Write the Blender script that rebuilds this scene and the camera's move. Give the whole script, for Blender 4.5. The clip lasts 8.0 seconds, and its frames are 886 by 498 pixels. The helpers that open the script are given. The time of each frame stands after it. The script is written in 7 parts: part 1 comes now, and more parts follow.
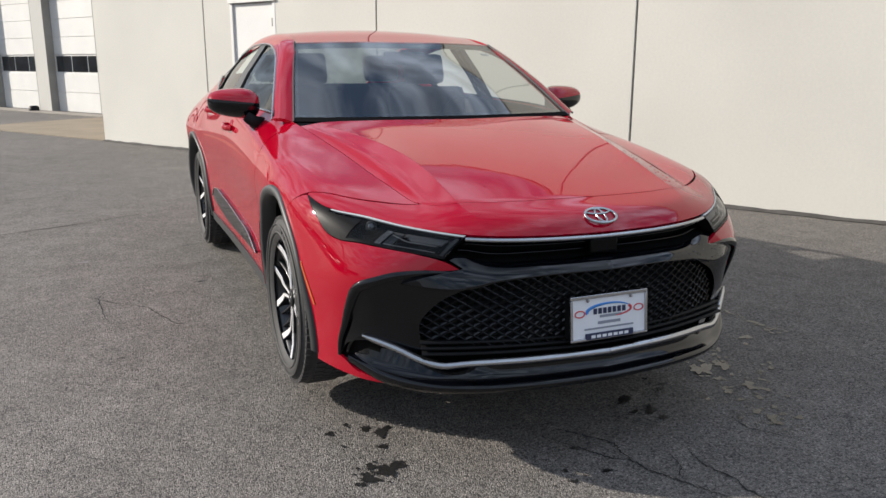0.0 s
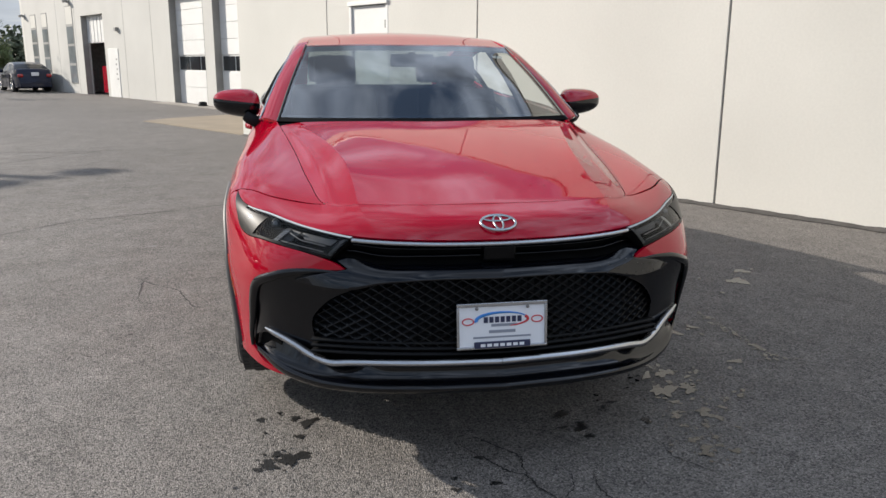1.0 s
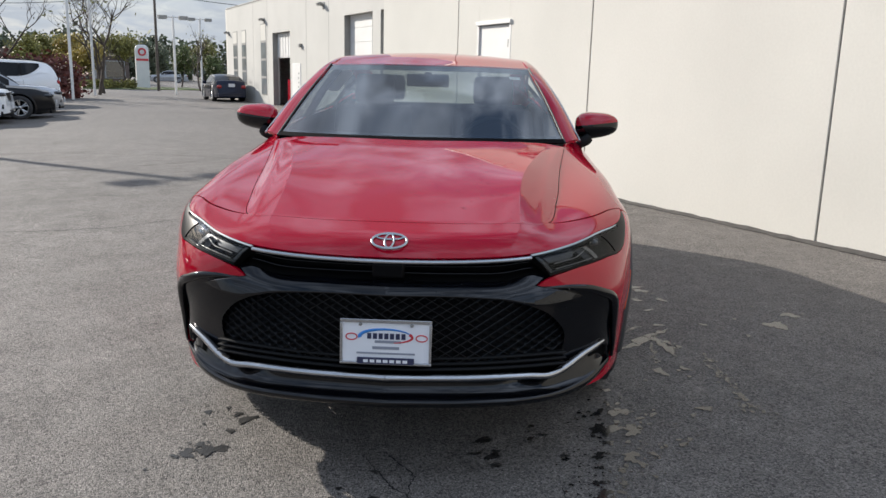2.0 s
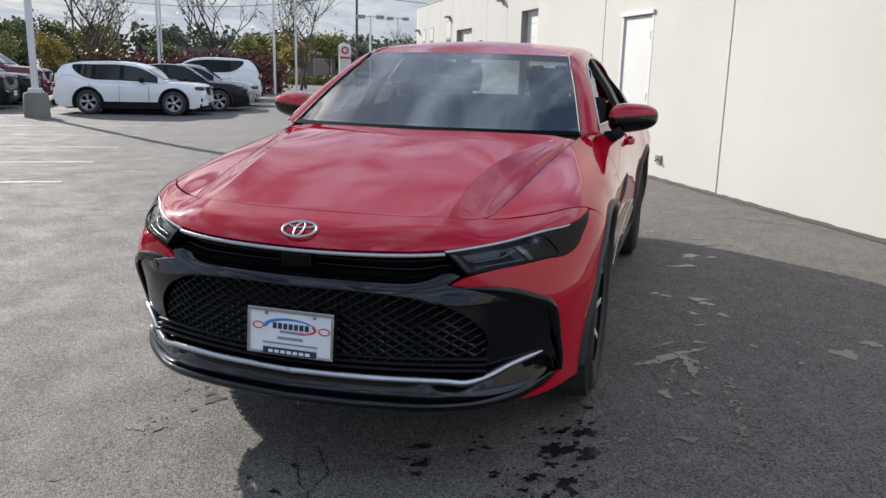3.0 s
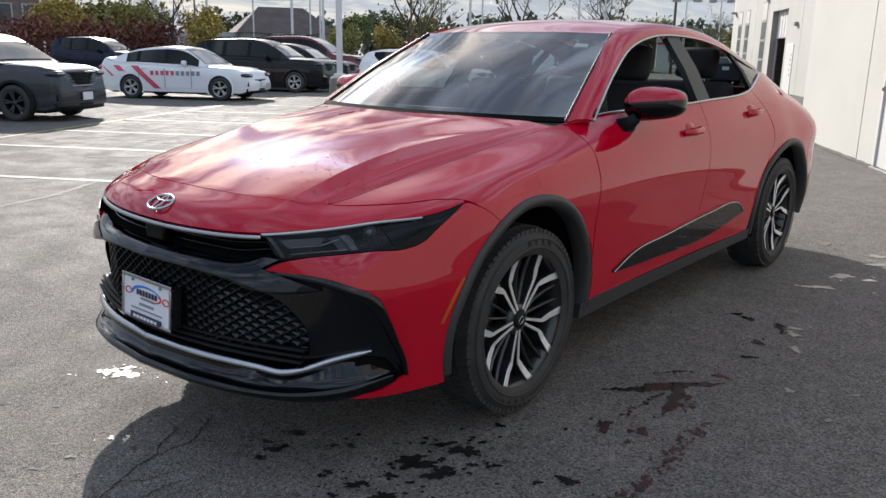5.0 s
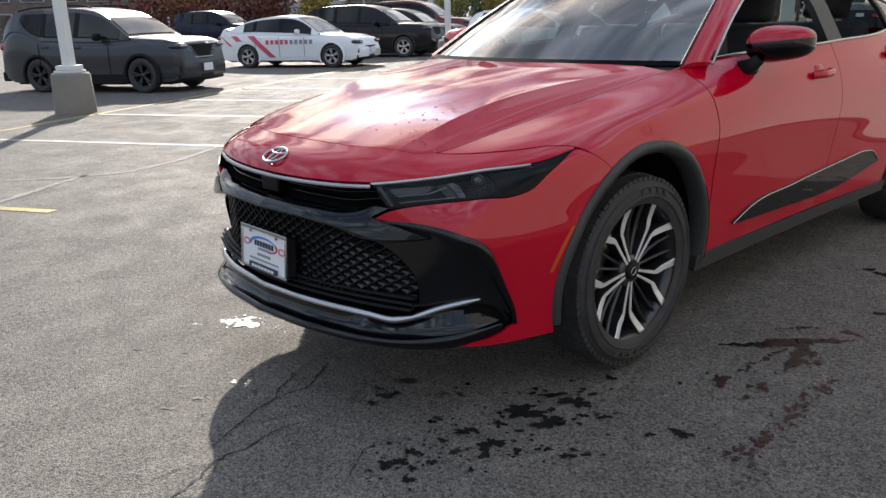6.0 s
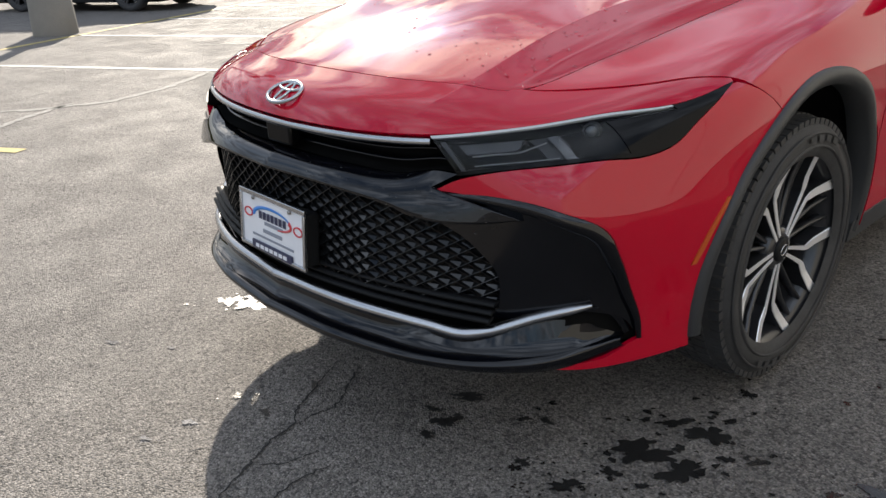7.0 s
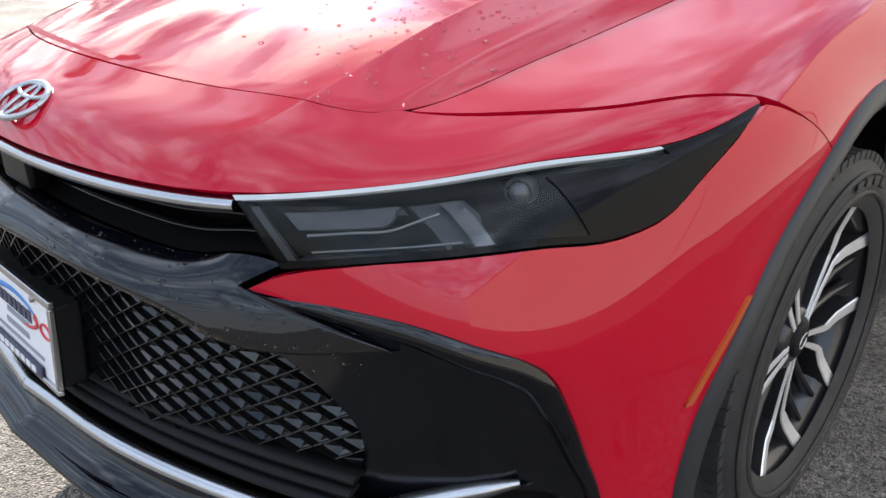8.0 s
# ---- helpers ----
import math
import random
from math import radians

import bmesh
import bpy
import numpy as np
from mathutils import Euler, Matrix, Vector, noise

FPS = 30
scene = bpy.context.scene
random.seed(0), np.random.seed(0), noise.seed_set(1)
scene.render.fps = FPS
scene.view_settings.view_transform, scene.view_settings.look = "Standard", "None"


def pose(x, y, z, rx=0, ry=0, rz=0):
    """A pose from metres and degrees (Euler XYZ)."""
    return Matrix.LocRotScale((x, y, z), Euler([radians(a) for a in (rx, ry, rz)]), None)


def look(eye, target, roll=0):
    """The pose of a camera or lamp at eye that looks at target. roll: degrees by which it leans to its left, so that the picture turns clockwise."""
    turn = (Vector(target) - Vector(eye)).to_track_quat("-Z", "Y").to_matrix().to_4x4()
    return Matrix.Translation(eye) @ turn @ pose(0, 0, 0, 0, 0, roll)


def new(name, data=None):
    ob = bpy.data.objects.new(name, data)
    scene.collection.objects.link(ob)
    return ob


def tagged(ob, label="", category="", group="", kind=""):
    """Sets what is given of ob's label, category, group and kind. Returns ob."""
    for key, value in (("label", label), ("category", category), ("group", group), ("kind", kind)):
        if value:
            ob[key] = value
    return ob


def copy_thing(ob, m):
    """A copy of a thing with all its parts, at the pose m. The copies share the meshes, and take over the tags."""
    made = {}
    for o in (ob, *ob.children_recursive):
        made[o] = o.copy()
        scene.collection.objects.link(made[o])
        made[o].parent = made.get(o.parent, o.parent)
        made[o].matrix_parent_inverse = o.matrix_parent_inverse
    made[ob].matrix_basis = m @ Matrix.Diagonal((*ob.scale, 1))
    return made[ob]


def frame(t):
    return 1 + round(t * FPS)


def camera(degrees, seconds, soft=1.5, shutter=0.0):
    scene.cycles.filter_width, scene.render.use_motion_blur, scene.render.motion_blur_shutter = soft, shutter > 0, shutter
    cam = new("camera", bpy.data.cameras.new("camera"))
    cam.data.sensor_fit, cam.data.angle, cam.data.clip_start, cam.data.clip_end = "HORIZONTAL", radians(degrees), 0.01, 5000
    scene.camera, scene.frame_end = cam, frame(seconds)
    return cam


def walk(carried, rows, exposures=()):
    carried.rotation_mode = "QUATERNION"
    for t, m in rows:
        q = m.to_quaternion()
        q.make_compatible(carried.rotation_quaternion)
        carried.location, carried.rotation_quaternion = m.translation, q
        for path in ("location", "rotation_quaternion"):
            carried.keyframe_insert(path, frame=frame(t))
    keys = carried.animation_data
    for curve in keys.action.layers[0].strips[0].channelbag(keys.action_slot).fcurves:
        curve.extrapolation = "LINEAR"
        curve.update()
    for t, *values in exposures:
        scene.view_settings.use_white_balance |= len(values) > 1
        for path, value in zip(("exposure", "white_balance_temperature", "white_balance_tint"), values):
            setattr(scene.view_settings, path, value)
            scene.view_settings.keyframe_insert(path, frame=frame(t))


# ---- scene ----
cam = camera(58.7, 8.0)
PATH = [
    (0, (-1.547, -2.166, 1.308), (-0.779, -0.376, 0.852), 0.2),
    (0.5, (-1.125, -2.362, 1.339), (-0.544, -0.507, 0.869), 0.0),
    (1, (-0.677, -2.453, 1.327), (-0.307, -0.542, 0.868), 0.3),
    (1.5, (-0.216, -2.537, 1.341), (-0.065, -0.591, 0.906), 1.0),
    (1.7, (-0.004, -2.582, 1.354), (0.06, -0.629, 0.928), 1.2),
    (2.8, (0.987, -2.335, 1.347), (0.523, -0.438, 0.916), 1.5),
    (3, (1.181, -2.248, 1.328), (0.628, -0.378, 0.887), 1.4),
    (3.5, (1.615, -1.959, 1.343), (0.853, -0.17, 0.876), 1.6),
    (4, (1.918, -1.561, 1.322), (0.976, 0.137, 0.843), 1.7),
    (4.2, (2.022, -1.439, 1.324), (1.012, 0.22, 0.845), 1.7),
    (5.3, (2.588, -1.351, 1.324), (1.27, 0.07, 0.83), 0.4),
    (5.5, (2.64, -1.385, 1.301), (1.276, -0.011, 0.798), -0.1),
    (6, (2.452, -1.348, 1.269), (1.026, -0.068, 0.697), -1.5),
    (6.5, (2.124, -1.187, 1.284), (0.704, 0.046, 0.604), -2.3),
    (7, (1.718, -0.954, 1.174), (0.335, 0.276, 0.415), -2.1),
    (7.5, (1.459, -0.657, 1.126), (0.144, 0.605, 0.303), -1.3),
    (8, (1.267, -0.341, 1.086), (0.005, 0.975, 0.264), -0.2),
]
walk(cam, [(t, look(eye, target, roll)) for t, eye, target, roll in PATH], exposures=[(0.0, 0.5, 6600, 10), (1.5, 0.6, 6550, 10), (3.0, 0.55, 6350, 10), (4.0, 0.55, 6350, 10), (5.5, 0.6, 6550, 10), (6.5, 0.78, 6850, 10), (7.0, 0.94, 6950, 10), (7.5, 1.24, 6900, 10), (8.0, 1.57, 6750, 10)])

# ---- light: a low sun behind thin cloud ----
SUN_FROM = Vector((-0.85, 0.53, 0.0)).normalized()
SUN_UP = 24.5
world = bpy.data.worlds.new("sky")
scene.world = world
world.use_nodes = True


def sky_nodes(nt):
    """Clear sky with broken white cloud, the same all round."""
    nodes, link = nt.nodes, nt.links.new
    bg = nodes["Background"]
    sky = nodes.new("ShaderNodeTexSky")
    sky.sky_type, sky.sun_disc = "NISHITA", False
    sky.sun_elevation, sky.sun_rotation = radians(SUN_UP), math.atan2(SUN_FROM.x, SUN_FROM.y)
    sky.air_density, sky.dust_density = 1.0, 1.2
    co = nodes.new("ShaderNodeTexCoord")
    sep = nodes.new("ShaderNodeSeparateXYZ")
    link(co.outputs["Generated"], sep.inputs[0])
    lift = nodes.new("ShaderNodeMath")
    lift.operation = "ADD"
    lift.inputs[1].default_value = 0.12
    link(sep.outputs[2], lift.inputs[0])
    flat = nodes.new("ShaderNodeVectorMath")
    flat.operation = "DIVIDE"
    comb = nodes.new("ShaderNodeCombineXYZ")
    for i in range(3):
        link(lift.outputs[0], comb.inputs[i])
    link(co.outputs["Generated"], flat.inputs[0])
    link(comb.outputs[0], flat.inputs[1])
    n = nodes.new("ShaderNodeTexNoise")
    n.inputs["Scale"].default_value, n.inputs["Detail"].default_value, n.inputs["Roughness"].default_value = 3.4, 8, 0.56
    n.inputs["Distortion"].default_value = 0.9
    drawn = nodes.new("ShaderNodeMapping")  # wisps drawn out along the wind
    drawn.inputs["Location"].default_value = (0.35, 0.1, 0.0)
    drawn.inputs["Rotation"].default_value[2], drawn.inputs["Scale"].default_value[1] = 0.5, 0.62
    link(flat.outputs[0], drawn.inputs["Vector"])
    link(drawn.outputs[0], n.inputs["Vector"])
    ramp = nodes.new("ShaderNodeValToRGB")
    ramp.color_ramp.elements[0].position, ramp.color_ramp.elements[1].position = 0.36, 0.58
    link(n.outputs[0], ramp.inputs[0])
    n2 = nodes.new("ShaderNodeTexNoise")
    n2.inputs["Scale"].default_value, n2.inputs["Detail"].default_value = 5.0, 7
    link(drawn.outputs[0], n2.inputs["Vector"])
    shade = nodes.new("ShaderNodeMapRange")
    shade.inputs[1].default_value, shade.inputs[2].default_value = 0.38, 0.64
    shade.inputs[3].default_value, shade.inputs[4].default_value = 2.0, 5.8
    link(n2.outputs[0], shade.inputs[0])
    white = nodes.new("ShaderNodeMix")
    white.data_type, white.blend_type = "RGBA", "MULTIPLY"
    white.inputs[0].default_value = 1.0
    white.inputs[6].default_value = (0.82, 0.955, 1.19, 1)
    low = nodes.new("ShaderNodeMapRange")  # haze dims the cloud towards the horizon
    low.inputs[1].default_value, low.inputs[2].default_value = 0.0, 0.55
    low.inputs[3].default_value, low.inputs[4].default_value = 0.62, 1.5
    link(sep.outputs[2], low.inputs[0])
    lit = nodes.new("ShaderNodeMath")
    lit.operation = "MULTIPLY"
    link(shade.outputs[0], lit.inputs[0])
    link(low.outputs[0], lit.inputs[1])
    # thin cloud glows round the sun
    toward = nodes.new("ShaderNodeVectorMath")
    toward.operation = "DOT_PRODUCT"
    toward.inputs[1].default_value = (SUN_FROM + Vector((0, 0, math.tan(radians(SUN_UP))))).normalized()
    link(co.outputs["Generated"], toward.inputs[0])
    ahead = nodes.new("ShaderNodeMath")
    ahead.operation = "MAXIMUM"
    ahead.inputs[1].default_value = 0.0
    link(toward.outputs["Value"], ahead.inputs[0])
    total = None
    for power, gain in ((14.0, 0.05), (350.0, 10.0)):
        pw = nodes.new("ShaderNodeMath")
        pw.operation = "POWER"
        pw.inputs[1].default_value = power
        link(ahead.outputs[0], pw.inputs[0])
        ma = nodes.new("ShaderNodeMath")
        ma.operation = "MULTIPLY_ADD"
        ma.inputs[1].default_value, ma.inputs[2].default_value = gain, 1.0
        link(pw.outputs[0], ma.inputs[0])
        if total:
            link(total, ma.inputs[2])
        total = ma.outputs[0]
    glow = nodes.new("ShaderNodeMath")
    glow.operation = "MULTIPLY"
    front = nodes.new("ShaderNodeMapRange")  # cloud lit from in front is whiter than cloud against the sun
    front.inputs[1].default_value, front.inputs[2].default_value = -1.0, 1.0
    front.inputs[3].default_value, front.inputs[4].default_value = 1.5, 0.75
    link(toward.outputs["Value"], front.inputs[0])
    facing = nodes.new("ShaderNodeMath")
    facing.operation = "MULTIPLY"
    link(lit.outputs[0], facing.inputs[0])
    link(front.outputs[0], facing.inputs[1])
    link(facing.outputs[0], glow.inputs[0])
    link(total, glow.inputs[1])
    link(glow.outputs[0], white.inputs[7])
    mix = nodes.new("ShaderNodeMix")
    mix.data_type = "RGBA"
    link(ramp.outputs[0], mix.inputs[0])
    link(sky.outputs[0], mix.inputs[6])
    link(white.outputs[2], mix.inputs[7])
    # pale haze along the horizon
    near = nodes.new("ShaderNodeMapRange")
    near.interpolation_type = "SMOOTHSTEP"
    near.inputs[1].default_value, near.inputs[2].default_value = 0.03, 0.30
    near.inputs[3].default_value, near.inputs[4].default_value = 0.92, 0.0
    link(sep.outputs[2], near.inputs[0])
    haze = nodes.new("ShaderNodeMix")
    haze.data_type = "RGBA"
    haze.inputs[7].default_value = (3.3, 3.6, 4.0, 1)
    link(near.outputs[0], haze.inputs[0])
    link(mix.outputs[2], haze.inputs[6])
    link(haze.outputs[2], bg.inputs[0])
    bg.inputs[1].default_value = 0.112


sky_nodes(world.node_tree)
sun = new("sun", bpy.data.lights.new("sun", "SUN"))
sun.data.energy, sun.data.angle, sun.data.color = 4.4, radians(0.7), (1.0, 0.935, 0.845)
sun.matrix_world = look(SUN_FROM * 30 + Vector((0, 0, 30 * math.tan(radians(SUN_UP)))), (0, 0, 0))


# ---- materials ----
def material(name, base, rough=0.5, metal=0.0, vary=0.0, scale=8.0, fine=0.0, fine_scale=120.0, bump=0.0, bump_scale=150.0, coat=0.0, coat_rough=0.03, rough_vary=0.0, spec=0.5, island=0.0):
    """A principled surface with colour variation at two scales and fine relief, in metres."""
    m = bpy.data.materials.new(name)
    m.use_nodes = True
    nodes, link = m.node_tree.nodes, m.node_tree.links.new
    b = nodes["Principled BSDF"]
    b.inputs["Roughness"].default_value, b.inputs["Metallic"].default_value = rough, metal
    b.inputs["Coat Weight"].default_value, b.inputs["Coat Roughness"].default_value = coat, coat_rough
    b.inputs["Specular IOR Level"].default_value = spec
    b.inputs["Base Color"].default_value = (*base, 1)
    co = nodes.new("ShaderNodeTexCoord")
    col = None
    for amount, size in ((vary, scale), (fine, fine_scale)):
        if amount:
            n = nodes.new("ShaderNodeTexNoise")
            n.inputs["Scale"].default_value, n.inputs["Detail"].default_value = size, 5
            link(co.outputs["Object"], n.inputs["Vector"])
            r = nodes.new("ShaderNodeMapRange")
            r.inputs[1].default_value, r.inputs[2].default_value = 0.3, 0.7
            r.inputs[3].default_value, r.inputs[4].default_value = 1 - amount, 1 + amount
            link(n.outputs[0], r.inputs[0])
            mx = nodes.new("ShaderNodeMix")
            mx.data_type, mx.blend_type = "RGBA", "MULTIPLY"
            mx.inputs[0].default_value = 1
            mx.inputs[6].default_value = (*base, 1)
            if col:
                link(col, mx.inputs[6])
            link(r.outputs[0], mx.inputs[7])
            col = mx.outputs[2]
    if island:
        g = nodes.new("ShaderNodeNewGeometry")
        r = nodes.new("ShaderNodeMapRange")
        r.inputs[3].default_value, r.inputs[4].default_value = 1 - island, 1 + island
        link(g.outputs["Random Per Island"], r.inputs[0])
        mx = nodes.new("ShaderNodeMix")
        mx.data_type, mx.blend_type = "RGBA", "MULTIPLY"
        mx.inputs[0].default_value = 1
        mx.inputs[6].default_value = (*base, 1)
        if col:
            link(col, mx.inputs[6])
        link(r.outputs[0], mx.inputs[7])
        col = mx.outputs[2]
    if col:
        link(col, b.inputs["Base Color"])
    if rough_vary:
        n = nodes.new("ShaderNodeTexNoise")
        n.inputs["Scale"].default_value, n.inputs["Detail"].default_value = scale * 1.7, 4
        link(co.outputs["Object"], n.inputs["Vector"])
        r = nodes.new("ShaderNodeMapRange")
        r.inputs[1].default_value, r.inputs[2].default_value = 0.3, 0.7
        r.inputs[3].default_value, r.inputs[4].default_value = max(rough - rough_vary, 0.02), min(rough + rough_vary, 1)
        link(n.outputs[0], r.inputs[0])
        link(r.outputs[0], b.inputs["Roughness"])
    if bump:
        n = nodes.new("ShaderNodeTexNoise")
        n.inputs["Scale"].default_value, n.inputs["Detail"].default_value = bump_scale, 3
        link(co.outputs["Object"], n.inputs["Vector"])
        bp = nodes.new("ShaderNodeBump")
        bp.inputs["Strength"].default_value, bp.inputs["Distance"].default_value = 1.0, bump
        link(n.outputs[0], bp.inputs["Height"])
        link(bp.outputs[0], b.inputs["Normal"])
    return m


def glass(name, tint, gloss_rough=0.0, ior=1.75):
    """A thin pane: tinted clear, with its mirror gloss growing towards grazing sight."""
    m = bpy.data.materials.new(name)
    m.use_nodes = True
    nodes, link = m.node_tree.nodes, m.node_tree.links.new
    nodes.remove(nodes["Principled BSDF"])
    tr, gl, mx, lw, pw, fr = (nodes.new("ShaderNode" + k) for k in ("BsdfTransparent", "BsdfGlossy", "MixShader", "LayerWeight", "Math", "Math"))
    tr.inputs[0].default_value = (*tint, 1)
    gl.inputs["Roughness"].default_value = gloss_rough
    # gloss grows from f0 face on to one at grazing sight, alike from both sides
    f0 = ((ior - 1) / (ior + 1)) ** 2
    lw.inputs["Blend"].default_value = 0.5
    pw.operation, pw.inputs[1].default_value = "POWER", 5.0
    fr.operation, fr.inputs[1].default_value, fr.inputs[2].default_value = "MULTIPLY_ADD", 1 - f0, f0
    link(lw.outputs["Facing"], pw.inputs[0])
    link(pw.outputs[0], fr.inputs[0])
    link(fr.outputs[0], mx.inputs[0])
    link(tr.outputs[0], mx.inputs[1])
    link(gl.outputs[0], mx.inputs[2])
    link(mx.outputs[0], nodes["Material Output"].inputs[0])
    return m


PAINT = material("red_paint", (0.48, 0.001, 0.020), 0.5, 0.0, fine=0.06, fine_scale=900, coat=1.0, coat_rough=0.025, spec=0.0)
PAINT.node_tree.nodes["Principled BSDF"].inputs["Coat IOR"].default_value = 1.56
PAINT.node_tree.nodes["Principled BSDF"].inputs["Diffuse Roughness"].default_value = 0.6
GLOSS_BLACK = material("gloss_black", (0.002, 0.0024, 0.004), 0.5, 0, coat=1.0, coat_rough=0.012, vary=0.3, scale=3, spec=0.0)
DEEP_BLACK = material("deep_black", (0.003, 0.003, 0.0035), 0.35, 0, coat=0.22, coat_rough=0.02, spec=0.05)
COWL = material("matt_black", (0.006, 0.006, 0.007), 0.9, 0, spec=0.05, fine=0.2, fine_scale=300)
INSERT_BLACK = material("moulded_black", (0.002, 0.0024, 0.004), 0.5, 0, coat=1.0, coat_rough=0.14, vary=0.3, scale=3, spec=0.0)
PLASTIC = material("black_plastic", (0.010, 0.0105, 0.0115), 0.5, 0, spec=0.15, fine=0.15, fine_scale=400, bump=0.0003, bump_scale=900)
GREY_TRIM = material("grey_trim", (0.032, 0.034, 0.036), 0.5, 0, fine=0.1, fine_scale=300, bump=0.0002, bump_scale=900)
VOID = material("dark_underbody", (0.006, 0.006, 0.006), 0.9, 0, vary=0.2, spec=0.05)
RUBBER = material("tyre_rubber", (0.033, 0.033, 0.034), 0.7, 0, vary=0.25, scale=14, fine=0.15, bump=0.0004, bump_scale=300)
CHROME = material("satin_chrome", (0.46, 0.47, 0.49), 0.25, 1.0, vary=0.04)
MACHINED = material("machined_alloy", (0.88, 0.88, 0.89), 0.45, 0.7, vary=0.06, scale=20)
POCKET = material("black_alloy", (0.018, 0.018, 0.02), 0.3, 0.0, coat=0.4)
STEEL = material("brake_steel", (0.32, 0.31, 0.30), 0.38, 1.0, vary=0.15, scale=30)
WINDSCREEN = glass("windscreen_glass", (0.58, 0.64, 0.63), ior=2.75)
SIDE_GLASS = glass("side_glass", (0.55, 0.59, 0.57))
LENS = glass("lamp_lens", (0.80, 0.82, 0.84), ior=1.34)
LAMP_WHITE = material("lamp_strip", (0.48, 0.50, 0.51), 0.22, 0.0, coat=0.8)
AMBER = material("amber_lens", (0.50, 0.085, 0.012), 0.2, 0, coat=0.8)
RED_LENS = material("red_lens", (0.35, 0.01, 0.01), 0.15, 0, coat=0.8)
CLOTH = material("seat_cloth", (0.022, 0.022, 0.024), 0.8, 0, fine=0.2, fine_scale=300, bump=0.0004, bump_scale=500)
DASH = material("dash_vinyl", (0.02, 0.02, 0.021), 0.6, 0, fine=0.1, bump=0.0003, bump_scale=700)
PAPER = material("white_paper", (0.8, 0.81, 0.8), 0.6, 0, vary=0.03)
PLATE_WHITE = material("plate_white", (0.78, 0.79, 0.82), 0.35, 0, vary=0.03)
BLUE_INK = material("blue_ink", (0.03, 0.22, 0.62), 0.4)
RED_INK = material("red_ink", (0.6, 0.04, 0.05), 0.4)
DARK_INK = material("dark_ink", (0.02, 0.025, 0.07), 0.4)
GREY_INK = material("grey_ink", (0.25, 0.27, 0.32), 0.5)


# ---- shape tools ----
def hermite(knots, vals):
    """A smooth curve through vals at the knots."""
    k, v = np.asarray(knots, float), np.asarray(vals, float)
    h = np.diff(k)
    hs = h.reshape((-1,) + (1,) * (v.ndim - 1))
    d = np.diff(v, axis=0) / hs
    m = np.empty_like(v)
    m[1:-1] = (d[:-1] * hs[1:] + d[1:] * hs[:-1]) / (hs[:-1] + hs[1:])
    m[0], m[-1] = d[0], d[-1]

    def f(t):
        t = np.clip(np.asarray(t, float), k[0], k[-1])
        i = np.clip(np.searchsorted(k, t, side="right") - 1, 0, len(k) - 2)
        shape = t.shape + (1,) * (v.ndim - 1)
        s, hh = ((t - k[i]) / h[i]).reshape(shape), h[i].reshape(shape)
        return (2 * s**3 - 3 * s**2 + 1) * v[i] + (s**3 - 2 * s**2 + s) * hh * m[i] + (3 * s**2 - 2 * s**3) * v[i + 1] + (s**3 - s**2) * hh * m[i + 1]

    return f


def curve(pts, n, smooth=True):
    """n points at even steps along a curve through pts."""
    p = np.asarray(pts, float)
    k = np.r_[0, np.cumsum(np.maximum(np.linalg.norm(np.diff(p, axis=0), axis=1), 1e-6))]
    fine = np.linspace(0, k[-1], 40 * len(p))
    q = hermite(k, p)(fine) if smooth and len(p) > 2 else np.stack([np.interp(fine, k, p[:, i]) for i in range(p.shape[1])], 1)
    a = np.r_[0, np.cumsum(np.linalg.norm(np.diff(q, axis=0), axis=1))]
    w = np.linspace(0, a[-1], n)
    return np.stack([np.interp(w, a, q[:, i]) for i in range(p.shape[1])], 1)


def half_curve(pts, n):
    """The right half of a curve that is the same on both sides of x = 0."""
    p = np.asarray(pts, float)
    return curve(np.concatenate([(p * np.array((-1, 1, 1)))[:0:-1], p]), 2 * n - 1)[n - 1:]


def coons(bottom, top, left, right):
    """The patch between four border curves: bottom and top run left to right, left and right run upwards."""
    n, m = len(bottom), len(left)
    u, v = np.linspace(0, 1, n)[:, None, None], np.linspace(0, 1, m)[None, :, None]
    b, t, l, r = bottom[:, None, :], top[:, None, :], left[None], right[None]
    flat = (1 - u) * (1 - v) * bottom[0] + u * (1 - v) * bottom[-1] + (1 - u) * v * top[0] + u * v * top[-1]
    return (1 - v) * b + v * t + (1 - u) * l + u * r - flat


def normals(P):
    a, b = np.gradient(P, axis=0), np.gradient(P, axis=1)
    n = np.cross(a, b)
    return n / np.maximum(np.linalg.norm(n, axis=-1, keepdims=True), 1e-9)


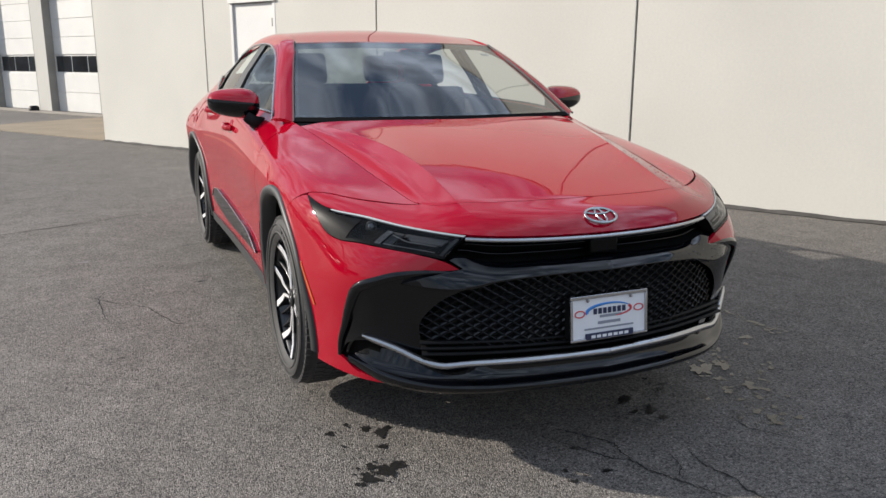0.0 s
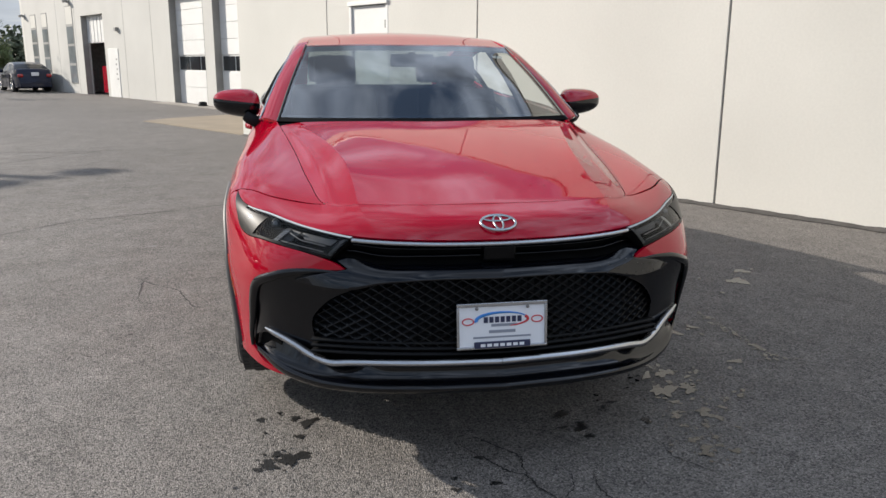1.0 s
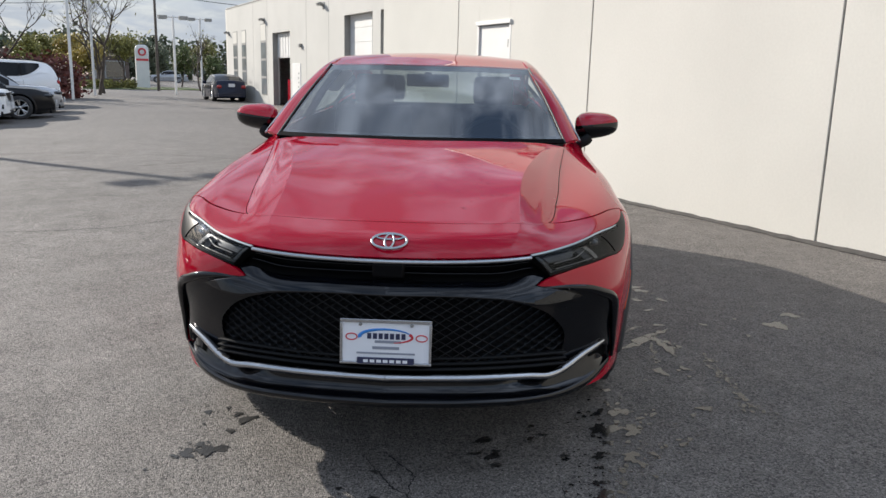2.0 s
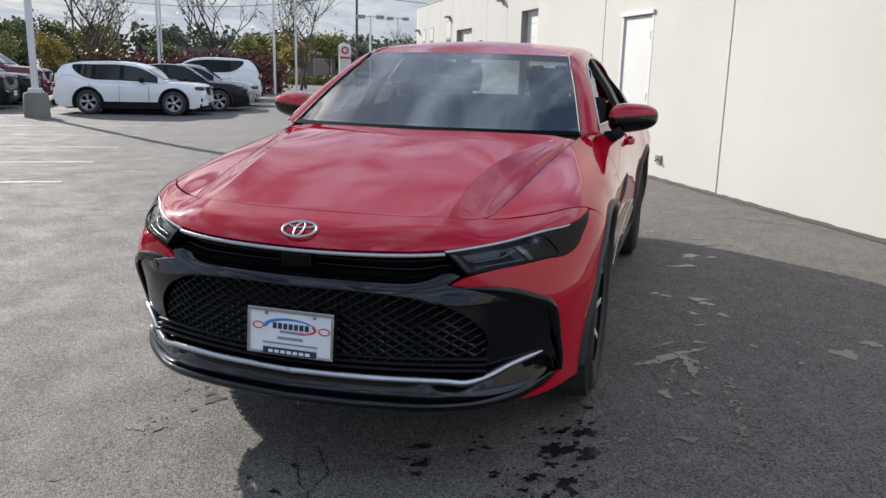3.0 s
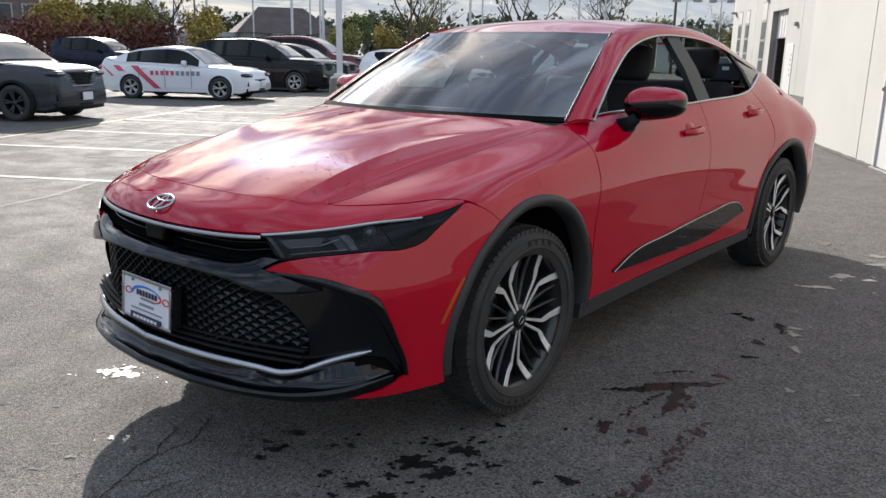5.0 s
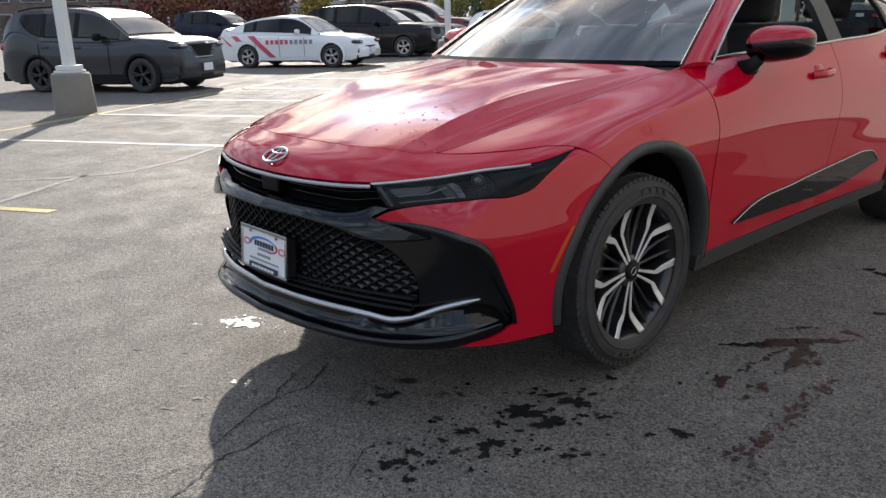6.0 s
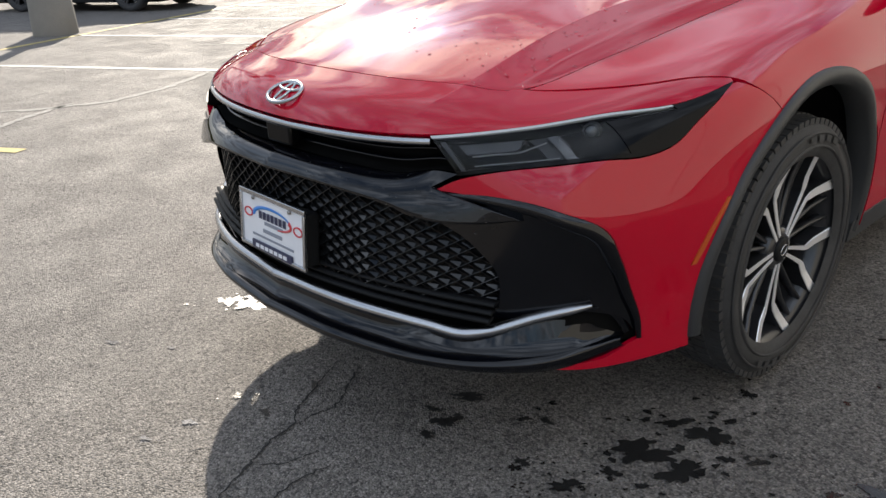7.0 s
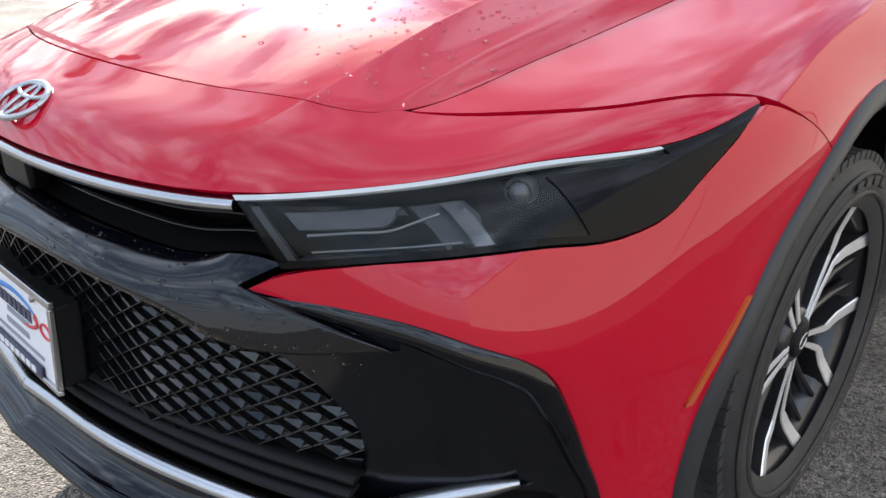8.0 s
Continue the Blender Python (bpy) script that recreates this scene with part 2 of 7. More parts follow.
class Geo:
    """Collects faces, and links them as one mesh object."""

    def __init__(self):
        self.v, self.f, self.m, self.s = [], [], [], []

    def add(self, verts, faces, mat=0, smooth=True):
        o = len(self.v)
        self.v += [tuple(map(float, p)) for p in verts]
        self.f += [tuple(o + i for i in f) for f in faces]
        self.m += [mat] * len(faces)
        self.s += [smooth] * len(faces)
        return self

    def grid(self, P, flange=0.0, out=None, mat=0, both=False):
        """A sheet of points, its border turned inwards by flange; out: a point or direction test for the outer side."""
        P = np.asarray(P, float)
        n, m = P.shape[:2]
        N = normals(P)
        ref = (P - np.array((0.0, 2.4, 0.55))) if out is None else np.broadcast_to(np.asarray(out, float), P.shape)
        flip = (N * ref).sum() < 0
        if flip:
            N = -N
        idx = np.arange(n * m).reshape(n, m)
        q = [(idx[i, j], idx[i + 1, j], idx[i + 1, j + 1], idx[i, j + 1]) for i in range(n - 1) for j in range(m - 1)]
        self.add(P.reshape(-1, 3), [f[::-1] for f in q] if flip else q, mat)
        if flange:
            ring = [(i, 0) for i in range(n)] + [(n - 1, j) for j in range(1, m)] + [(i, m - 1) for i in range(n - 2, -1, -1)] + [(0, j) for j in range(m - 2, 0, -1)]
            a = np.array([P[r] - N[r] * 0.0004 for r in ring])
            b = np.array([P[r] - N[r] * flange for r in ring])
            k = len(ring)
            q = [(i, i + k, (i + 1) % k + k, (i + 1) % k) for i in range(k)]
            self.add(np.r_[a, b], [f[::-1] for f in q] if flip else q, mat)
        return self

    def sweep(self, path, section, up=(0, 0, 1), mat=0, closed=True, caps=True, size=None):
        """section: points (side, up) in metres, carried along path."""
        path = np.asarray(path, float)
        t = np.gradient(path, axis=0)
        t /= np.maximum(np.linalg.norm(t, axis=1, keepdims=True), 1e-9)
        upv = np.broadcast_to(np.asarray(up, float), path.shape)
        side = np.cross(t, upv)
        side /= np.maximum(np.linalg.norm(side, axis=1, keepdims=True), 1e-9)
        u2 = np.cross(side, t)
        sec = np.asarray(section, float)
        k = len(sec)
        size = np.ones(len(path)) if size is None else np.asarray(size, float)
        V = [path[i] + size[i] * (side[i] * a + u2[i] * b) for i in range(len(path)) for a, b in sec]
        w = k if closed else k - 1
        F = [(i * k + j, i * k + (j + 1) % k, (i + 1) * k + (j + 1) % k, (i + 1) * k + j) for i in range(len(path) - 1) for j in range(w)]
        self.add(V, F, mat)
        if caps and closed:
            self.add(V[:k], [tuple(range(k))[::-1]], mat, False)
            self.add(V[-k:], [tuple(range(k))], mat, False)
        return self

    def tube(self, path, r, n=8, mat=0, size=None):
        return self.sweep(path, [(r * math.cos(2 * math.pi * i / n), r * math.sin(2 * math.pi * i / n)) for i in range(n)], up=(0.02, 0.03, 1), mat=mat, size=size)

    def lathe(self, profile, n=48, axis="x", at=(0, 0, 0), mat=0, smooth=True):
        """profile: (radius, along the axis)."""
        V, k = [], len(profile)
        for i in range(n):
            c, s = math.cos(2 * math.pi * i / n), math.sin(2 * math.pi * i / n)
            for r, a in profile:
                p = (a, r * c, r * s) if axis == "x" else (r * c, a, r * s) if axis == "y" else (r * c, r * s, a)
                V.append((p[0] + at[0], p[1] + at[1], p[2] + at[2]))
        F = [(i * k + j, i * k + j + 1, ((i + 1) % n) * k + j + 1, ((i + 1) % n) * k + j) for i in range(n) for j in range(k - 1)]
        return self.add(V, F, mat, smooth)

    def box(self, lo, hi, r=0.0, mat=0, m=None):
        """A box with its edges broken by r."""
        bm = bmesh.new()
        bmesh.ops.create_cube(bm, size=1)
        for v in bm.verts:
            v.co = Vector([lo[i] + (v.co[i] + 0.5) * (hi[i] - lo[i]) for i in range(3)])
        if r:
            bm.normal_update()
            bmesh.ops.bevel(bm, geom=bm.edges[:], offset=r, segments=2, profile=0.6, affect="EDGES")
        bm.verts.index_update()
        bm.normal_update()
        V = [m @ v.co if m else v.co for v in bm.verts]
        self.add(V, [[v.index for v in f.verts] for f in bm.faces], mat, bool(r))
        if r:  # the six sides stay flat
            self.s[-len(bm.faces):] = [max(abs(c) for c in f.normal) < 0.999 for f in bm.faces]
        bm.free()
        return self

    def prism(self, outline, lo, hi, axis="z", mat=0):
        """outline: 2D points; drawn out along the axis from lo to hi."""
        k = len(outline)
        put = {"z": lambda a, b, c: (a, b, c), "y": lambda a, b, c: (a, c, b), "x": lambda a, b, c: (c, a, b)}[axis]
        V = [put(a, b, lo) for a, b in outline] + [put(a, b, hi) for a, b in outline]
        self.add(V, [tuple(range(k))[::-1], tuple(range(k, 2 * k))], mat, False)
        V2 = list(V)
        return self.add(V2, [(i, (i + 1) % k, k + (i + 1) % k, k + i) for i in range(k)], mat, False)

    def blob(self, at, size, power=2.5, n=20, mat=0, squash=None):
        """A rounded box (superellipsoid)."""
        a, b = np.linspace(-math.pi, math.pi, 2 * n + 1), np.linspace(-math.pi / 2, math.pi / 2, n + 1)
        A, B = np.meshgrid(a, b, indexing="ij")
        f = lambda w: np.sign(w) * np.abs(w) ** (2 / power)
        P = np.stack([f(np.cos(B)) * f(np.cos(A)), f(np.cos(B)) * f(np.sin(A)), f(np.sin(B))], -1) * np.asarray(size, float)
        if squash:
            P = squash(P)
        P = P + np.asarray(at, float)
        idx = np.arange(P.shape[0] * P.shape[1]).reshape(P.shape[:2])
        q = [(idx[i, j], idx[i + 1, j], idx[i + 1, j + 1], idx[i, j + 1]) for i in range(2 * n) for j in range(n)]
        return self.add(P.reshape(-1, 3), q, mat)

    def mirrored(self):
        g = Geo()
        g.v = [(-x, y, z) for x, y, z in self.v]
        g.f, g.m, g.s = [f[::-1] for f in self.f], list(self.m), list(self.s)
        return g

    def join(self, other):
        o = len(self.v)
        self.v += other.v
        self.f += [tuple(o + i for i in f) for f in other.f]
        self.m += other.m
        self.s += other.s
        return self

    def weld(self):
        """Joins corners that lie at one place."""
        seen, where = {}, []
        for p in self.v:
            where.append(seen.setdefault(tuple(round(c, 4) for c in p), len(seen)))
        self.v = list(seen)
        keep = [(tuple(dict.fromkeys(where[i] for i in f)), a, b) for f, a, b in zip(self.f, self.m, self.s)]
        keep = [k for k in keep if len(k[0]) > 2]
        self.f, self.m, self.s = [k[0] for k in keep], [k[1] for k in keep], [k[2] for k in keep]
        return self

    def obj(self, name, mats, parent=None, label="", m=None):
        me = bpy.data.meshes.new(name)
        me.from_pydata(self.v, [], self.f)
        for k in mats if isinstance(mats, (list, tuple)) else [mats]:
            me.materials.append(k)
        me.polygons.foreach_set("material_index", self.m)
        me.polygons.foreach_set("use_smooth", self.s)
        me.update()
        ob = new(name, me)
        if parent:
            ob.parent = parent
        if m is not None:
            ob.matrix_basis = m
        return tagged(ob, label=label) if label else ob


def empty(name, m=None):
    ob = new(name)
    ob.empty_display_size = 0.2
    if m is not None:
        ob.matrix_basis = m
    return ob


def tex(nt, kind, **inputs):
    n = nt.nodes.new("ShaderNode" + kind)
    for key, value in inputs.items():
        n.inputs[key].default_value = value
    return n

# ---- the red car: nose towards -y, on the ground at z = 0 ----
# Rails of the right-hand skin from the middle of the nose round to the middle of the tail, from the lower edge up.
RAILS = np.array([
    [(0, .03, .235), (.48, .12, .222), (.77, .30, .236), (.885, .53, .248), (.905, .985, .25), (.885, 1.47, .25), (.87, 2.60, .25), (.885, 3.35, .26), (.905, 3.84, .27), (.82, 4.60, .30), (.60, 4.80, .32), (0, 4.88, .32)],
    [(0, -.005, .40), (.48, .10, .40), (.785, .285, .40), (.90, .52, .42), (.922, .985, .42), (.903, 1.47, .42), (.888, 2.60, .42), (.905, 3.35, .43), (.925, 3.84, .45), (.85, 4.60, .46), (.62, 4.84, .48), (0, 4.93, .48)],
    [(0, .01, .62), (.48, .092, .62), (.788, .252, .62), (.908, .503, .63), (.930, .985, .64), (.915, 1.47, .63), (.897, 2.60, .63), (.912, 3.35, .65), (.932, 3.84, .68), (.85, 4.60, .70), (.62, 4.83, .72), (0, 4.92, .72)],
    [(0, .03, .757), (.48, .115, .766), (.712, .294, .788), (.862, .54, .827), (.922, .985, .855), (.920, 1.47, .865), (.908, 2.60, .875), (.918, 3.35, .89), (.930, 3.84, .90), (.84, 4.55, .92), (.60, 4.78, .94), (0, 4.87, .94)],
    [(0, .085, .813), (.44, .165, .813), (.645, .31, .816), (.765, .54, .862), (.855, .985, .925), (.868, 1.47, .968), (.885, 2.60, .99), (.88, 3.35, 1.01), (.86, 3.84, 1.05), (.76, 4.52, 1.01), (.57, 4.76, 1.02), (0, 4.85, 1.03)],
    [(0, .19, .850), (.38, .232, .846), (.565, .325, .838), (.612, .55, .882), (.665, .985, .962), (.735, 1.47, 1.045), (.842, 2.60, 1.095), (.815, 3.35, 1.13), (.705, 3.84, 1.225), (.60, 4.45, 1.10), (.50, 4.70, 1.07), (0, 4.80, 1.085)],
])
V_KNOTS = np.array([0, 1, 2, 3, 3.5, 4.0])
_m = np.array([-1, 1, 1])
_pad = np.concatenate([RAILS[:, 1:2] * _m, RAILS, RAILS[:, -2:-1] * _m], axis=1)
_step = np.linalg.norm(np.diff(_pad[2], axis=0), axis=1)
S_KNOTS = np.r_[0, np.cumsum(_step)] - _step[0]
_rails = hermite(S_KNOTS, _pad.transpose(1, 0, 2))
_ss = np.linspace(0, S_KNOTS[-2], 1500)
_yy, _xx = _rails(_ss)[:, 2, 1], _rails(_ss)[:, 2, 0]


def skin(s, v, lift=0.0):
    """The point of the skin at s along the rails and v up the section."""
    s, v = np.broadcast_arrays(np.asarray(s, float), np.asarray(v, float))
    shape = s.shape
    R = _rails(s.ravel()).transpose(1, 0, 2)
    vv = v.ravel()
    k = V_KNOTS
    h = np.diff(k)[:, None, None]
    d = np.diff(R, axis=0) / h
    m = np.empty_like(R)
    m[1:-1] = (d[:-1] * h[1:] + d[1:] * h[:-1]) / (h[:-1] + h[1:])
    m[0], m[-1] = d[0], d[-1]
    i = np.clip(np.searchsorted(k, vv, side="right") - 1, 0, len(k) - 2)
    j = np.arange(len(vv))
    t = ((vv - k[i]) / np.diff(k)[i])[:, None]
    hh = np.diff(k)[i][:, None]
    P = (2 * t**3 - 3 * t**2 + 1) * R[i, j] + (t**3 - 2 * t**2 + t) * hh * m[i, j] + (3 * t**2 - 2 * t**3) * R[i + 1, j] + (t**3 - t**2) * hh * m[i + 1, j]
    return P.reshape(shape + (3,))


def sv(z, y=None, x=None):
    """Skin coordinates of the point at height z and at y along the side, or at x across the nose."""
    side = y is not None
    s = np.interp(y, _yy[_ss > 0.9], _ss[_ss > 0.9]) if side else np.interp(x, _xx[_ss < 1.0], _ss[_ss < 1.0])
    v = np.linspace(0, 4, 161)
    for _ in range(8):
        sec = skin(np.full(161, s), v)
        w = np.interp(z, sec[:, 2], v)
        p = skin(s, w)
        s = float(np.clip(s + 0.8 * ((y - p[1]) if side else (x - p[0])), 0, S_KNOTS[-2]))
    return (s, float(w))


def lift(P, d):
    """The sheet P moved outwards by d."""
    N = normals(P)
    if (N * (P - np.array((0.0, 2.4, 0.55)))).sum() < 0:
        N = -N
    return P + N * d


def sv_curve(pts, n, smooth=True):
    q = np.asarray(pts, float) * np.array((1.0, 0.22))
    return curve(q, n, smooth) / np.array((1.0, 0.22))


def skin_patch(bottom, top, left, right, n, m, smooth=(True, True, True, True)):
    """A panel of the skin between four borders in skin coordinates."""
    b, t = sv_curve(bottom, n, smooth[0]), sv_curve(top, n, smooth[1])
    l, r = sv_curve(left, m, smooth[2]), sv_curve(right, m, smooth[3])
    q = coons(b, t, l, r)
    return skin(q[..., 0], q[..., 1])


def ring(cy, cz, r, a0, a1, n, f=sv):
    """Skin coordinates along a wheel arch, angles in degrees from the rear, over the top."""
    return [f(cz + r * math.sin(radians(a)), y=cy + r * math.cos(radians(a))) for a in np.linspace(a0, a1, n)]


HUB_F, HUB_R, HUB_Z, ARCH = 0.992, 3.842, 0.363, 0.463
car = tagged(empty("sedan"), "bright red four-door sedan with black front bumper, parked on asphalt", "car")
G = 0.0022


def pair(geo, name, mats, parent=None, label=""):
    """The same part on both sides of the car."""
    return geo.obj(name, mats, parent or car, label), geo.mirrored().obj(name, mats, parent or car, label)


# corners shared by the panels
HOOD_TIP = (float(S_KNOTS[3]), 4.0)
LAMP_TIP = sv(0.847, y=0.637)
ARCH_J = sv(HUB_Z + ARCH * math.sin(radians(119)), y=HUB_F + ARCH * math.cos(radians(119)))
S_DOOR = sv(0.8, y=1.455)[0]

# front fender
top = [(HOOD_TIP[0] + 0.01, 4.0), (S_KNOTS[4], 4.0), (S_KNOTS[5], 4.0), (sv(0.9, y=1.30)[0], 4.0), (S_DOOR - G, 4.0)]
left = [ARCH_J, sv(0.831, y=0.685), (LAMP_TIP[0] + 0.004, LAMP_TIP[1] + 0.07), sv(0.858, y=0.582), sv(0.849, y=0.486), sv(0.840, y=0.391), (HOOD_TIP[0] + 0.01, 4.0)]
right = [sv(0.30, y=1.450), sv(0.42, y=1.452), sv(0.65, y=1.452), sv(0.86, y=1.452), (S_DOOR - G, 4.0)]
bottom = ring(HUB_F, HUB_Z, ARCH, 119, -6, 14)
bottom[-1] = right[0]
fender = Geo().grid(skin_patch(bottom, top, left, right, 56, 44), 0.014)
pair(fender, "front_fender", PAINT)

# a sharp crease runs up each side of the nose and hood
_crease = hermite([.08, .23, .33, .5, .7, .9, 1.1, 1.3], [[.408, .0], [.452, .006], [.456, .0105], [.462, .020], [.484, .026], [.525, .025], [.575, .017], [.63, .006]])
_edge = hermite([.08, .30, .36, .55, .985, 1.47], [[.62], [.585], [.585], [.612], [.665], [.735]])


def crease_rows(P):
    """The sheet with one of its lines laid along the crease, and lifted there; the first index runs outwards."""
    n, m = P.shape[:2]
    Q = np.empty_like(P)
    for j in range(m):
        col = P[:, j]
        gap = col[:, 0] - _crease(col[:, 1])[:, 0]
        k = int(np.argmax(gap > 0))
        a = (k - 1 + gap[k - 1] / (gap[k - 1] - gap[k])) / (n - 1)
        n1 = int(n * 0.66)
        pos = np.r_[np.linspace(0, a - 0.012, n1 - 1), a - 0.004, a, a + 0.004, np.linspace(a + 0.012, 1, n - n1 - 2)] * (n - 1)
        q = np.stack([np.interp(pos, np.arange(n), col[:, i]) for i in range(3)], 1)
        xc, dz = _crease(q[:, 1]).T
        xe = _edge(q[:, 1])[:, 0]
        t = np.where(q[:, 0] <= xc, np.clip(q[:, 0] / xc, 0, 1) ** 4, np.clip((xe - q[:, 0]) / (xe - xc), 0, 1))
        q[:, 2] += dz * t
        q[:, 1] -= 0.3 * dz * t * (q[:, 1] < 0.2)
        Q[:, j] = q
    return Q


# nose panel between hood, lamps and grille
tip = (LAMP_TIP[0] + 0.002, LAMP_TIP[1] + 0.05)
seam = sv_curve([(HOOD_TIP[0], 4.0), sv(0.838, y=0.391), sv(0.847, y=0.486), sv(0.856, y=0.582), tip], 18)
top = [(s, 4.0 - 0.012) for s in np.linspace(0, HOOD_TIP[0], 14)] + [tuple(q - np.array((0, 0.02))) for q in seam[1:]]
bottom = [(s, 3.0) for s in np.linspace(0, sv(0.766, x=0.48)[0], 8)] + [sv(0.786, x=0.646), sv(0.805, x=0.739), sv(0.818, y=0.489), (LAMP_TIP[0], LAMP_TIP[1])]
P = skin_patch(bottom, top, [(0, 3.0), (0, 3.5), (0, 3.988)], [(LAMP_TIP[0], LAMP_TIP[1]), tip], 72, 16, (True, True, True, True))
P = crease_rows(P)
nose = Geo().grid(P, 0.012)
nose.join(nose.mirrored()).weld().obj("nose_panel", PAINT, car)

# red bumper corner below the lamp
BEAK = sv(0.653, x=0.512)
low_front = sv(0.305, y=0.407)
LAMP_LOW = [sv(0.688, x=0.557), sv(0.706, x=0.641), sv(0.719, x=0.725), sv(0.727, x=0.789), sv(0.729, y=0.393), sv(0.744, y=0.448), sv(0.787, y=0.513), sv(0.822, y=0.578)]
top = [BEAK, sv(0.676, x=0.552)] + [(s, v - 0.02) for s, v in LAMP_LOW[1:]] + [(LAMP_TIP[0] + 0.002, LAMP_TIP[1] - 0.03), sv(0.829, y=0.680), (ARCH_J[0] - 0.004, ARCH_J[1])]
right = ring(HUB_F, HUB_Z, ARCH + 0.004, 194, 119.5, 12)
left = [low_front, sv(0.354, y=0.394), sv(0.435, y=0.357), sv(0.515, y=0.321), sv(0.58, y=0.289), sv(0.618, x=0.770), sv(0.636, x=0.715), sv(0.647, x=0.631), BEAK]
bottom = [low_front, sv(0.268, y=0.45), right[0]]
corner = Geo().grid(skin_patch(bottom, top, left, right, 44, 44), 0.014)
strip_t = [sv(0.248, x=0.68), sv(0.262, y=0.335), low_front, sv(0.275, y=0.45), right[0]]
strip_b = [(sv(0.3, x=0.68)[0], 0.03), (sv(0.3, x=0.74)[0], 0.0), (sv(0.3, y=0.41)[0], 0.0), (right[0][0], 0.0)]
corner.grid(skin_patch(strip_b, strip_t, [strip_b[0], strip_t[0]], [strip_b[-1], strip_t[-1]], 14, 4), 0.01)
pair(corner, "bumper_corner", PAINT)
marker = Geo().grid(lift(skin_patch([sv(0.468, y=0.500), sv(0.468, y=0.513)], [sv(0.612, y=0.578), sv(0.612, y=0.590)], [sv(0.468, y=0.500), sv(0.54, y=0.530), sv(0.612, y=0.578)], [sv(0.468, y=0.513), sv(0.54, y=0.545), sv(0.612, y=0.590)], 4, 12), 0.003), 0.004)
pair(marker, "side_marker", AMBER, label="thin amber side marker lamp")

# doors
DOOR_SEAM = [sv(0.318, y=2.50), sv(0.42, y=2.545), sv(0.54, y=2.585), sv(0.71, y=2.625), sv(0.90, y=2.620), sv(1.0, y=2.60), (sv(0.9, y=2.585)[0], 4.0)]
shift = lambda pts, d: [(s + d, v) for s, v in pts]
left = [sv(0.318, y=1.462), sv(0.42, y=1.460), sv(0.65, y=1.459), sv(0.86, y=1.459), (S_DOOR + G, 4.0)]
right = shift(DOOR_SEAM, -G)
door = Geo().grid(skin_patch([left[0], sv(0.318, y=2.0), right[0]], [left[-1], (sv(0.9, y=2.0)[0], 4.0), right[-1]], left, right, 50, 40), 0.014)
front_doors = pair(door, "front_door", PAINT)
REAR_SEAM = [sv(0.318, y=3.335), sv(0.42, y=3.365), sv(0.58, y=3.425), sv(0.74, y=3.505), sv(0.90, y=3.545), sv(1.02, y=3.50), (sv(0.9, y=3.40)[0], 4.0)]
left, right = shift(DOOR_SEAM, G), shift(REAR_SEAM, -G)
door = Geo().grid(skin_patch([left[0], sv(0.318, y=2.9), right[0]], [left[-1], (sv(0.9, y=3.0)[0], 4.0), right[-1]], left, right, 44, 40), 0.014)
rear_doors = pair(door, "rear_door", PAINT)

# rear quarter, tail and boot lid
bottom = ring(HUB_R, HUB_Z, ARCH, 141, -8, 14)
left = [bottom[0], sv(0.76, y=3.515), sv(0.90, y=3.549), sv(1.02, y=3.504), (sv(0.9, y=3.404)[0], 4.0)]
right = [bottom[-1], sv(0.45, y=4.32), sv(0.70, y=4.34), sv(0.90, y=4.36), (sv(0.9, y=4.40)[0], 4.0)]
top = [left[-1], (sv(0.9, y=3.84)[0], 4.0), right[-1]]
quarter = Geo().grid(skin_patch(bottom, top, left, right, 44, 36), 0.014)
pair(quarter, "rear_quarter", PAINT)
S_END = float(S_KNOTS[-2])
left = [sv(0.33, y=4.295)] + shift(right[1:], 0.003)
P = skin_patch([left[0], sv(0.33, y=4.60), (S_END, 0.2)], [left[-1], (sv(0.9, y=4.60)[0], 4.0), (S_END, 4.0)], left, [(S_END, 0.2), (S_END, 2.0), (S_END, 4.0)], 40, 30)
tail = Geo().grid(P, 0.012)
tail.join(tail.mirrored()).obj("rear_bumper", PAINT, car)
sA, sB = sv(0.9, y=4.62)[0], S_END
P = skin_patch([(sA, 2.75), (sB, 2.75)], [(sA, 3.1), (sB, 3.1)], [(sA, 2.75), (sA, 3.1)], [(sB, 2.75), (sB, 3.1)], 24, 5)
g = Geo().grid(lift(P, 0.006), 0.01)
g.join(g.mirrored()).obj("tail_lamp", RED_LENS, car, "red tail lamp bar")

# dark inner shell
ss, vv = np.meshgrid(np.linspace(0.0, S_END, 150), np.linspace(0.3, 3.9, 40), indexing="ij")
P = lift(skin(ss, vv), -0.022)
keep = Geo()
idx = np.arange(P.shape[0] * P.shape[1]).reshape(P.shape[:2])
F = []
for i in range(P.shape[0] - 1):
    for j in range(P.shape[1] - 1):
        c = P[i:i + 2, j:j + 2].reshape(-1, 3).mean(0)
        if min(math.hypot(c[1] - HUB_F, c[2] - HUB_Z), math.hypot(c[1] - HUB_R, c[2] - HUB_Z)) > ARCH - 0.01 and not (c[1] < 0.40 and c[0] < 0.72):
            F.append((idx[i, j], idx[i + 1, j], idx[i + 1, j + 1], idx[i, j + 1]))
keep.add(P.reshape(-1, 3), F)
keep.join(keep.mirrored())
keep.box((-0.78, 0.45, 0.20), (0.78, 4.55, 0.24), 0.01)
keep.box((-0.60, 0.22, 0.22), (0.60, 0.30, 0.72), 0.01)
